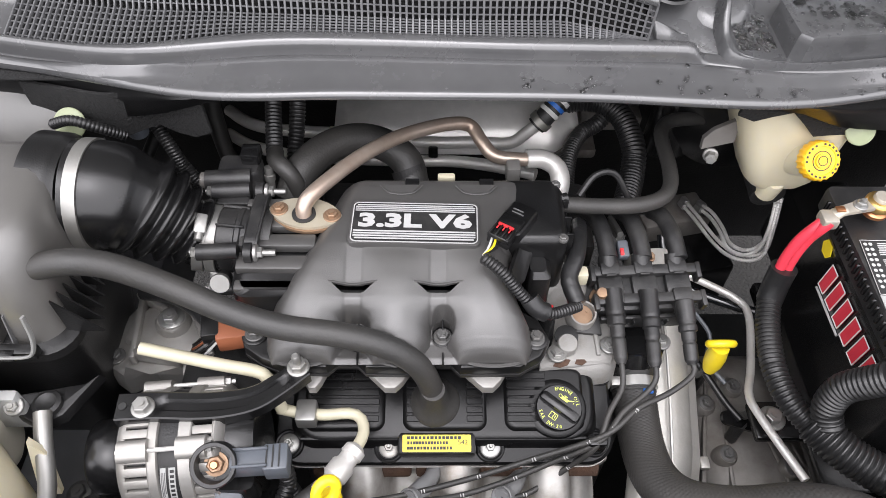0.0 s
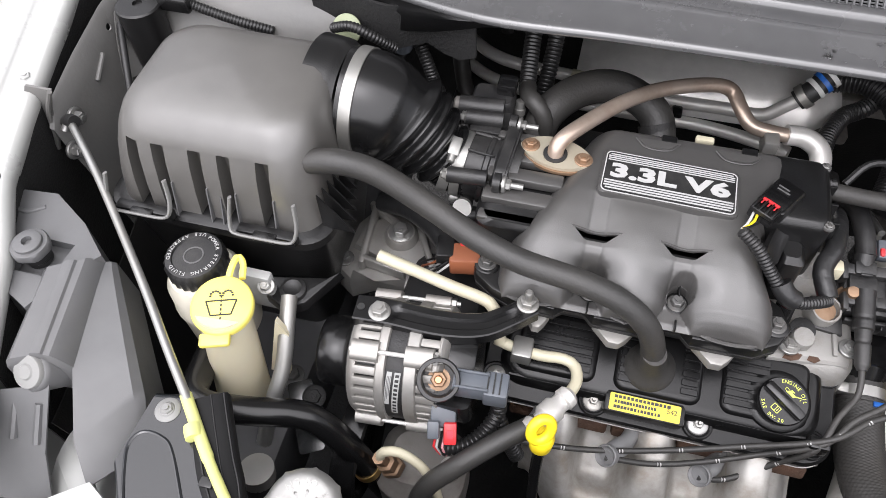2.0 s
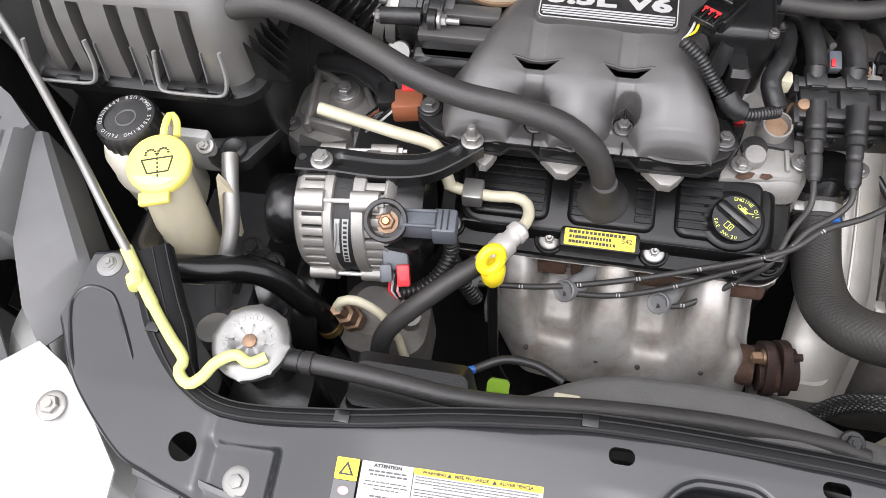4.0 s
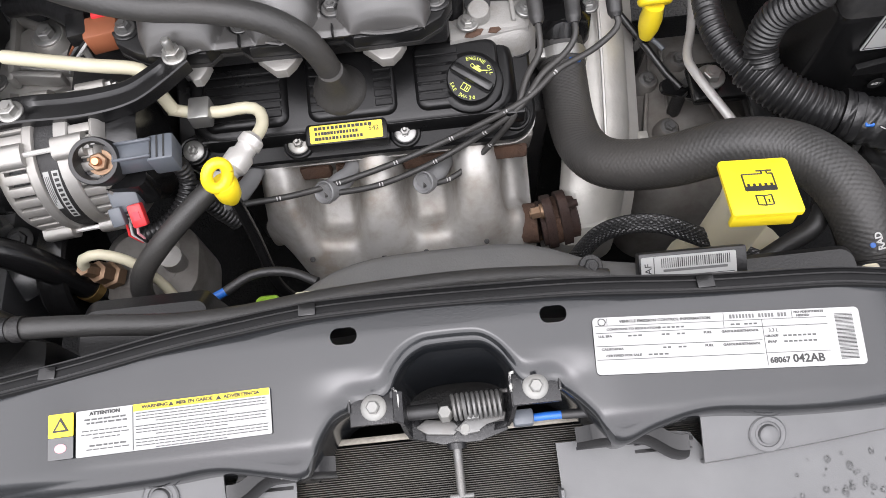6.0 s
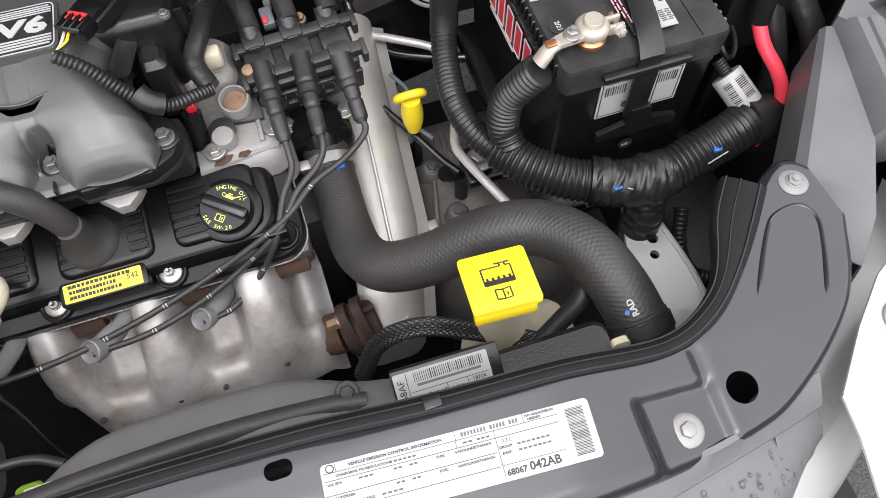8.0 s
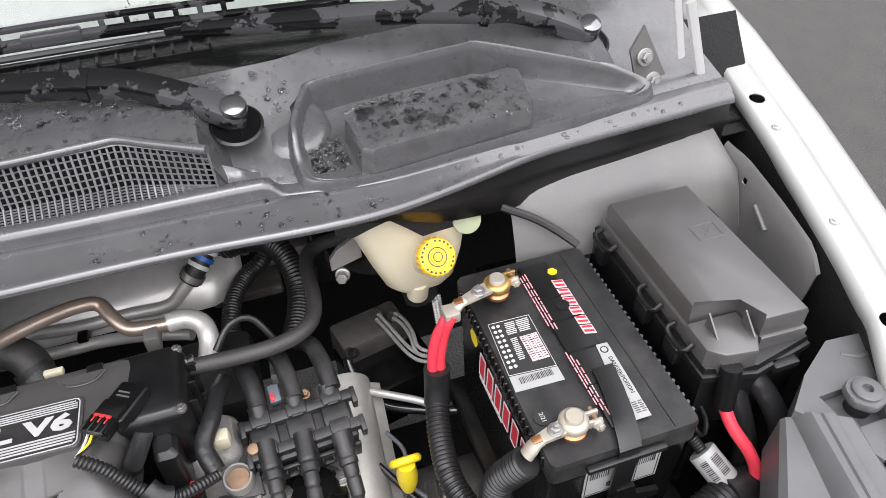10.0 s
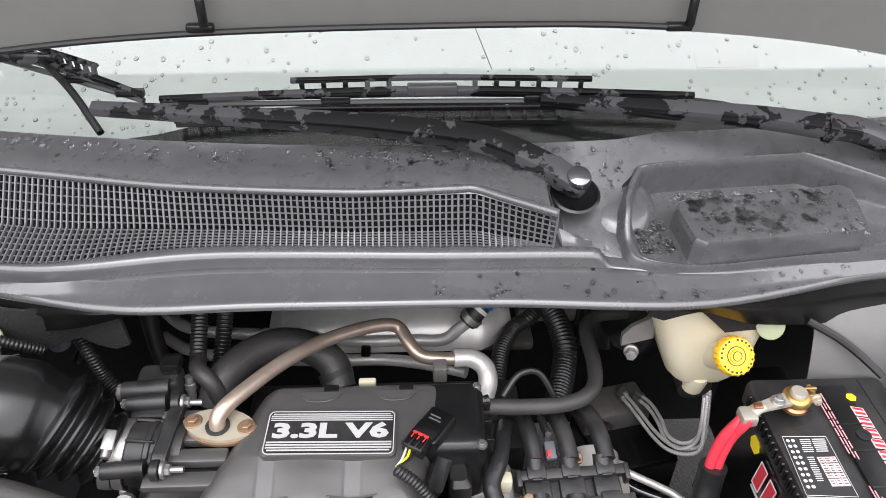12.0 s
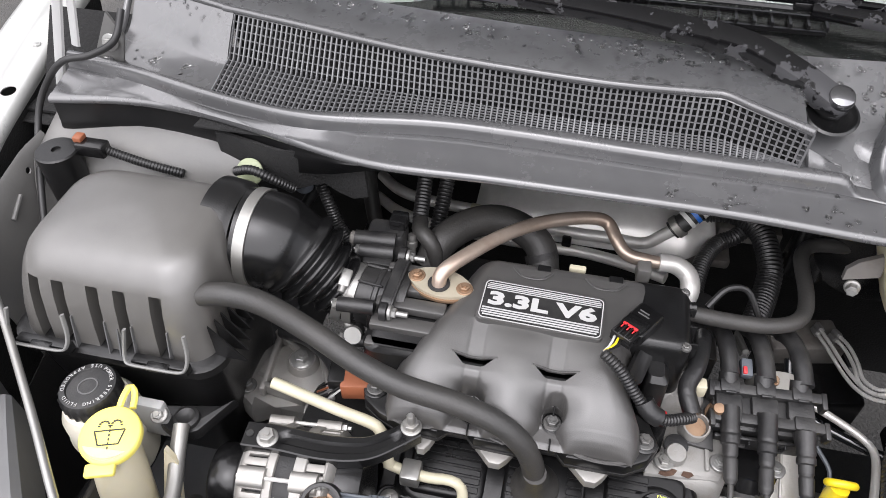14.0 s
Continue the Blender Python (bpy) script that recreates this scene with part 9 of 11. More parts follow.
hose("wiring_branch", [(0.60, 0.30, 0.82), (0.605, 0.28, 0.79), (0.61, 0.262, 0.75), (0.6, 0.25, 0.7)], 0.012, TAPE, "taped black wiring behind the red cable", "wiring", 14)
hose("thin_wires", [(0.548, 0.30, 0.80), (0.552, 0.28, 0.785), (0.56, 0.275, 0.775), (0.568, 0.285, 0.785), (0.565, 0.30, 0.80)], 0.003, BLACK, "thin black wire loop beside the battery", "wire", 8)
tg = thing("wire_tag", "white paper tag wrapped round a braided wire", "tag", (0.557, 0.245, 0.76))
m = frame_of((0.557, 0.247, 0.762), (0.35, -0.75, -0.45))
part("sleeve", lathe(B(), [(0.0148, -0.019), (0.0155, -0.018), (0.0155, 0.018), (0.0148, 0.019)], m, 28), PAPER, tg)
bm = B()
for k in range(12):
    bars(bm, m @ Matrix.Rotation(radians(100), 4, "Z") @ Matrix.Translation((0.0156, 0, -0.012 + 0.002 * k)) @ Matrix.Rotation(radians(90), 4, "Y"), [(0, 0, random.choice((0.0006, 0.0012)), 0.01)], 0.0003)
    bars(bm, m @ Matrix.Rotation(radians(150), 4, "Z") @ Matrix.Translation((0.0156, 0, -0.012 + 0.002 * k)) @ Matrix.Rotation(radians(90), 4, "Y"), [(0, 0, random.choice((0.0006, 0.0012)), 0.008)], 0.0003)
part("tag_bars", bm, INK, tg)
part("wire", corrugated(B(), [(0.545, 0.275, 0.78), (0.557, 0.247, 0.762), (0.567, 0.228, 0.75), (0.585, 0.215, 0.742)], 0.0065, 0.003, 0.0008, 14), LOOM, tg)

# brake fluid reservoir
res = thing("brake_reservoir", "translucent brake fluid reservoir with a bright yellow cap", "fluid reservoir", (0.32, 0.58, 0.8))
rings = []
for x0, x1, y0, y1, z, r in ((0.305, 0.375, 0.562, 0.62, 0.800, 0.02), (0.295, 0.385, 0.558, 0.63, 0.812, 0.022), (0.28, 0.395, 0.556, 0.65, 0.85, 0.024), (0.264, 0.402, 0.558, 0.67, 0.895, 0.025), (0.252, 0.408, 0.564, 0.69, 0.935, 0.025), (0.26, 0.40, 0.57, 0.68, 0.942, 0.02)):
    rings.append(((x0 + x1) / 2, (y0 + y1) / 2, x1 - x0, y1 - y0, r, z))
part("tank", rbox(B(), rings), CREAM, res)
m = frame_of((0.3495, 0.530, 0.880), (0.08, -0.75, 0.65))
part("neck", lathe(B(), [(0.02, -0.05), (0.02, -0.006)], m, 28), CREAM, res)
rcap = part("cap", lathe(B(), [(0.0215, -0.012), (0.0225, -0.010), (0.0225, 0.002), (0.021, 0.004), (0.0165, 0.0045), (0.016, 0.0035), (0.0085, 0.0035), (0.008, 0.0055), (0.004, 0.0055), (0, 0.005)], m, 64, lambda a, z: 0.001 * math.cos(20 * a) if z < 0.003 else 0), ORANGE, res, "ribbed orange yellow cap with black print")
bm = B()
for k in range(22):
    a = 2 * math.pi * k / 22
    if k % 6:
        bars(bm, m @ Matrix.Translation((0.0188 * math.cos(a), 0.0188 * math.sin(a), 0.0047)) @ Matrix.Rotation(a, 4, "Z"), [(0, 0, 0.0022, 0.0025)], 0.0002)
tube(bm, [m @ Vector((0.011 * math.cos(a), 0.011 * math.sin(a), 0.0036)) for a in [2 * math.pi * k / 16 for k in range(17)]], 0.0006, 5, 0.003)
tube(bm, [m @ Vector((0.0055 * math.cos(a), 0.0055 * math.sin(a), 0.0055)) for a in [2 * math.pi * k / 12 for k in range(13)]], 0.0006, 5, 0.003)
part("cap_print", bm, INK, rcap)
part("outlet", lathe(B(), [(0.014, -0.02), (0.014, 0.0), (0.012, 0.01)], frame_of((0.335, 0.57, 0.80), (0, -0.3, 1)), 20), CREAM, res)
part("ear", prism(B(), [(0, 0), (0.045, 0.012), (0.045, 0.05), (0.012, 0.032), (0, 0.018)], -0.004, 0.004, Matrix.Translation((0.234, 0.585, 0.848)) @ Matrix.Rotation(radians(80), 4, "X") @ Matrix.Scale(0.85, 4)), ALU_DULL, res, "grey bracket with a bolt")
part("ear_bolt", bolt(B(), (0.245, 0.575, 0.845), (-0.3, -1, 0.3), 0.007, 0.012, 1.3), STEEL, res)
mc = thing("master_cylinder", "dark master cylinder and booster behind the reservoir", "master cylinder", (0.33, 0.7, 0.78))
part("cylinder", tube(B(), [(0.34, 0.575, 0.775), (0.34, 0.66, 0.785)], 0.022, 20), DARKMETAL, mc)
part("booster", lathe(B(), [(0.05, -0.06), (0.10, -0.04), (0.115, 0.0), (0.115, 0.04), (0.1, 0.06)], frame_of((0.34, 0.74, 0.80), (0, 1, 0.05)), 40), SATIN, mc)

# brake control unit with steel lines
ab = thing("brake_control_unit", "dark valve block with steel brake lines", "valve block", (0.3, 0.68, 0.6))
part("valve_block", box(B(), (0.285, 0.70, 0.585), (0.11, 0.06, 0.05), 0.006, Matrix.Rotation(radians(12), 4, "Z")), ALU_DULL, ab)
part("housing", box(B(), (0.30, 0.66, 0.53), (0.13, 0.12, 0.09), 0.008, Matrix.Rotation(radians(12), 4, "Z")), SATIN, ab)
for k in range(4):
    o = Vector((0.0, 0.007, 0.002)) * (k % 2)
    if k < 2:
        pts = [(0.296, 0.704, 0.62), (0.305, 0.662, 0.63), (0.318, 0.606, 0.64), (0.330, 0.574, 0.65), (0.349, 0.558, 0.66), (0.361, 0.552, 0.68), (0.361, 0.561, 0.72), (0.360, 0.575, 0.76)]
    else:
        pts = [(0.319, 0.696, 0.62), (0.330, 0.665, 0.63), (0.333, 0.627, 0.64), (0.331, 0.589, 0.65), (0.344, 0.568, 0.66), (0.358, 0.563, 0.68), (0.357, 0.562, 0.72), (0.356, 0.575, 0.76)]
    pts = [Vector(p) + o + Vector((0.005, 0, 0)) * (k % 2) for p in pts]
    part("fitting", lathe(B(), [(0.0055, 0), (0.0055, 0.014), (0.004, 0.015)], frame_of(pts[0], pts[1] - pts[0]), 6), STEEL, ab)
    part("brake_line", tube(B(), pts, lambda s, f: 0.0026 + 0.0004 * math.cos(2 * math.pi * s / 0.004), 8, 0.001), PIPE, ab)
part("side_pipe", tube(B(), [(0.235, 0.60, 0.665), (0.236, 0.585, 0.655), (0.245, 0.56, 0.64), (0.27, 0.53, 0.63), (0.33, 0.50, 0.63), (0.36, 0.49, 0.63)], 0.0065, 12), PAINT, ab)
part("side_nut", bolt(B(), (0.24, 0.60, 0.672), (0.6, -0.4, 0.4), 0.007, 0.012, 1.3), DARKMETAL, ab)

# battery tray, silver pipe, lower frame
tr = thing("battery_tray", "black battery tray with a bolt", "tray", (0.45, 0.38, 0.6))
part("tray", box(B(), (0.45, 0.385, 0.632), (0.19, 0.30, 0.022), 0.005), SATIN, tr)
part("tray_bolt", bolt(B(), (0.318, 0.325, 0.65), (0, 0, 1), 0.010, 0.010, 1.6), STEEL, tr)
part("tray_arm", box(B(), (0.34, 0.33, 0.63), (0.08, 0.05, 0.014), 0.004), SATIN, tr)
hose("cooler_pipe", [(0.230, 0.555, 0.655), (0.277, 0.526, 0.655), (0.319, 0.501, 0.650), (0.330, 0.473, 0.650), (0.313, 0.398, 0.648), (0.299, 0.358, 0.650), (0.301, 0.327, 0.655), (0.329, 0.244, 0.660)], 0.0052, PIPE, "silver transmission cooler pipe", "pipe", 12)
t = thing("gearbox_top", "dull dusty gearbox casing below the loom", "gearbox", (0.33, 0.33, 0.45))
part("casing", rbox(B(), [(0.34, 0.36, 0.22, 0.3, 0.05, 0.40), (0.34, 0.36, 0.2, 0.28, 0.06, 0.50), (0.335, 0.355, 0.15, 0.22, 0.06, 0.545), (0.33, 0.35, 0.09, 0.15, 0.04, 0.56)], n=8), ALU_DULL, t, angle=60)
for k in range(5):
    part("casting_rib", box(B(), (0.27 + 0.026 * k, 0.35, 0.548 + 0.004 * (k % 2)), (0.006, 0.20 - 0.015 * k, 0.02), 0.0025, Matrix.Rotation(radians(8 * k - 14), 4, "Z")), ALU_DULL, t)
for x, y in ((0.286, 0.318), (0.364, 0.30), (0.318, 0.415), (0.275, 0.39)):
    part("boss", lathe(B(), [(0.016, 0), (0.014, 0.02), (0.011, 0.024), (0, 0.024)], frame_of((x, y, 0.545), (0.1, -0.15, 1)), 18), ALU_DULL, t)
    part("case_bolt", bolt(B(), (x + 0.002, y - 0.003, 0.568), (0.1, -0.15, 1), 0.0065, 0.007), BOLT, t)
part("shift_lever", prism(B(), rrect(0, 0, 0.018, 0.052, 0.008), -0.003, 0.003, frame_of((0.300, 0.345, 0.60), (0.3, -0.3, 1), 35)), SATIN, t)
part("lever_pin", lathe(B(), [(0.0055, 0), (0.0055, 0.008), (0, 0.008)], frame_of((0.306, 0.352, 0.602), (0.3, -0.3, 1)), 12), BOLT, t)
part("selector_post", tube(B(), [(0.300, 0.34, 0.55), (0.301, 0.342, 0.60)], 0.008, 12), DARKMETAL, t)
hose("shift_cable", [(0.235, 0.44, 0.64), (0.262, 0.40, 0.625), (0.285, 0.365, 0.61), (0.30, 0.345, 0.605)], 0.0045, BLACK, "black shift cable on the gearbox", "cable", 10)
hose("ground_wire", [(0.255, 0.47, 0.66), (0.27, 0.44, 0.652), (0.262, 0.41, 0.64), (0.28, 0.38, 0.635)], 0.0028, GREYPL, "thin grey ground wire beside the coil", "wire", 8)
fr = thing("frame_brace", "white painted inner brace with two holes", "brace", (0.45, 0.12, 0.6))
bm = B()
plate_with_holes(bm, [(0.395, 0.06), (0.468, 0.06), (0.472, 0.12), (0.462, 0.20), (0.448, 0.235), (0.43, 0.19)], [circle(0.452, 0.165, 0.006, 12), circle(0.446, 0.147, 0.005, 12)], 0.655, 0.662)
part("plate", bm, WHITE, fr)
part("edge", tube(B(), [(0.470, 0.06, 0.66), (0.474, 0.12, 0.66), (0.463, 0.2, 0.66), (0.449, 0.236, 0.66)], 0.004, 8), WHITE, fr)
loom("fan_loom", [(0.498, 0.19, 0.66), (0.486, 0.16, 0.64), (0.49, 0.13, 0.625), (0.52, 0.115, 0.625), (0.55, 0.13, 0.64), (0.57, 0.16, 0.66)], 0.008, "black loom looping below the bracket", 0.005, 0.0015)
single("clear_plug", box(B(), (0.548, 0.165, 0.665), (0.022, 0.012, 0.010), 0.003), BADGE, "pale plug among the wiring", "connector")

# coolant bottle with its flag cap
cb = thing("coolant_bottle", "cream coolant overflow bottle with a yellow flag cap", "coolant bottle", (0.29, 0.1, 0.6))
part("bottle", rbox(B(), [(0.288, 0.105, 0.12, 0.085, 0.03, 0.52), (0.288, 0.105, 0.12, 0.085, 0.03, 0.625), (0.286, 0.106, 0.105, 0.075, 0.03, 0.655), (0.272, 0.108, 0.06, 0.055, 0.025, 0.675), (0.262, 0.108, 0.048, 0.046, 0.022, 0.70), (0.26, 0.107, 0.046, 0.044, 0.021, 0.775), (0.258, 0.106, 0.05, 0.046, 0.022, 0.80), (0.258, 0.105, 0.048, 0.044, 0.02, 0.808)]), CREAM, cb)
FL = Matrix.Translation((0.2545, 0.1015, 0.8195)) @ Matrix.Rotation(radians(-3), 4, "Z") @ Matrix.Rotation(radians(-10), 4, "X")
fl = part("flag_cap", prism(B(), rrect(0, 0, 0.055, 0.054, 0.003), -0.002, 0.002, FL, 0.0006), YELLOW, cb, "square yellow flag with black symbols")
part("flag_rim", box(B(), (0, 0, 0), (0.05, 0.006, 0.014), 0.002, FL @ Matrix.Translation((-0.002, -0.024, -0.008))), YELLOW, fl)
sym = B()
ln = [(-0.012, 0.012), (-0.012, -0.004), (0.012, -0.004), (0.012, 0.012), (0.008, 0.012), (0.008, 0.015), (0.012, 0.015), (0.0, 0.015), (0.004, 0.015), (0.004, 0.012), (-0.012, 0.012)]
for a, b in zip(ln, ln[1:]):
    tube(sym, [FL @ Vector((*a, 0.0021)), FL @ Vector((*b, 0.0021))], 0.0007, 5, 0.008)
bars(sym, FL @ Matrix.Translation((0, 0, 0.0021)), [(0, -0.002, 0.023, 0.004)] + [(-0.009 + 0.0045 * k, 0.001, 0.002, 0.003) for k in range(5)])
for a, b in (((-0.006, -0.009), (-0.006, -0.018)), ((0.006, -0.009), (0.006, -0.018)), ((0, -0.010), (0, -0.019)), ((-0.006, -0.018), (0, -0.0188)), ((0.006, -0.018), (0, -0.0188)), ((-0.006, -0.009), (0, -0.0098)), ((0.006, -0.009), (0, -0.0098)), ((0.003, -0.013), (0.003, -0.016))):
    tube(sym, [FL @ Vector((*a, 0.0021)), FL @ Vector((*b, 0.0021))], 0.0006, 5, 0.008)
part("flag_symbols", sym, INK, fl)
hose("bottle_hose", [(0.268, 0.075, 0.69), (0.29, 0.082, 0.70), (0.315, 0.092, 0.715), (0.335, 0.10, 0.73), (0.345, 0.115, 0.735)], 0.009, RUBBER, "short black hose over the coolant bottle", "hose")
bsl = thing("braided_loom", "black braided sleeve across the shroud", "cable loom", (0.2, 0.11, 0.72))


def braid(s, a):
    return 0.0007 * max(math.cos(14 * a + s * 1150), math.cos(14 * a - s * 1150))


part("sleeve", woven(B(), [(0.128, 0.118, 0.66), (0.148, 0.126, 0.70), (0.17, 0.122, 0.728), (0.197, 0.115, 0.738), (0.225, 0.107, 0.728), (0.255, 0.098, 0.713), (0.29, 0.085, 0.70), (0.315, 0.072, 0.695)], 0.0082, braid, 84, 0.0007), LOOM, bsl)
single("wing_nut", prism(B(), rrect(0, 0, 0.014, 0.010, 0.004), -0.003, 0.003, frame_of((0.328, 0.03, 0.80), (0, -1, 0.3))), CREAM, "cream plastic drain tab at the hose end", "tab")

# ---- fan shroud, latch and labels at the front ----
sh = thing("fan_shroud", "dusty black moulded fan shroud behind the panel", "fan shroud", (0.0, 0.06, 0.6))
rows = []
for k in range(40):
    x = -0.30 + 0.63 * k / 39
    b = math.exp(-((x - 0.0) / 0.13) ** 4)
    e = math.exp(-((x - 0.19) / 0.06) ** 4)
    zt = 0.742 + 0.042 * b + 0.03 * e
    yb = 0.060 + 0.03 * b
    rows.append([(x, 0.012, zt + 0.03), (x, 0.03, zt + 0.028), (x, yb - 0.008, zt + 0.01), (x, yb, zt), (x, yb + 0.004, zt - 0.01), (x, yb + 0.006, zt - 0.15)])
part("shell", sheet(B(), rows[::-1], 0.003), SHROUD, sh, angle=50)
part("bolt_head", bolt(B(), (0.118, 0.062, 0.79), (0, -0.3, 1), 0.006), DARKMETAL, sh)
part("clip_pad", box(B(), (-0.108, 0.055, 0.8), (0.022, 0.014, 0.008), 0.002), BEIGE, sh)
part("corner_pod", rbox(B(), [(-0.24, 0.05, 0.11, 0.06, 0.01, 0.72), (-0.24, 0.05, 0.105, 0.055, 0.01, 0.79), (-0.24, 0.045, 0.1, 0.04, 0.01, 0.80)]), BLACK, sh)
bx = rbox(B(), [(0.25, 0.038, 0.16, 0.045, 0.01, 0.74), (0.25, 0.038, 0.155, 0.042, 0.01, 0.785), (0.25, 0.036, 0.15, 0.036, 0.01, 0.79)])
part("label_pod", bx, BLACK, sh)
BL = Matrix.Translation((0.1905, 0.0455, 0.8015)) @ Matrix.Rotation(radians(-1), 4, "Z") @ Matrix.Rotation(radians(28), 4, "X")
part("label_rest", box(B(), (0, 0, 0), (0.085, 0.032, 0.012), 0.002, BL @ Matrix.Translation((0.004, 0, -0.007))), BLACK, sh)
bl = part("barcode_label", prism(B(), rrect(0, 0, 0.074, 0.026, 0.0015), 0, 0.0008, BL), PAPER, sh, "white barcode label")
bm = B()
for k in range(34):
    bars(bm, BL, [(-0.021 + 0.0016 * k, 0.0075, random.choice((0.0005, 0.0009)), 0.0075)], 0.0010)
bars(bm, BL, [(-0.027, 0, 0.0005, 0.024), (0.005, -0.003, 0.06, 0.0004), (0.002, -0.0075, 0.0004, 0.008), (0.018, -0.0075, 0.0004, 0.008)], 0.0010)
part("label_print", bm, INK, bl)
for txt, size, x, y, rot in (("68AF", 0.0075, -0.0315, 0.0, 90), ("768AF", 0.006, -0.006, -0.0085, 0), ("54208", 0.0042, 0.010, -0.0085, 0), ("1870A", 0.0042, 0.027, -0.006, 0)):
    part("label_text", writing(txt, size, BL @ Matrix.Translation((x, y, 0.0010)) @ Matrix.Rotation(radians(rot), 4, "Z"), 0.0002), INK, bl)
bm = B()
bars(bm, BL, [(0.005, 0.0015, 0.05, 0.002), (-0.0205, -0.0085, 0.009, 0.002), (0.027, -0.0105, 0.016, 0.0016)], 0.0010)
tagged(part("fine_print", bm, INK_GREY, bl), kind="stuff")

# emission label
zc = sup_z(0.183, -0.03)
EL = Matrix.Translation((0.181, -0.0302, zc + 0.0034)) @ Matrix.Rotation(radians(-3.6), 4, "Z") @ Matrix.Rotation(radians(8), 4, "X") @ Matrix.Rotation(radians(0.6), 4, "Y")
em = thing("emission_label", "white printed emission control label on the panel", "label", (0.183, -0.03, zc))
part("paper", prism(B(), rrect(0, 0, 0.174, 0.0375, 0.003), -0.0006, 0.0004, EL), PAPER, em)
part("heading", writing("VEHICLE EMISSION CONTROL INFORMATION", 0.0026, EL @ Matrix.Translation((-0.0395, 0.0155, 0.0005)), 0.0002, bold=0.00006, stretch=1.12), INK, em)
part("number", writing("042AB", 0.0075, EL @ Matrix.Translation((0.050, -0.0135, 0.0005)), 0.0002, bold=0.00015), INK, em)
part("number", writing("68067", 0.0052, EL @ Matrix.Translation((0.0315, -0.0140, 0.0005)), 0.0002, bold=0.00015), INK, em)
part("size_text", writing("3.3 L", 0.0032, EL @ Matrix.Translation((0.030, 0.0055, 0.0005)), 0.0002), INK_GREY, em)
for txt, x, y, size in (("CONFORMS TO REGULATIONS", -0.0605, 0.0105, 0.0021), ("U.S. EPA", -0.0795, 0.0060, 0.0021), ("CALIFORNIA", -0.0755, -0.0025, 0.0021), ("CERTIFIED FOR SALE", -0.0685, -0.0068, 0.0021), ("GASOLINE/ETHANOL", 0.0085, 0.0060, 0.0021), ("GASOLINE/ETHANOL", 0.0085, -0.0026, 0.0021), ("FUEL", -0.0125, 0.0060, 0.0021), ("FUEL", -0.0125, -0.0026, 0.0021), ("GROUP", 0.0285, 0.0018, 0.0021), ("EVAP", 0.0283, -0.0020, 0.0021), ("NO ADJUSTMENTS", 0.0545, 0.0168, 0.0019), ("NEEDED", 0.0505, 0.0145, 0.0019)):
    part("small_text", writing(txt, size, EL @ Matrix.Translation((x, y, 0.0005)), 0.0002, bold=0.00008, stretch=1.2), INK_FAINT, em)
bm = B()
bars(bm, EL, [(-0.010, 0.0130, 0.151, 0.00035), (-0.010, 0.0083, 0.151, 0.0004), (-0.032, -0.0004, 0.108, 0.0004), (-0.032, -0.0092, 0.108, 0.0004), (0.0235, -0.002, 0.0003, 0.030), (0.044, -0.009, 0.042, 0.0003), (-0.001, 0.0158, 0.0003, 0.0052), (0.0435, 0.0158, 0.0003, 0.0052), (-0.0775, 0.0155, 0.0003, 0.0050), (-0.0015, 0.0107, 0.0003, 0.0045)], 0.0006)
for y, segs in ((0.0105, ((-0.036, 0.018), (0.006, 0.007), (0.016, 0.009))), (0.0060, ((-0.060, 0.010), (-0.040, 0.006), (-0.030, 0.006))), (-0.0026, ((-0.040, 0.006), (-0.030, 0.006))), (-0.0068, ((-0.046, 0.014),)), (0.0018, ((0.0465, 0.022),)), (-0.0020, ((0.0465, 0.022),))):
    for x, w in segs:
        n = max(2, round(w / 0.0032))
        for k in range(n):
            bars(bm, EL, [(x - w / 2 + w * (k + 0.5) / n, y, w / n * 0.72, 0.0011)], 0.0005)
part("ruled_print", bm, INK_FAINT, em)
bm = B()
for k, w in enumerate((1, 0.9, 0.7, 0.8, 0.8, 0.7, 0.9, 0.7, 0, 1, 0.7, 0.9, 0.9, 0.9, 0, 1, 0.9, 0.9)):
    if w:
        bars(bm, EL, [(0.0035 + 0.0021 * k, 0.0157, 0.0015 * w, 0.0026)], 0.0006)
part("maker_bars", bm, INK_GREY, em)
bm = B()
for k in range(34):
    bars(bm, EL, [(0.0765, 0.0145 - 0.00088 * k, 0.0115, random.choice((0.0003, 0.0005)))], 0.0006)
tagged(part("barcode", bm, INK, em), kind="stuff")
part("emblem", tube(B(), [EL @ Vector((-0.081 + 0.0026 * math.cos(a), 0.0155 + 0.0026 * math.sin(a), 0.0006)) for a in [2 * math.pi * k / 5 for k in range(6)]], 0.0003, 5, 0.002), INK, em)

# warning label
rng_print = random.Random(11)
zw = sup_z(-0.2, -0.043)
WL = Matrix.Translation((-0.1945, -0.0452, zw + 0.0034)) @ Matrix.Rotation(radians(1.2), 4, "Z") @ Matrix.Rotation(radians(8), 4, "X")
wl_ = thing("warning_label", "white and yellow safety warning label on the panel", "label", (-0.195, -0.043, zw))
part("paper", prism(B(), rrect(0.010, 0, 0.128, 0.0295, 0.001), -0.0006, 0.0004, WL), PAPER, wl_)
part("yellow_band", prism(B(), rrect(0.0285, 0.0125, 0.090, 0.0045, 0.0004), 0, 0.0005, WL), YELLOW, wl_)
part("pictogram", prism(B(), rrect(-0.064, 0.0072, 0.0165, 0.015, 0.0008), 0, 0.0005, WL), YELLOW, wl_)
part("pictogram", prism(B(), rrect(-0.064, -0.0075, 0.0165, 0.0138, 0.0008), 0, 0.0005, WL), BUCKET, wl_)
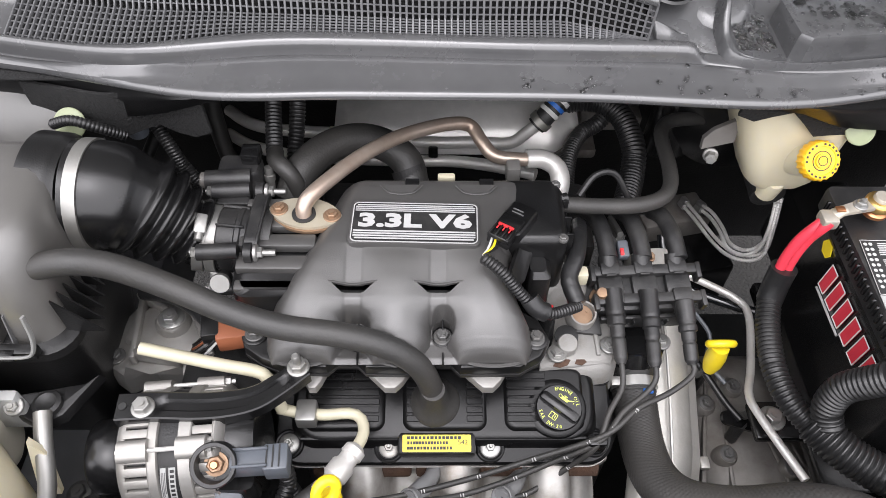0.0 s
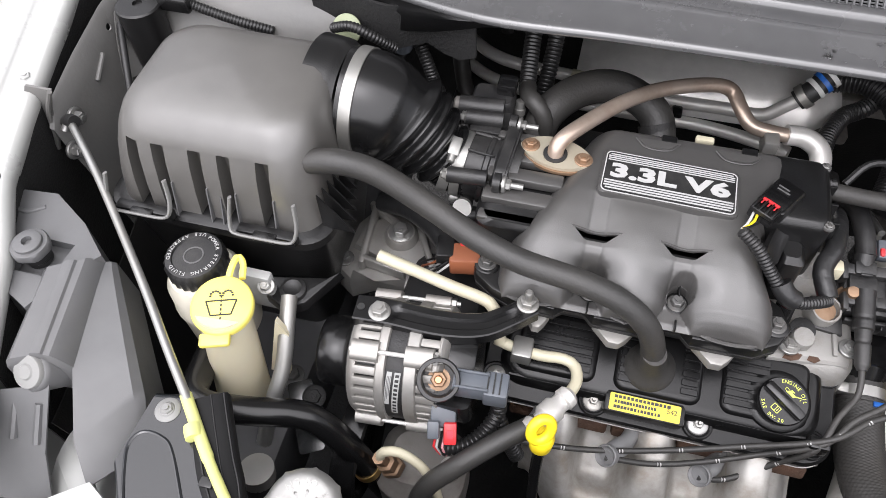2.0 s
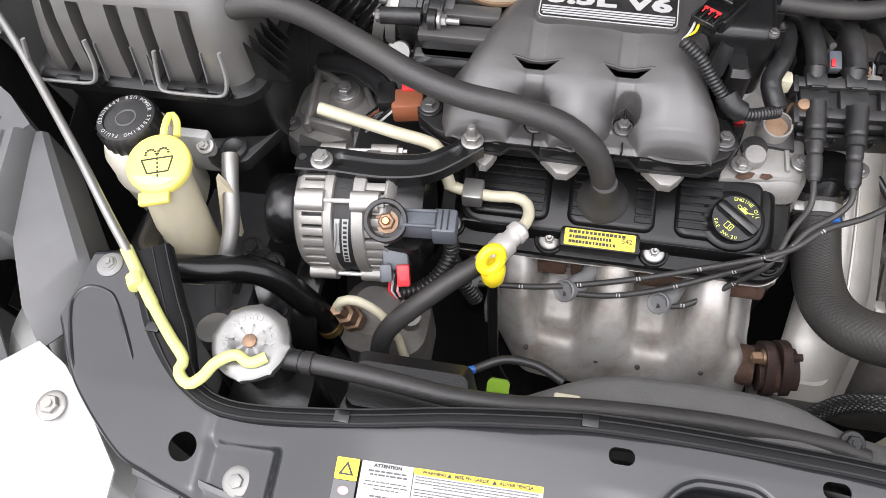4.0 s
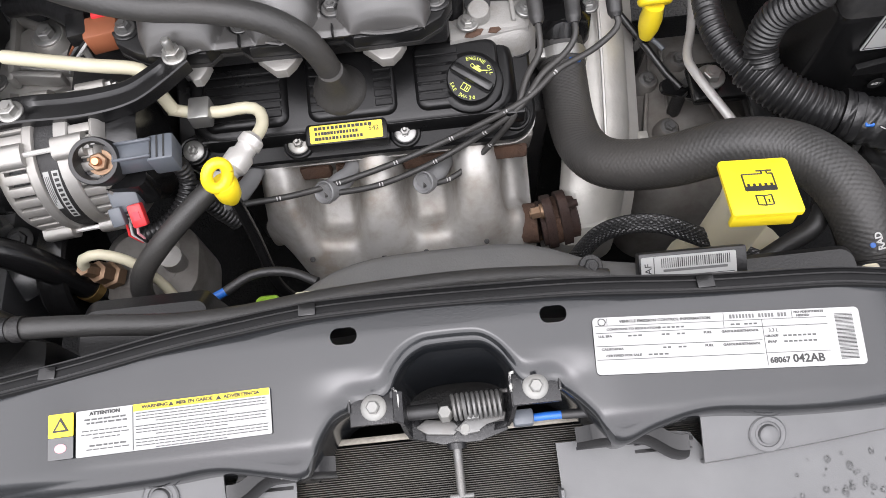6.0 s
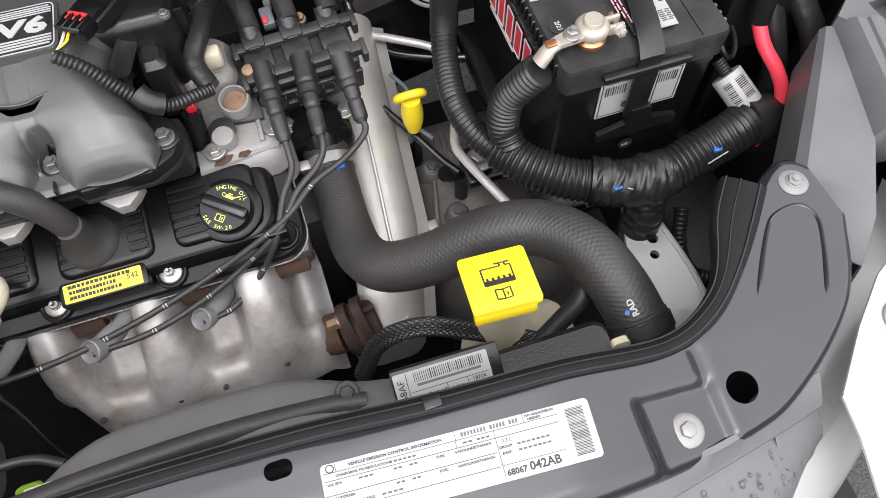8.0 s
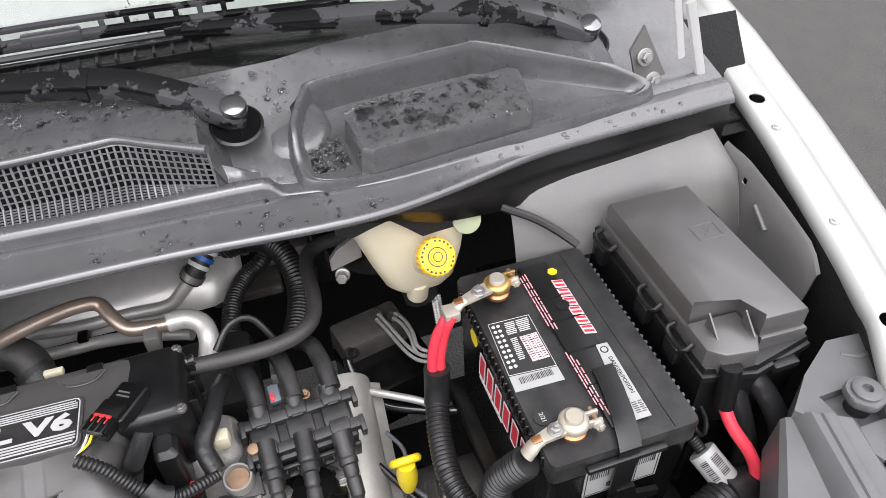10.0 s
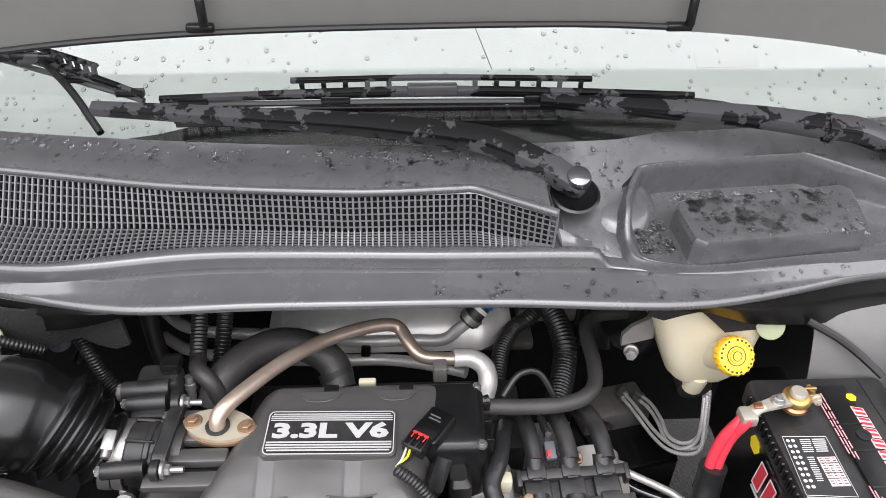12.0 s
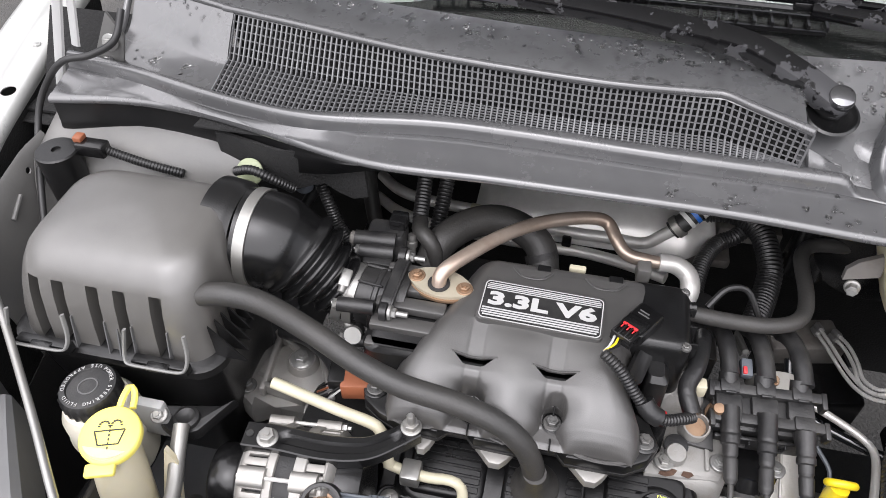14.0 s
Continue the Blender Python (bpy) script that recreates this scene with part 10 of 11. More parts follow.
part("warning_triangle", prism(B(), [(-0.0695, 0.003), (-0.0585, 0.003), (-0.064, 0.0125)], 0.0004, 0.0009, WL), INK, wl_)
part("warning_triangle", prism(B(), [(-0.0672, 0.0042), (-0.0608, 0.0042), (-0.064, 0.0097)], 0.0004, 0.0012, WL), YELLOW, wl_)
part("hazard_shape", prism(B(), circle(-0.064, -0.0075, 0.004, 10, 0.003), 0.0004, 0.0009, WL), PINK, wl_)
for txt, x, w in (("WARNING", -0.002, 1.15), ("MISE EN GARDE", 0.0242, 1.1), ("ADVERTENCIA", 0.0553, 1.15)):
    part("heading", writing(txt, 0.0031, WL @ Matrix.Translation((x, 0.0125, 0.0006)), 0.0002, bold=0.00014, stretch=w), INK, wl_)
part("heading", writing("ATTENTION", 0.0031, WL @ Matrix.Translation((-0.035, 0.0123, 0.0006)), 0.0002, bold=0.00012, stretch=1.15), INK, wl_)
for x in (0.0088, 0.0402):
    part("heading_mark", prism(B(), [(x - 0.0019, 0.0111), (x + 0.0019, 0.0111), (x, 0.0141)], 0.0004, 0.0008, WL), INK, wl_)
bm = B()
for k in range(12):
    y = 0.0089 - 0.00195 * k - 0.0006 * (k // 4)
    x, end = -0.0145, 0.0715 - (0.026 if k % 4 == 3 else 0.0)
    if k % 4 == 3:
        x += 0.013
    while x < end:
        w = min(rng_print.uniform(0.0016, 0.0052), end - x)
        bars(bm, WL, [(x + w / 2, y, w, 0.00065)], 0.0006)
        x += w + 0.0006
for k, w in enumerate((0.027, 0.024, 0.0, 0.030, 0.031, 0.016, 0.0, 0.02, 0.024)):
    y, x = 0.0086 - 0.0024 * k, -0.035 - w / 2
    while w and x < -0.035 + w / 2:
        q = rng_print.uniform(0.002, 0.005)
        bars(bm, WL, [(x + q / 2, y, q, 0.0011 if k < 2 or k == 7 else 0.0007)], 0.0006)
        x += q + 0.0008
tagged(part("fine_print", bm, INK_FAINT, wl_), kind="stuff")
for y in (0.0007, -0.0077):
    part("rule", bars(B(), WL, [(0.0285, y, 0.088, 0.0002)], 0.0006), INK_FAINT, wl_)
part("divider", prism(B(), rrect(-0.0165, 0, 0.0005, 0.028, 0.0001), 0, 0.0006, WL), INK, wl_)

# hood latch
la = thing("hood_latch", "worn steel hood latch with a coil spring and cable", "hood latch", (0.0, -0.05, 0.83))
for s, x, y in ((-1, -0.0545, -0.0475), (1, 0.053, -0.0445)):
    z = 0.8575
    ear = [(x - 0.016, y - 0.011), (x + 0.016, y - 0.011), (x + 0.016, y + 0.008), (x + 0.012, y + 0.0115), (x - 0.012, y + 0.0115), (x - 0.016, y + 0.008)]
    part("ear_plate", prism(B(), ear, z, z + 0.0028, bevel=0.0009), WORN, la)
    part("ear_rim", tube(B(), [(x - 0.016, y - 0.002, z + 0.003), (x - 0.016, y + 0.008, z + 0.0032), (x - 0.012, y + 0.0115, z + 0.0032), (x + 0.012, y + 0.0115, z + 0.0032), (x + 0.016, y + 0.008, z + 0.0032), (x + 0.016, y - 0.004, z + 0.003)], 0.0011, 6, 0.004), CHIP, la, "chipped bright edge")
    m = frame_of((x, y, z + 0.0028), (0, -0.12, 1))
    part("bolt_flange", lathe(B(), [(0.0086, 0.0), (0.0086, 0.0012), (0.0076, 0.0022), (0.005, 0.0027)], m, 28), BOLTPALE, la)
    part("latch_bolt", prism(B(), [(0.0045 * math.cos(a), 0.0045 * math.sin(a)) for a in (math.pi / 3 * k for k in range(6))], 0.002, 0.0085, m, 0.0008, 1), BOLTPALE, la)
    xi = x - s * 0.0165
    rows = [[(xi + s * 0.004, y + 0.009, z + 0.0028), (xi + s * 0.004, y - 0.010, z + 0.0028)], [(xi, y + 0.009, z + 0.0015), (xi, y - 0.012, z + 0.0015)], [(xi - s * 0.0015, y + 0.005, z - 0.014), (xi - s * 0.0015, y - 0.016, z - 0.012)], [(xi - s * 0.004, y - 0.001, z - 0.024), (xi - s * 0.004, y - 0.019, z - 0.022)], [(xi - s * 0.013, y - 0.004, z - 0.0275), (xi - s * 0.013, y - 0.021, z - 0.026)]]
    part("side_leg", sheet(B(), rows, 0.0028), WORN, la)
part("base_plate", prism(B(), [(-0.030, -0.066), (-0.012, -0.0715), (0.014, -0.0715), (0.033, -0.066), (0.034, -0.053), (-0.031, -0.053)], 0.829, 0.8315, bevel=0.0009), WORN, la)
part("pawl", prism(B(), [(-0.030, -0.059), (-0.022, -0.0645), (-0.004, -0.0665), (0.001, -0.062), (-0.004, -0.057), (-0.022, -0.054)], 0.8325, 0.836, bevel=0.0012), BOLT, la)
part("catch", prism(B(), [(-0.003, -0.064), (0.004, -0.0675), (0.014, -0.0665), (0.018, -0.061), (0.031, -0.0605), (0.033, -0.055), (0.020, -0.052), (0.006, -0.056)], 0.8365, 0.8398, bevel=0.0012), BOLT, la)
part("release_arm", prism(B(), [(0.006, -0.0585), (0.014, -0.0585), (0.015, -0.0545), (0.005, -0.0545)], 0.840, 0.8445, bevel=0.001), BOLT, la)
part("pivot", lathe(B(), [(0.0052, -0.006), (0.0052, 0.010), (0.0042, 0.012), (0, 0.012)], Matrix.Translation((-0.0085, -0.053, 0.838)), 6), BOLTPALE, la)
part("rivet", lathe(B(), [(0.0042, 0), (0.0042, 0.003), (0.003, 0.004), (0, 0.004)], Matrix.Translation((0.004, -0.0635, 0.836)), 18), BOLTPALE, la)
part("buffer", tube(B(), [(-0.034, -0.050, 0.842), (-0.013, -0.050, 0.842)], 0.0052, 12), RUBBER, la)
pts = []
for k in range(161):
    a = 2 * math.pi * k / 16
    pts.append((-0.003 + 0.034 * k / 160, -0.049 + 0.0082 * math.cos(a), 0.8415 + 0.0082 * math.sin(a)))
pts += [(0.034, -0.043, 0.849), (0.037, -0.042, 0.846), (0.0385, -0.046, 0.838)]
part("spring", tube(B(), pts, 0.0014, 6, 0.0022), BOLT, la, "grey coil spring")
part("striker_rod", tube(B(), [(-0.003, -0.068, 0.829), (-0.003, -0.076, 0.826), (-0.003, -0.094, 0.819), (-0.003, -0.104, 0.815)], 0.0032, 12), BOLT, la)
part("rod_collar", lathe(B(), [(0.0068, -0.002), (0.0068, 0.002)], frame_of((-0.003, -0.0725, 0.828), (0, 1, 0.2)), 20), WORN, la)
part("rod_foot", box(B(), (-0.003, -0.1045, 0.815), (0.017, 0.003, 0.005), 0.001), BOLT, la)
part("cable_end", box(B(), (0.044, -0.060, 0.836), (0.014, 0.011, 0.011), 0.002), GREYPL, la)
part("cable_sleeve", tube(B(), [(0.049, -0.0605, 0.836), (0.062, -0.0605, 0.838), (0.072, -0.061, 0.839)], 0.0028, 10), BLUE, la, "blue cable sleeve")
part("cable", tube(B(), [(0.070, -0.061, 0.839), (0.082, -0.0615, 0.8405), (0.098, -0.0615, 0.841)], 0.0033, 10), RUBBER, la)
# pressed wall behind the latch
rec = []
for k in range(33):
    a = math.pi * k / 32
    c, q = math.copysign(abs(math.cos(a)) ** 0.72, math.cos(a)), math.sin(a) ** 0.8
    rec.append([(0.001 - r * c, -0.042 + d * q, z) for r, d, z in ((0.0430, 0.0335, 0.8605), (0.0424, 0.0326, 0.855), (0.0405, 0.0285, 0.842), (0.039, 0.0235, 0.822), (0.038, 0.021, 0.79))])
part("latch_recess", sheet(B(), rec[::-1], 0.0015), PAINT, support)
for x, y, s in ((-0.1175, -0.0775, -1), (0.1095, -0.0755, 1)):
    t = thing("panel_bracket", "dark curved stay with a bolt under the panel", "stay", (x, -0.08, 0.83), "panel stays")
    rows = []
    for k in range(17):
        f = k / 16
        px = x + 0.075 * (f - 0.42) * (1 if s > 0 else -1)
        dip = 0.012 * ease(0.55, 0.95, f)
        rows.append([(px, y + 0.006 - dip, 0.8425 - dip * 0.8 - 0.010 * ease(0.2, 0.0, f)), (px, y - 0.004 - dip, 0.8415 - dip - 0.010 * ease(0.2, 0.0, f)), (px, y - 0.0075 - dip, 0.8355 - dip - 0.010 * ease(0.2, 0.0, f)), (px, y - 0.008 - dip, 0.824 - dip)])
    part("stay", sheet(B(), rows[::-1] if s > 0 else rows, 0.002), SATIN, t)
    m = frame_of((x, y - 0.001, 0.8425), (0, -0.35, 1))
    part("stay_bolt", prism(B(), [(0.0062 * math.cos(a), 0.0062 * math.sin(a)) for a in (math.pi / 3 * k for k in range(6))], -0.002, 0.004, m, 0.0008, 1), BOLTPALE, t)
part("top_edge", box(B(), (0, -0.0590, 0.8055), (0.62, 0.0045, 0.003), 0.001), DUSTEDGE, cond)
bm = B()
for k in range(6):
    box(bm, (-0.14, -0.082 - 0.005 * k, 0.815 - 0.006 * k), (0.04, 0.0025, 0.004), 0)
    box(bm, (0.14, -0.082 - 0.005 * k, 0.815 - 0.006 * k), (0.04, 0.0025, 0.004), 0)
single("duct_slats", bm, BLACK, "black duct slats beside the condenser", "slats", kind="stuff")

# ---- behind the engine, under the cowl ----
hs = thing("firewall_heat_shield", "smooth pressed metal heat shield behind the engine", "heat shield", (-0.05, 0.8, 0.7))
rows = []
for k in range(31):
    u = k / 30
    x = -0.235 + 0.36 * u
    e = ease(0, 0.25, u) * ease(1, 0.86, u)
    rows.append([(x, 0.715 + 0.03 * (1 - e), 0.712), (x, 0.725 + 0.03 * (1 - e), 0.722 + 0.02 * e), (x, 0.75, 0.73 + 0.025 * e), (x, 0.80, 0.735 + 0.022 * e), (x, 0.86, 0.735 + 0.01 * e), (x, 0.93, 0.74)])
part("pressing", sheet(B(), rows[::-1], 0.002), FIREMETAL, hs, angle=60)
# small black disc in place of a shaded hole in the pressing
part("hole", lathe(B(), [(0.003, 0), (0.003, 0.0015), (0, 0.0015)], Matrix.Translation((-0.095, 0.80, 0.757)), 10), INK, hs)
for pts, r, mt, lab in (
        ([(-0.40, 0.80, 0.72), (-0.36, 0.755, 0.735), (-0.31, 0.74, 0.735), (-0.20, 0.73, 0.735), (-0.105, 0.715, 0.735), (-0.03, 0.715, 0.735), (0.02, 0.716, 0.733), (0.043, 0.719, 0.750), (0.060, 0.722, 0.766)], 0.0088, PIPE, "long silver refrigerant pipe behind the plenum"),
        ([(-0.40, 0.77, 0.70), (-0.35, 0.725, 0.715), (-0.27, 0.70, 0.72), (-0.12, 0.69, 0.722), (-0.07, 0.69, 0.722), (-0.02, 0.675, 0.73), (0.03, 0.65, 0.742), (0.05, 0.64, 0.745)], 0.0085, PIPE, "silver coolant pipe behind the plenum"),
        ([(-0.55, 0.86, 0.80), (-0.46, 0.83, 0.80), (-0.42, 0.82, 0.80), (-0.36, 0.82, 0.80), (-0.30, 0.82, 0.795), (-0.255, 0.815, 0.80)], 0.007, PIPE, "silver pipe with a crimped end"),
        ([(-0.50, 0.70, 0.72), (-0.47, 0.74, 0.765), (-0.44, 0.79, 0.80), (-0.40, 0.83, 0.82), (-0.34, 0.85, 0.83)], 0.009, DARKMETAL, "dull bent pipe beside the firewall")):
    hose("pipe", pts, r, mt, lab, "pipe")
part_ = thing("pipe_band", "pale brown fabric band round the pipe", "band", (-0.2, 0.73, 0.735))
part("band", tube(B(), [(-0.24, 0.733, 0.735), (-0.16, 0.722, 0.735)], 0.0105, 14), BEIGE, part_)
part("clip", box(B(), (-0.09, 0.703, 0.728), (0.014, 0.03, 0.016), 0.003), SATIN, part_)
t = thing("pipe_ferrule", "crimped silver ferrule on the pipe end", "ferrule", (-0.25, 0.82, 0.8))
part("ferrule", lathe(B(), [(0.009, -0.02), (0.0115, -0.018), (0.0115, -0.01), (0.0095, -0.008), (0.0115, -0.005), (0.0115, 0.004), (0.0095, 0.006), (0.0115, 0.009), (0.0115, 0.018)], frame_of((-0.252, 0.815, 0.80), (1, 0, 0.25)), 20), STEEL, t)
t = thing("heater_valve_joint", "black hose joint with white and blue tags and a clamp", "hose joint", (0.08, 0.73, 0.77))
part("hose", tube(B(), [(0.056, 0.721, 0.762), (0.075, 0.73, 0.782), (0.095, 0.755, 0.80), (0.12, 0.80, 0.80)], 0.014, 16), RUBBER, t)
for k, c in ((0, LABEL_WHITE), (1, BLUE), (2, LABEL_WHITE)):
    m = frame_of((0.073 + 0.0075 * k, 0.729 + 0.006 * k, 0.780 + 0.006 * k), (0.65, 0.45, 0.6))
    part("tag_ring", lathe(B(), [(0.0143, -0.003), (0.0158, -0.003), (0.0158, 0.003), (0.0143, 0.003)], m, 24), c, t)
part("clamp", lathe(B(), [(0.0145, -0.005), (0.0168, -0.005), (0.0168, 0.005), (0.0145, 0.005)], frame_of((0.062, 0.723, 0.769), (0.65, 0.2, 0.7)), 24), STEEL, t)
t = thing("plenum_vacuum_hose", "fat curved black hose behind the plenum", "hose", (-0.19, 0.6, 0.82))
part("hose", tube(B(), [(-0.262, 0.545, 0.80), (-0.252, 0.565, 0.822), (-0.225, 0.60, 0.828), (-0.19, 0.622, 0.825), (-0.155, 0.625, 0.815), (-0.125, 0.61, 0.80), (-0.115, 0.585, 0.78)], 0.0205, 24), HOSE, t)
part("end_clamp", lathe(B(), [(0.0206, -0.005), (0.0222, -0.005), (0.0222, 0.005), (0.0206, 0.005)], frame_of((-0.121, 0.600, 0.791), (0.35, -0.6, -0.7)), 28), DARKMETAL, t)
loom("heater_loom", [(-0.29, 0.70, 0.90), (-0.288, 0.64, 0.862), (-0.283, 0.585, 0.838)], 0.0105, "upright black ribbed loom beside the throttle", 0.005, 0.0015)
loom("heater_loom", [(-0.262, 0.72, 0.90), (-0.262, 0.66, 0.85), (-0.265, 0.61, 0.81), (-0.27, 0.58, 0.78)], 0.0105, "second upright black ribbed loom", 0.005, 0.0015)
t = thing("vacuum_elbow", "short black elbow hose with a silver fitting", "hose", (-0.27, 0.54, 0.84))
part("hose", tube(B(), [(-0.282, 0.585, 0.838), (-0.278, 0.565, 0.843), (-0.266, 0.552, 0.843), (-0.255, 0.545, 0.83), (-0.252, 0.54, 0.81)], 0.0105, 14), HOSE, t)
part("fitting", lathe(B(), [(0.0055, 0), (0.0055, 0.012), (0.007, 0.013), (0.007, 0.02), (0.0055, 0.021), (0.0055, 0.03)], frame_of((-0.285, 0.545, 0.815), (0, 0.3, 1)), 14), STEEL, t)
hose("drain_hose", [(-0.41, 0.80, 0.84), (-0.412, 0.775, 0.79), (-0.408, 0.755, 0.74), (-0.395, 0.73, 0.69), (-0.375, 0.70, 0.65)], 0.0125, HOSE, "hanging grey black drain hose", "hose")
t = thing("service_port", "black capped service port on a bracket", "valve", (-0.36, 0.80, 0.77))
part("cap", lathe(B(), [(0.014, 0), (0.014, 0.02), (0.012, 0.022), (0, 0.022)], Matrix.Translation((-0.345, 0.80, 0.80)), 20), RUBBER, t)
part("stem", tube(B(), [(-0.345, 0.80, 0.80), (-0.345, 0.79, 0.75)], 0.009, 12), DARKMETAL, t)
t = thing("vent_valve", "grey valve with a silver tip near the air box", "valve", (-0.43, 0.58, 0.88))
part("valve", lathe(B(), [(0.012, 0), (0.012, 0.015), (0.009, 0.017), (0.009, 0.03), (0.006, 0.031), (0.006, 0.04)], frame_of((-0.437, 0.585, 0.87), (0.1, -0.2, 1)), 18), GREYPL, t)
part("tip", lathe(B(), [(0.008, 0.0), (0.009, 0.008), (0.007, 0.014), (0, 0.014)], frame_of((-0.435, 0.578, 0.905), (0.1, -0.2, 1)), 8), STEEL, t)
loom("throttle_loom", [(-0.425, 0.60, 0.88), (-0.405, 0.58, 0.855), (-0.39, 0.57, 0.825), (-0.365, 0.555, 0.805), (-0.34, 0.55, 0.80)], 0.008, "black loom from the valve to the throttle", 0.004, 0.0012)
loom("airbox_loom", [(-0.50, 0.535, 0.925), (-0.475, 0.53, 0.935), (-0.45, 0.53, 0.925), (-0.43, 0.54, 0.905)], 0.006, "thin black loom over the intake duct", 0.004, 0.001)
single("bulkhead_bracket", box(B(), (-0.33, 0.72, 0.66), (0.16, 0.10, 0.05), 0.01), DARKMETAL, "dark cast bracket below the pipes", "bracket")
for pts in ([(-0.36, 0.62, 0.72), (-0.33, 0.60, 0.74), (-0.30, 0.60, 0.74)], [(-0.38, 0.60, 0.70), (-0.34, 0.585, 0.73), (-0.31, 0.585, 0.735)]):
    hose("vacuum_line", pts, 0.004, SATIN, "thin black vacuum line behind the throttle", "hose", 8)

# hoses right of the plenum
hose("brake_vacuum_hose", [(0.045, 0.507, 0.832), (0.075, 0.508, 0.828), (0.11, 0.512, 0.822), (0.15, 0.517, 0.818), (0.182, 0.530, 0.815), (0.200, 0.553, 0.812), (0.207, 0.59, 0.810), (0.208, 0.635, 0.808), (0.213, 0.665, 0.806), (0.232, 0.684, 0.805), (0.28, 0.695, 0.80)], 0.0095, HOSE, "black brake booster vacuum hose", "hose")
hose("pcv_tube", [(0.085, 0.535, 0.815), (0.105, 0.555, 0.83), (0.13, 0.56, 0.828), (0.15, 0.545, 0.80)], 0.004, RUBBER, "thin black printed vacuum tube", "hose", 8)
loom("heater_hose_cover", [(0.096, 0.790, 0.739), (0.123, 0.790, 0.751), (0.155, 0.780, 0.757), (0.182, 0.750, 0.756), (0.195, 0.700, 0.742), (0.190, 0.660, 0.725), (0.170, 0.600, 0.720)], 0.0175, "large ribbed black conduit arching from the firewall", 0.0058, 0.0022)
loom("heater_hose_cover", [(0.168, 0.770, 0.744), (0.151, 0.755, 0.735), (0.127, 0.740, 0.730), (0.106, 0.700, 0.730), (0.095, 0.650, 0.724), (0.096, 0.620, 0.715)], 0.0125, "curved ribbed black conduit below the arch", 0.005, 0.0018)
loom("firewall_conduit", [(0.205, 0.85, 0.84), (0.206, 0.82, 0.80), (0.20, 0.78, 0.75)], 0.015, "short ribbed conduit at the firewall", 0.005, 0.0018)
t = thing("bulkhead_fitting", "dull metal bracket plate on the firewall", "bracket", (0.12, 0.85, 0.66))
part("plate", box(B(), (0.12, 0.83, 0.63), (0.11, 0.06, 0.02), 0.006), ALU_DULL, t)
part("tab", box(B(), (0.12, 0.86, 0.70), (0.05, 0.02, 0.05), 0.006, Matrix.Rotation(radians(20), 4, "Y")), SHIELD, t)
part("rail", box(B(), (0.2, 0.86, 0.66), (0.1, 0.04, 0.03), 0.006), SHIELD, t)
single("steering_joint", rbox(B(), [(0.25, 0.73, 0.06, 0.06, 0.02, 0.72), (0.25, 0.73, 0.055, 0.055, 0.02, 0.80), (0.25, 0.73, 0.04, 0.04, 0.015, 0.82)]), SATIN, "black rubber boot at the firewall", "boot")

# felt strip and grommets under the cowl lip
back = lambda x: -0.021 * ease(-0.40, -0.45, x)
deep = lambda x: 1 - 0.72 * ease(0.36, 0.30, x) if x > 0 else 1
rows = [[(x, lip_y(x) + 0.016 + back(x), 0.950), (x, lip_y(x) + 0.016 + back(x), 0.950 - 0.015 * deep(x)), (x, lip_y(x) + 0.018 + back(x), 0.950 - 0.035 * deep(x)), (x, lip_y(x) + 0.02 + back(x), 0.950 - 0.058 * deep(x) + 0.006 * math.sin(x * 90))] for x in [-0.62 + 1.2 * k / 60 for k in range(61)] if -0.56 < x < -0.33 or 0.23 < x < 0.55]
left = [r for r in rows if r[0][0] < 0]
right = [r for r in rows if r[0][0] > 0]
single("felt_strip", sheet(B(), left[::-1], 0.004), FELT, "ragged black felt below the cowl", "felt")
single("felt_strip", sheet(B(), right[::-1], 0.004), FELT, "ragged black felt below the cowl", "felt")
for x, y, z in ((-0.49, 0.549, 0.914), (0.396, 0.557, 0.902)):
    m = frame_of((x, y, z), (0, -0.75, 0.6))
    t = thing("felt_fastener", "pale green push fastener in the felt", "fastener", (x, y, z), "felt fasteners")
    part("disc", lathe(B(), [(0.0175, -0.002), (0.0175, 0.0), (0.016, 0.0012), (0.006, 0.002), (0.003, 0.004), (0, 0.004)], m, 28), GREENISH, t)
hose("wing_wire", [(0.44, 0.56, 0.905), (0.475, 0.545, 0.89), (0.50, 0.53, 0.875), (0.52, 0.51, 0.862)], 0.005, RUBBER, "black wire over the suspension tower", "wire", 8)

# ---- wipers, cowl box, hood fittings, rain ----
# moulded well with raised box on the right of the cowl
WB = [(0.226, 0.640), (0.246, 0.680), (0.27, 0.694), (0.44, 0.707), (0.475, 0.702), (0.61, 0.625), (0.64, 0.600), (0.53, 0.582), (0.41, 0.572), (0.30, 0.562), (0.232, 0.572), (0.222, 0.602)]


def rim_z(x, y):
    return 1.018 + 0.24 * (y - 0.60) - 0.019 * ease(0.632, 0.592, y)


def pan_z(x, y):
    return 0.988 + 0.11 * (y - 0.57)


wb = smooth_line([(x, y, 0) for x, y in WB + WB[:1]], 0.008)[0][:-1]
wc = Vector((0.41, 0.63, 0))
rings = []
for f, u, h in ((1.06, 0, -0.034), (1.035, 0, -0.014), (1.02, 0, -0.003), (1.008, 0, 0.0), (0.988, 0, 0.0), (0.978, 0, -0.002), (0.968, 0.3, 0), (0.95, 0.85, 0), (0.93, 1, 0), (0.6, 1, 0), (0.2, 1, 0)):
    ring = []
    for q in wb:
        p = wc + (q - wc) * f
        a = rim_z(q.x, q.y) + h
        ring.append((p.x, p.y, a + (min(a, pan_z(p.x, p.y)) - a) * u))
    rings.append(ring)
part("well_rim", loft(B(), rings, caps=(False, True)), COWLWET, cowl, angle=50)
rings = []
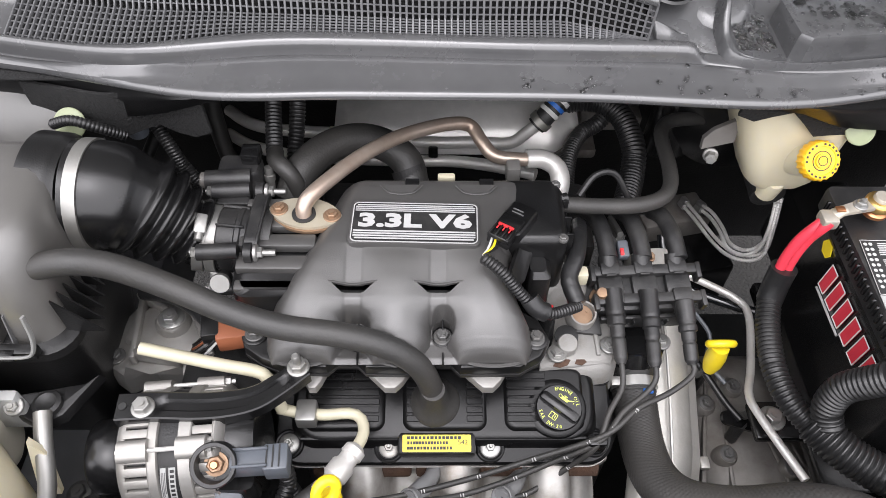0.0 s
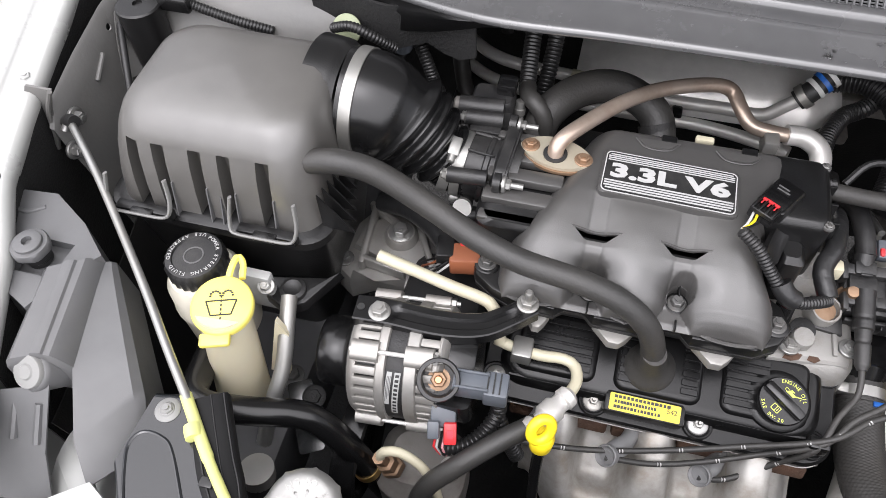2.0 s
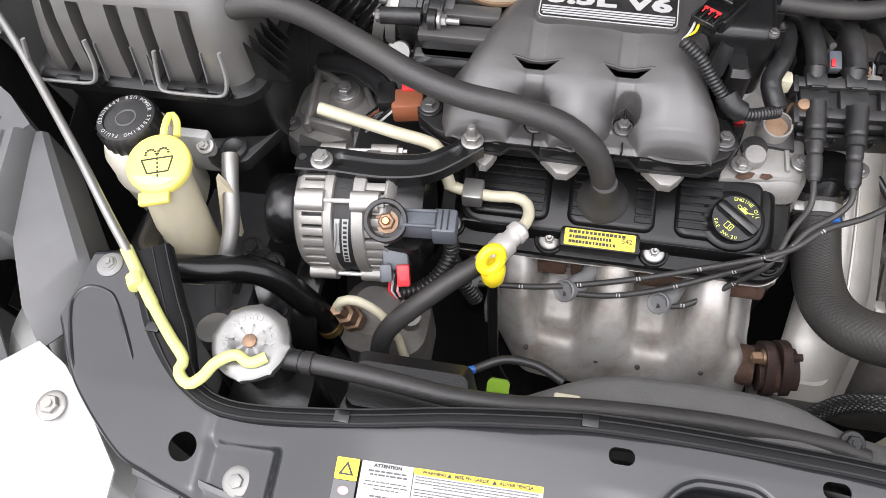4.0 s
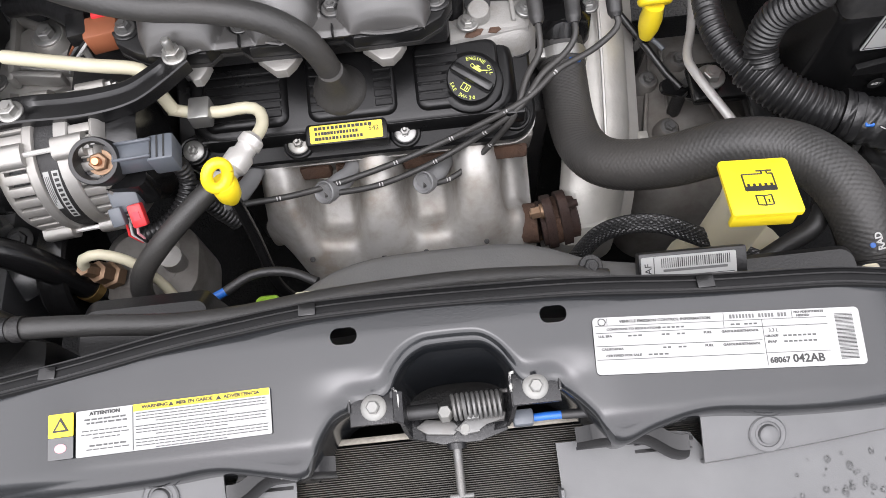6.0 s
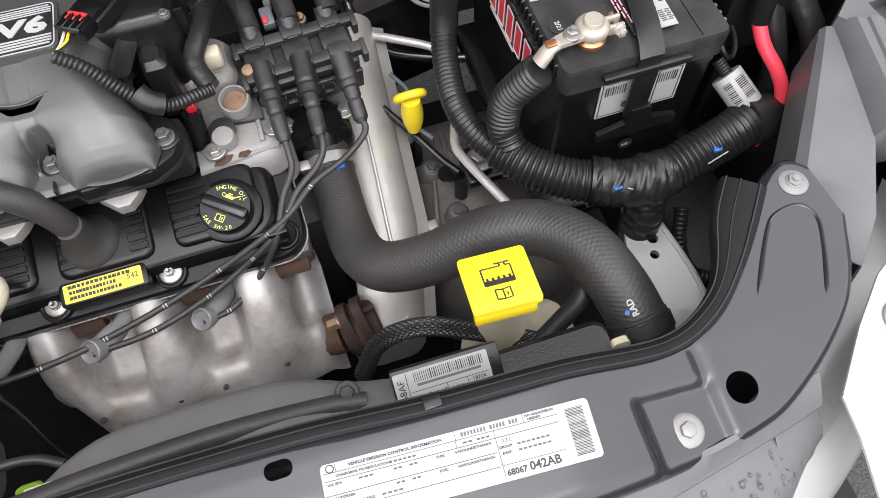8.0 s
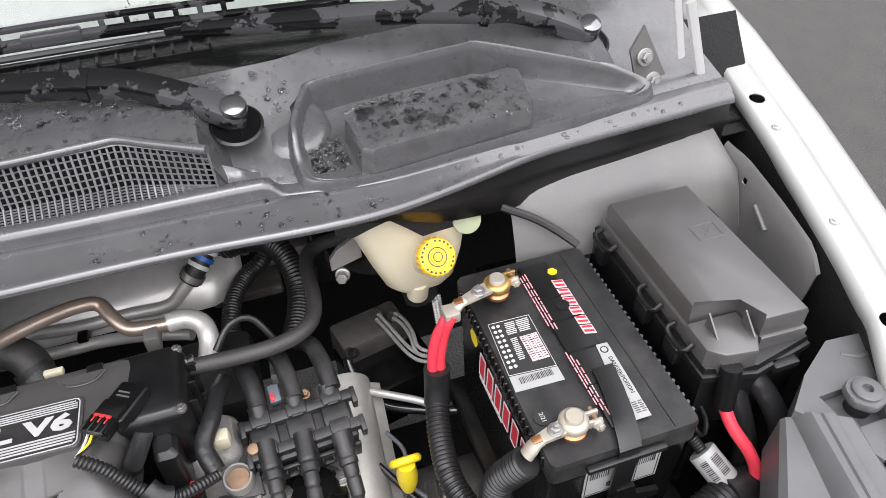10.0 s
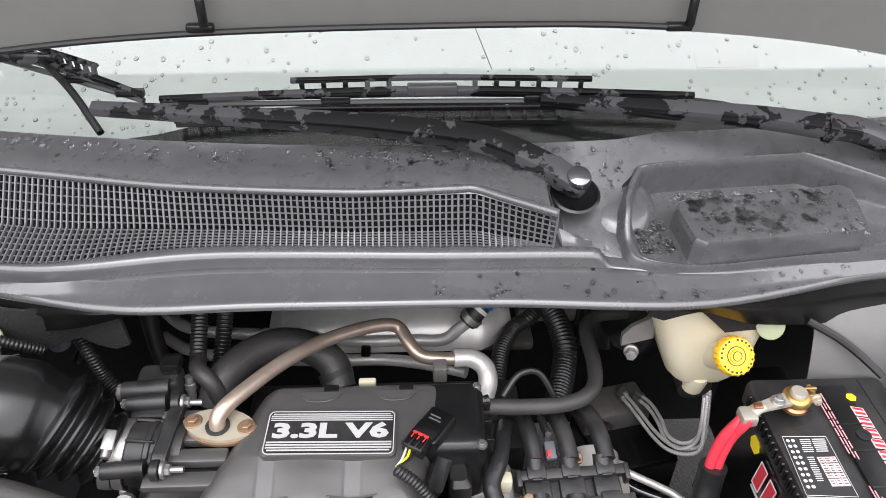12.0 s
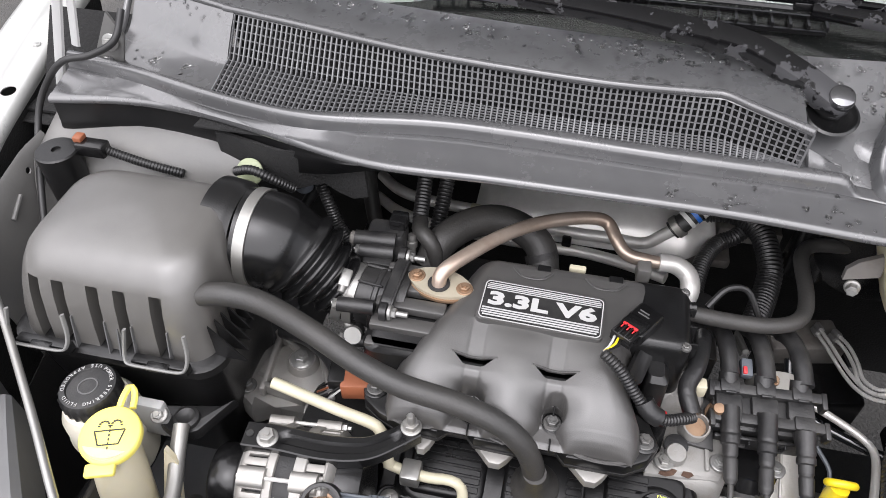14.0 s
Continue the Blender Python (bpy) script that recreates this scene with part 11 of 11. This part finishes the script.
for f, z in ((1.05, 0.974), (1.03, 0.987), (1.012, 1.010), (1.0, 1.0165), (0.985, 1.0195), (0.95, 1.0205)):
    pts = [(0.281, 0.628), (0.288, 0.640), (0.490, 0.669), (0.501, 0.661), (0.489, 0.595), (0.480, 0.584), (0.297, 0.565), (0.286, 0.573)]
    c = (0.388, 0.617)
    rings.append([(c[0] + (x - c[0]) * f, c[1] + (y - c[1]) * f, z + 0.05 * (y - 0.6)) for x, y in pts])
part("raised_box", loft(B(), rings), COWLWET, cowl)
part("hump", lathe(B(), [(0.050, -0.010), (0.042, -0.002), (0.030, 0.0015), (0.016, 0.003), (0, 0.0035)], Matrix.Translation((0.226, 0.655, 1.010)) @ Matrix.Rotation(radians(22), 4, "X") @ Matrix.Diagonal((0.85, 1.0, 1, 1)), 20), COWLWET, cowl, angle=80)
part("lip_end", box(B(), (0.184, 0.585, 0.984), (0.012, 0.016, 0.022), 0.004), COWL, cowl)
bm = B()
for k in range(24):
    x = -0.3 + 0.46 * k / 23
    box(bm, (x, 0.757, 1.075), (0.003, 0.02, 0.006), 0)
box(bm, (-0.07, 0.768, 1.078), (0.46, 0.004, 0.005), 0)
box(bm, (-0.07, 0.748, 1.070), (0.46, 0.004, 0.005), 0)
tagged(part("rear_comb", bm, SATIN, cowl, "black comb vent at the glass edge"), kind="stuff")


def strap(bm, pts, width, height, step=0.006, lean=0.0):
    """Sweep of a flat channel with rounded shoulders; width and height are functions of the part gone."""
    line, _ = smooth_line(pts, step)
    rings = []
    for i, c in enumerate(line):
        d = (line[min(i + 1, len(line) - 1)] - line[max(i - 1, 0)]).normalized()
        side_ = d.cross(Vector((0, -lean, 1))).normalized()
        up = side_.cross(d).normalized()
        f = i / (len(line) - 1)
        w, h = width(f) / 2, height(f)
        rings.append([c + side_ * (w * a) + up * (h * b) for a, b in ((-1, -0.5), (-1, 0.25), (-0.8, 0.46), (-0.3, 0.5), (0.3, 0.5), (0.8, 0.46), (1, 0.25), (1, -0.5))])
    return loft(bm, rings)


def wiper(nut, elbow, tip, blade, label):
    """Pivot with its nut and bowl, two-piece arm, and the blade with its open bridge."""
    t = thing("wiper", label, "wiper", nut, "windscreen wipers")
    n, e, p = Vector(nut), Vector(elbow), Vector(tip)
    part("pivot_bowl", lathe(B(), [(0.027, -0.018), (0.029, -0.0145), (0.026, -0.013), (0.021, -0.017), (0, -0.018)], frame_of(n + Vector((0.002, -0.008, 0.0)), (0, -0.35, 1)), 32), SATIN, t, "glossy black bowl under the pivot")
    part("pivot_cap", lathe(B(), [(0.015, -0.016), (0.0175, -0.004), (0.0172, 0.004), (0.0145, 0.0075), (0, 0.008)], frame_of(n, (0, -0.45, 1)), 28), WIPER, t)
    part("pivot_nut", lathe(B(), [(0.0145, -0.004), (0.0145, 0.003), (0.013, 0.0065), (0.008, 0.0085), (0.0, 0.0092)], frame_of(n + Vector((0.003, -0.004, 0.007)), (0, -0.45, 1)), 28), NUT, t, "rounded bright pivot nut")
    part("arm_root", strap(B(), [n, n.lerp(e, 0.3) + Vector((0, 0.003, 0.006)), n.lerp(e, 0.7) + Vector((0, 0.005, 0.007)), e], lambda f: 0.031 - 0.004 * f, lambda f: 0.020, 0.006, 0.45), WIPER, t)
    part("arm_channel", strap(B(), [e.lerp(n, 0.02), e.lerp(p, 0.25) + Vector((0, 0.0, 0.004)), e.lerp(p, 0.6) + Vector((0, 0, 0.003)), p], lambda f: 0.027 - 0.012 * f, lambda f: 0.019 - 0.007 * f, 0.01, 0.45), WIPER, t)
    part("arm_joint", strap(B(), [e.lerp(n, 0.045), e.lerp(p, 0.012)], lambda f: 0.0305, lambda f: 0.0225, 0.004, 0.45), WIPER, t)
    a, b = (Vector(q) for q in blade)
    bl = part("blade_frame", strap(B(), [a, a.lerp(b, 0.25) + Vector((0, 0, 0.005)), a.lerp(b, 0.5) + Vector((0, 0, 0.008)), a.lerp(b, 0.75) + Vector((0, 0, 0.005)), b], lambda f: 0.007 + 0.003 * math.sin(math.pi * f), lambda f: 0.006 + 0.004 * math.sin(math.pi * f), 0.01, 0.45), WIPER, t)
    for f in (0.06, 0.3, 0.68, 0.94):
        part("claw", box(B(), a.lerp(b, f) + Vector((0, 0, -0.002)), (0.035, 0.009, 0.010), 0.002), SATIN, bl)
    for f in (0.22, 0.26, 0.30, 0.34, 0.38, 0.42, 0.58, 0.62, 0.66, 0.70, 0.74):
        part("bridge_post", box(B(), a.lerp(b, f) + Vector((0, 0.004, 0.013)), (0.006, 0.004, 0.014), 0.001), WIPER, bl)
    part("bridge_rail", strap(B(), [a.lerp(b, 0.2) + Vector((0, 0.005, 0.020)), a.lerp(b, 0.5) + Vector((0, 0.005, 0.023)), a.lerp(b, 0.76) + Vector((0, 0.005, 0.020))], lambda f: 0.006, lambda f: 0.005, 0.02, 0.45), WIPER, bl)
    part("blade_rubber", tube(B(), [a + Vector((0, 0, -0.008)), a.lerp(b, 0.5) + Vector((0, 0, -0.006)), b + Vector((0, 0, -0.008))], 0.0035, 6, 0.01), RUBBER, bl)
    part("hook", box(B(), a.lerp(b, 0.5) + Vector((0, 0, 0.010)), (0.06, 0.013, 0.014), 0.003), WIPER, bl)


wiper((0.166, 0.653, 1.042), (0.030, 0.690, 1.086), (-0.386, 0.735, 1.100), ((-0.345, 0.785, 1.092), (-0.62, 0.885, 1.125)), "black wiper arm lying low over the cowl, wet")
wiper((0.600, 0.690, 1.040), (0.47, 0.700, 1.085), (0.136, 0.748, 1.098), ((0.325, 0.757, 1.098), (-0.312, 0.748, 1.104)), "second black wiper arm resting on the glass, wet")
t = thing("wiper_stay", "thin black wiper link crossing the glass", "wiper link", (-0.4, 0.78, 1.06))
part("link", tube(B(), [(-0.39, 0.745, 1.062), (-0.44, 0.80, 1.10), (-0.52, 0.87, 1.135), (-0.60, 0.93, 1.17)], 0.005, 8), SATIN, t)

# hood underside fittings
def hood_point(x, s):
    e = abs(x) / 0.8
    return Vector((x, 0.80 + 0.05 * e ** 2 - 0.38 * s, 1.168 - 0.11 * e ** 2.6 + 0.925 * s))


cablep = [hood_point(x, 0.018 + 0.004 * math.sin(x * 5)) + Vector((0, -0.012, -0.008)) for x in [-0.6 + 0.1 * k for k in range(10)]]
hc = thing("washer_line", "thin black washer hose under the hood edge", "hose", cablep[0])
part("line", tube(B(), cablep, 0.004, 8), RUBBER, hc)
for x in (-0.26, 0.30):
    c = hood_point(x, 0.02) + Vector((0, -0.012, -0.006))
    part("line_clip", box(B(), c, (0.032, 0.012, 0.01), 0.003), SATIN, hc)
    part("clip_post", box(B(), c + Vector((0.008, -0.012, 0.022)), (0.010, 0.01, 0.035), 0.003), SATIN, hc)
# black disc on the uncut skin paints the hole's shade
part("hood_hole_shade", lathe(B(), [(0.012, 0), (0.012, 0.0015), (0, 0.0015)], frame_of(hood_point(0.62, 0.1) + Vector((0, -0.004, -0.003)), (0, -0.79, -0.61)), 20), INK, hood, "black disc as the shade in an access hole")

# rain drops on cowl, glass, arms and front flaps
rng = random.Random(7)


def drops(name, places, label, big=1.0):
    bm = B()
    for p, n in places:
        r = rng.choice((0.0012, 0.0016, 0.002, 0.0026, 0.0034)) * big
        m = frame_of(p, n) @ Matrix.Diagonal((1, rng.uniform(0.8, 1.5), 1, 1))
        lathe(bm, [(r, -0.0003), (r * 0.93, r * 0.25), (r * 0.65, r * 0.48), (r * 0.25, r * 0.58), (0, r * 0.6)], m, 8)
    return single(name, bm, WATER, label, "rain drops", kind="stuff")


pl = []
for _ in range(900):
    x = rng.uniform(-0.7, 0.7)
    s = rng.random() ** 1.6 * 0.42
    gy = glass_y(x)
    pl.append(((x * (1 - 0.1 * s), gy + 0.02 + s * 1.05, 1.0453 + s * 0.60 - 0.03 * s * s), (0, -0.5, 0.87)))
drops("glass_drops", pl, "rain drops scattered over the windscreen", 1.0)
pl = []
while len(pl) < 620:
    x = rng.uniform(-0.72, 0.6)
    f = rng.random()
    gy = glass_y(x)
    if x < 0.13:
        a, za = back_y(x), 1.046
        if rng.random() > 0.35 + 0.65 * ease(-0.2, 0.1, x):
            continue
    else:
        a, za = ridge_y(x) + 0.012, 0.980
    if 0.23 < x < 0.61:
        continue
    y = a + 0.004 + f * (gy - a - 0.004)
    z = za + (1.056 - za) * (0.1 * f / 0.3 if f < 0.3 else (0.1 + 0.45 * (f - 0.3) / 0.4 if f < 0.7 else 0.55 + 0.45 * (f - 0.7) / 0.3)) + 0.003
    pl.append(((x, y, z), (0, -0.3, 1)))
for _ in range(110):
    x = rng.uniform(0.0, 0.75)
    f = rng.random()
    ly, ry = lip_y(x), ridge_y(x)
    pl.append(((x, ly + 0.006 + f * (ry - ly - 0.014), 0.9705 + f * 0.0075), (0, -0.1, 1)))
for _ in range(170):
    x, y = rng.uniform(0.295, 0.480), rng.uniform(0.575, 0.655)
    pl.append(((x, y, 1.0205 + 0.05 * (y - 0.6)), (0, -0.15, 1)))
for _ in range(260):
    x, y = rng.uniform(0.235, 0.275), rng.uniform(0.585, 0.64)
    if rng.random() < 0.35:
        x, y = rng.uniform(0.29, 0.46), rng.uniform(0.672, 0.688)
    pl.append(((x, y, pan_z(x, y) + 0.0005), (0, -0.1, 1)))
for _ in range(34):
    x, f = rng.uniform(-0.68, -0.56), rng.uniform(0.15, 0.46)
    ry, a = ridge_y(x) + 0.010, back_y(x)
    pl.append(((x, ry + f * (a - ry), 0.9885 + 0.014 * f), (0, -0.1, 1)))
for _ in range(46):
    x = rng.uniform(-0.69, -0.56)
    ry, a = ridge_y(x) + 0.010, back_y(x)
    f = rng.uniform(0.84, 0.95)
    pl.append(((x, ry + f * (a - ry), 1.031 + 0.104 * (f - 0.85) + 0.0005), (0, -0.5, 1)))
drops("cowl_drops", pl, "rain drops beaded over the cowl panel", 1.15)
def puddles(name, places, label):
    """Thin ragged films of water, each lying in its own plane."""
    bm = B()
    for p, n, size in places:
        m = frame_of(p, n, rng.uniform(0, 180)) @ Matrix.Diagonal((1, rng.uniform(0.35, 0.8), 1, 1))
        ph = [rng.uniform(0, 6.3) for _ in range(3)]
        edge = [(size * (1 + 0.28 * math.sin(2 * a + ph[0]) + 0.2 * math.sin(3 * a + ph[1]) + 0.12 * math.sin(7 * a + ph[2])), a) for a in [2 * math.pi * k / 26 for k in range(26)]]
        rings = [[(r * q * math.cos(a), r * q * math.sin(a), h) for r, a in edge] for q, h in ((1.0, -0.0004), (0.97, 0.0003), (0.86, 0.0008), (0.4, 0.001))]
        loft(bm, rings, m)
    return single(name, bm, WATER, label, "rain water", kind="stuff")


pl = []
for _ in range(26):
    x, y = rng.uniform(0.30, 0.475), rng.uniform(0.585, 0.655)
    pl.append(((x, y, 1.0208 + 0.05 * (y - 0.6)), (0, -0.05, 1), rng.choice((0.004, 0.006, 0.009, 0.012))))
for _ in range(16):
    x, y = rng.uniform(0.182, 0.225), rng.uniform(0.585, 0.625)
    pl.append(((x, y, 0.981 + 0.24 * max(0, y - 0.60)), (0, -0.1, 1), rng.choice((0.003, 0.005, 0.008))))
for _ in range(7):
    x, y = rng.uniform(-0.66, -0.58), rng.uniform(0.635, 0.665)
    pl.append(((x, y, 0.9958), (0, -0.1, 1), rng.choice((0.004, 0.007))))
for _ in range(9):
    x = rng.uniform(0.30, 0.45)
    pl.append(((x, 0.678 + rng.uniform(-0.004, 0.006), pan_z(x, 0.68) + 0.0005), (0, -0.1, 1), rng.choice((0.004, 0.006))))
puddles("cowl_puddles", pl, "ragged films of rain water on the cowl")
pl = []
for _ in range(150):
    s = rng.choice((-1, 1, 1, 1))
    x = rng.uniform(0.22, 0.415)
    f = 0.12 + 0.7 * rng.random()
    b, e = soft(FLAP_FOLD, x, 0.012), soft(FLAP_END, x, 0.012)
    z = lerp_table([(0.0, 0.8115), (0.3, 0.8075), (0.62, 0.804), (0.85, 0.797), (1.0, 0.782)], f) - 0.010 * ease(0.36, 0.45, x)
    pl.append(((s * x, b + (e - b) * f, z + 0.0002), (0, -0.25, 1)))
drops("flap_drops", pl, "rain drops on the plastic deflectors", 0.7)


def hinge(s):
    """Hood hinge beside the cowl end: two links, a bracket and bolts."""
    t = thing("bonnet_linkage", "light grey steel hood hinge with links and bolts", "hinge", (side_x(s, 0.76), 0.63, 0.95), "hood hinges")
    for a, b, w in (((0.700, 0.630, 1.085), (0.750, 0.63, 0.948), 0.012), ((0.684, 0.635, 1.09), (0.704, 0.632, 1.012), 0.010)):
        a, b = Vector((side_x(s, a[0]), a[1], a[2])), Vector((side_x(s, b[0]), b[1], b[2]))
        part("link", tube(B(), [a, a.lerp(b, 0.5), b], w * 0.6, 8, 0.02, 0.5), BADGE, t)
    part("bracket", prism(B(), [(side_x(s, 0.73), 0.945), (side_x(s, 0.66), 0.955), (side_x(s, 0.635), 1.03), (side_x(s, 0.65), 1.06), (side_x(s, 0.69), 0.99)][::s], -0.002, 0.002, Matrix.Translation((0, 0.64, 0)) @ Matrix.Rotation(radians(90), 4, "X")), APRON, t)
    for x, z in ((0.70, 0.965), (0.672, 0.985), (0.655, 1.02)):
        part("hinge_bolt", bolt(B(), (side_x(s, x), 0.635, z), (0, -1, 0.3), 0.007, 0.008), STEEL, t)


def side_x(s, x):
    return x if s > 0 else 2 * MID - x


hinge(1)
hinge(-1)
part("hinge_well", sheet(B(), [[(x, 0.60, 0.90), (x, 0.66, 0.90), (x, 0.74, 1.0)] for x in (-0.70, -0.85)], 0.002), FELT, cowl)
part("hinge_well", sheet(B(), [[(x, 0.60, 0.90), (x, 0.66, 0.90), (x, 0.74, 1.0)] for x in (0.86, 0.77)], 0.002), FELT, cowl)
hose("washer_feed", [(-0.742, 0.454, 0.840), (-0.763, 0.503, 0.880), (-0.795, 0.565, 0.910), (-0.790, 0.595, 0.953), (-0.750, 0.605, 1.001), (-0.708, 0.612, 1.013), (-0.674, 0.622, 1.032), (-0.671, 0.65, 1.059)], 0.0045, RUBBER, "thin black washer hose beside the wing", "hose", 10)
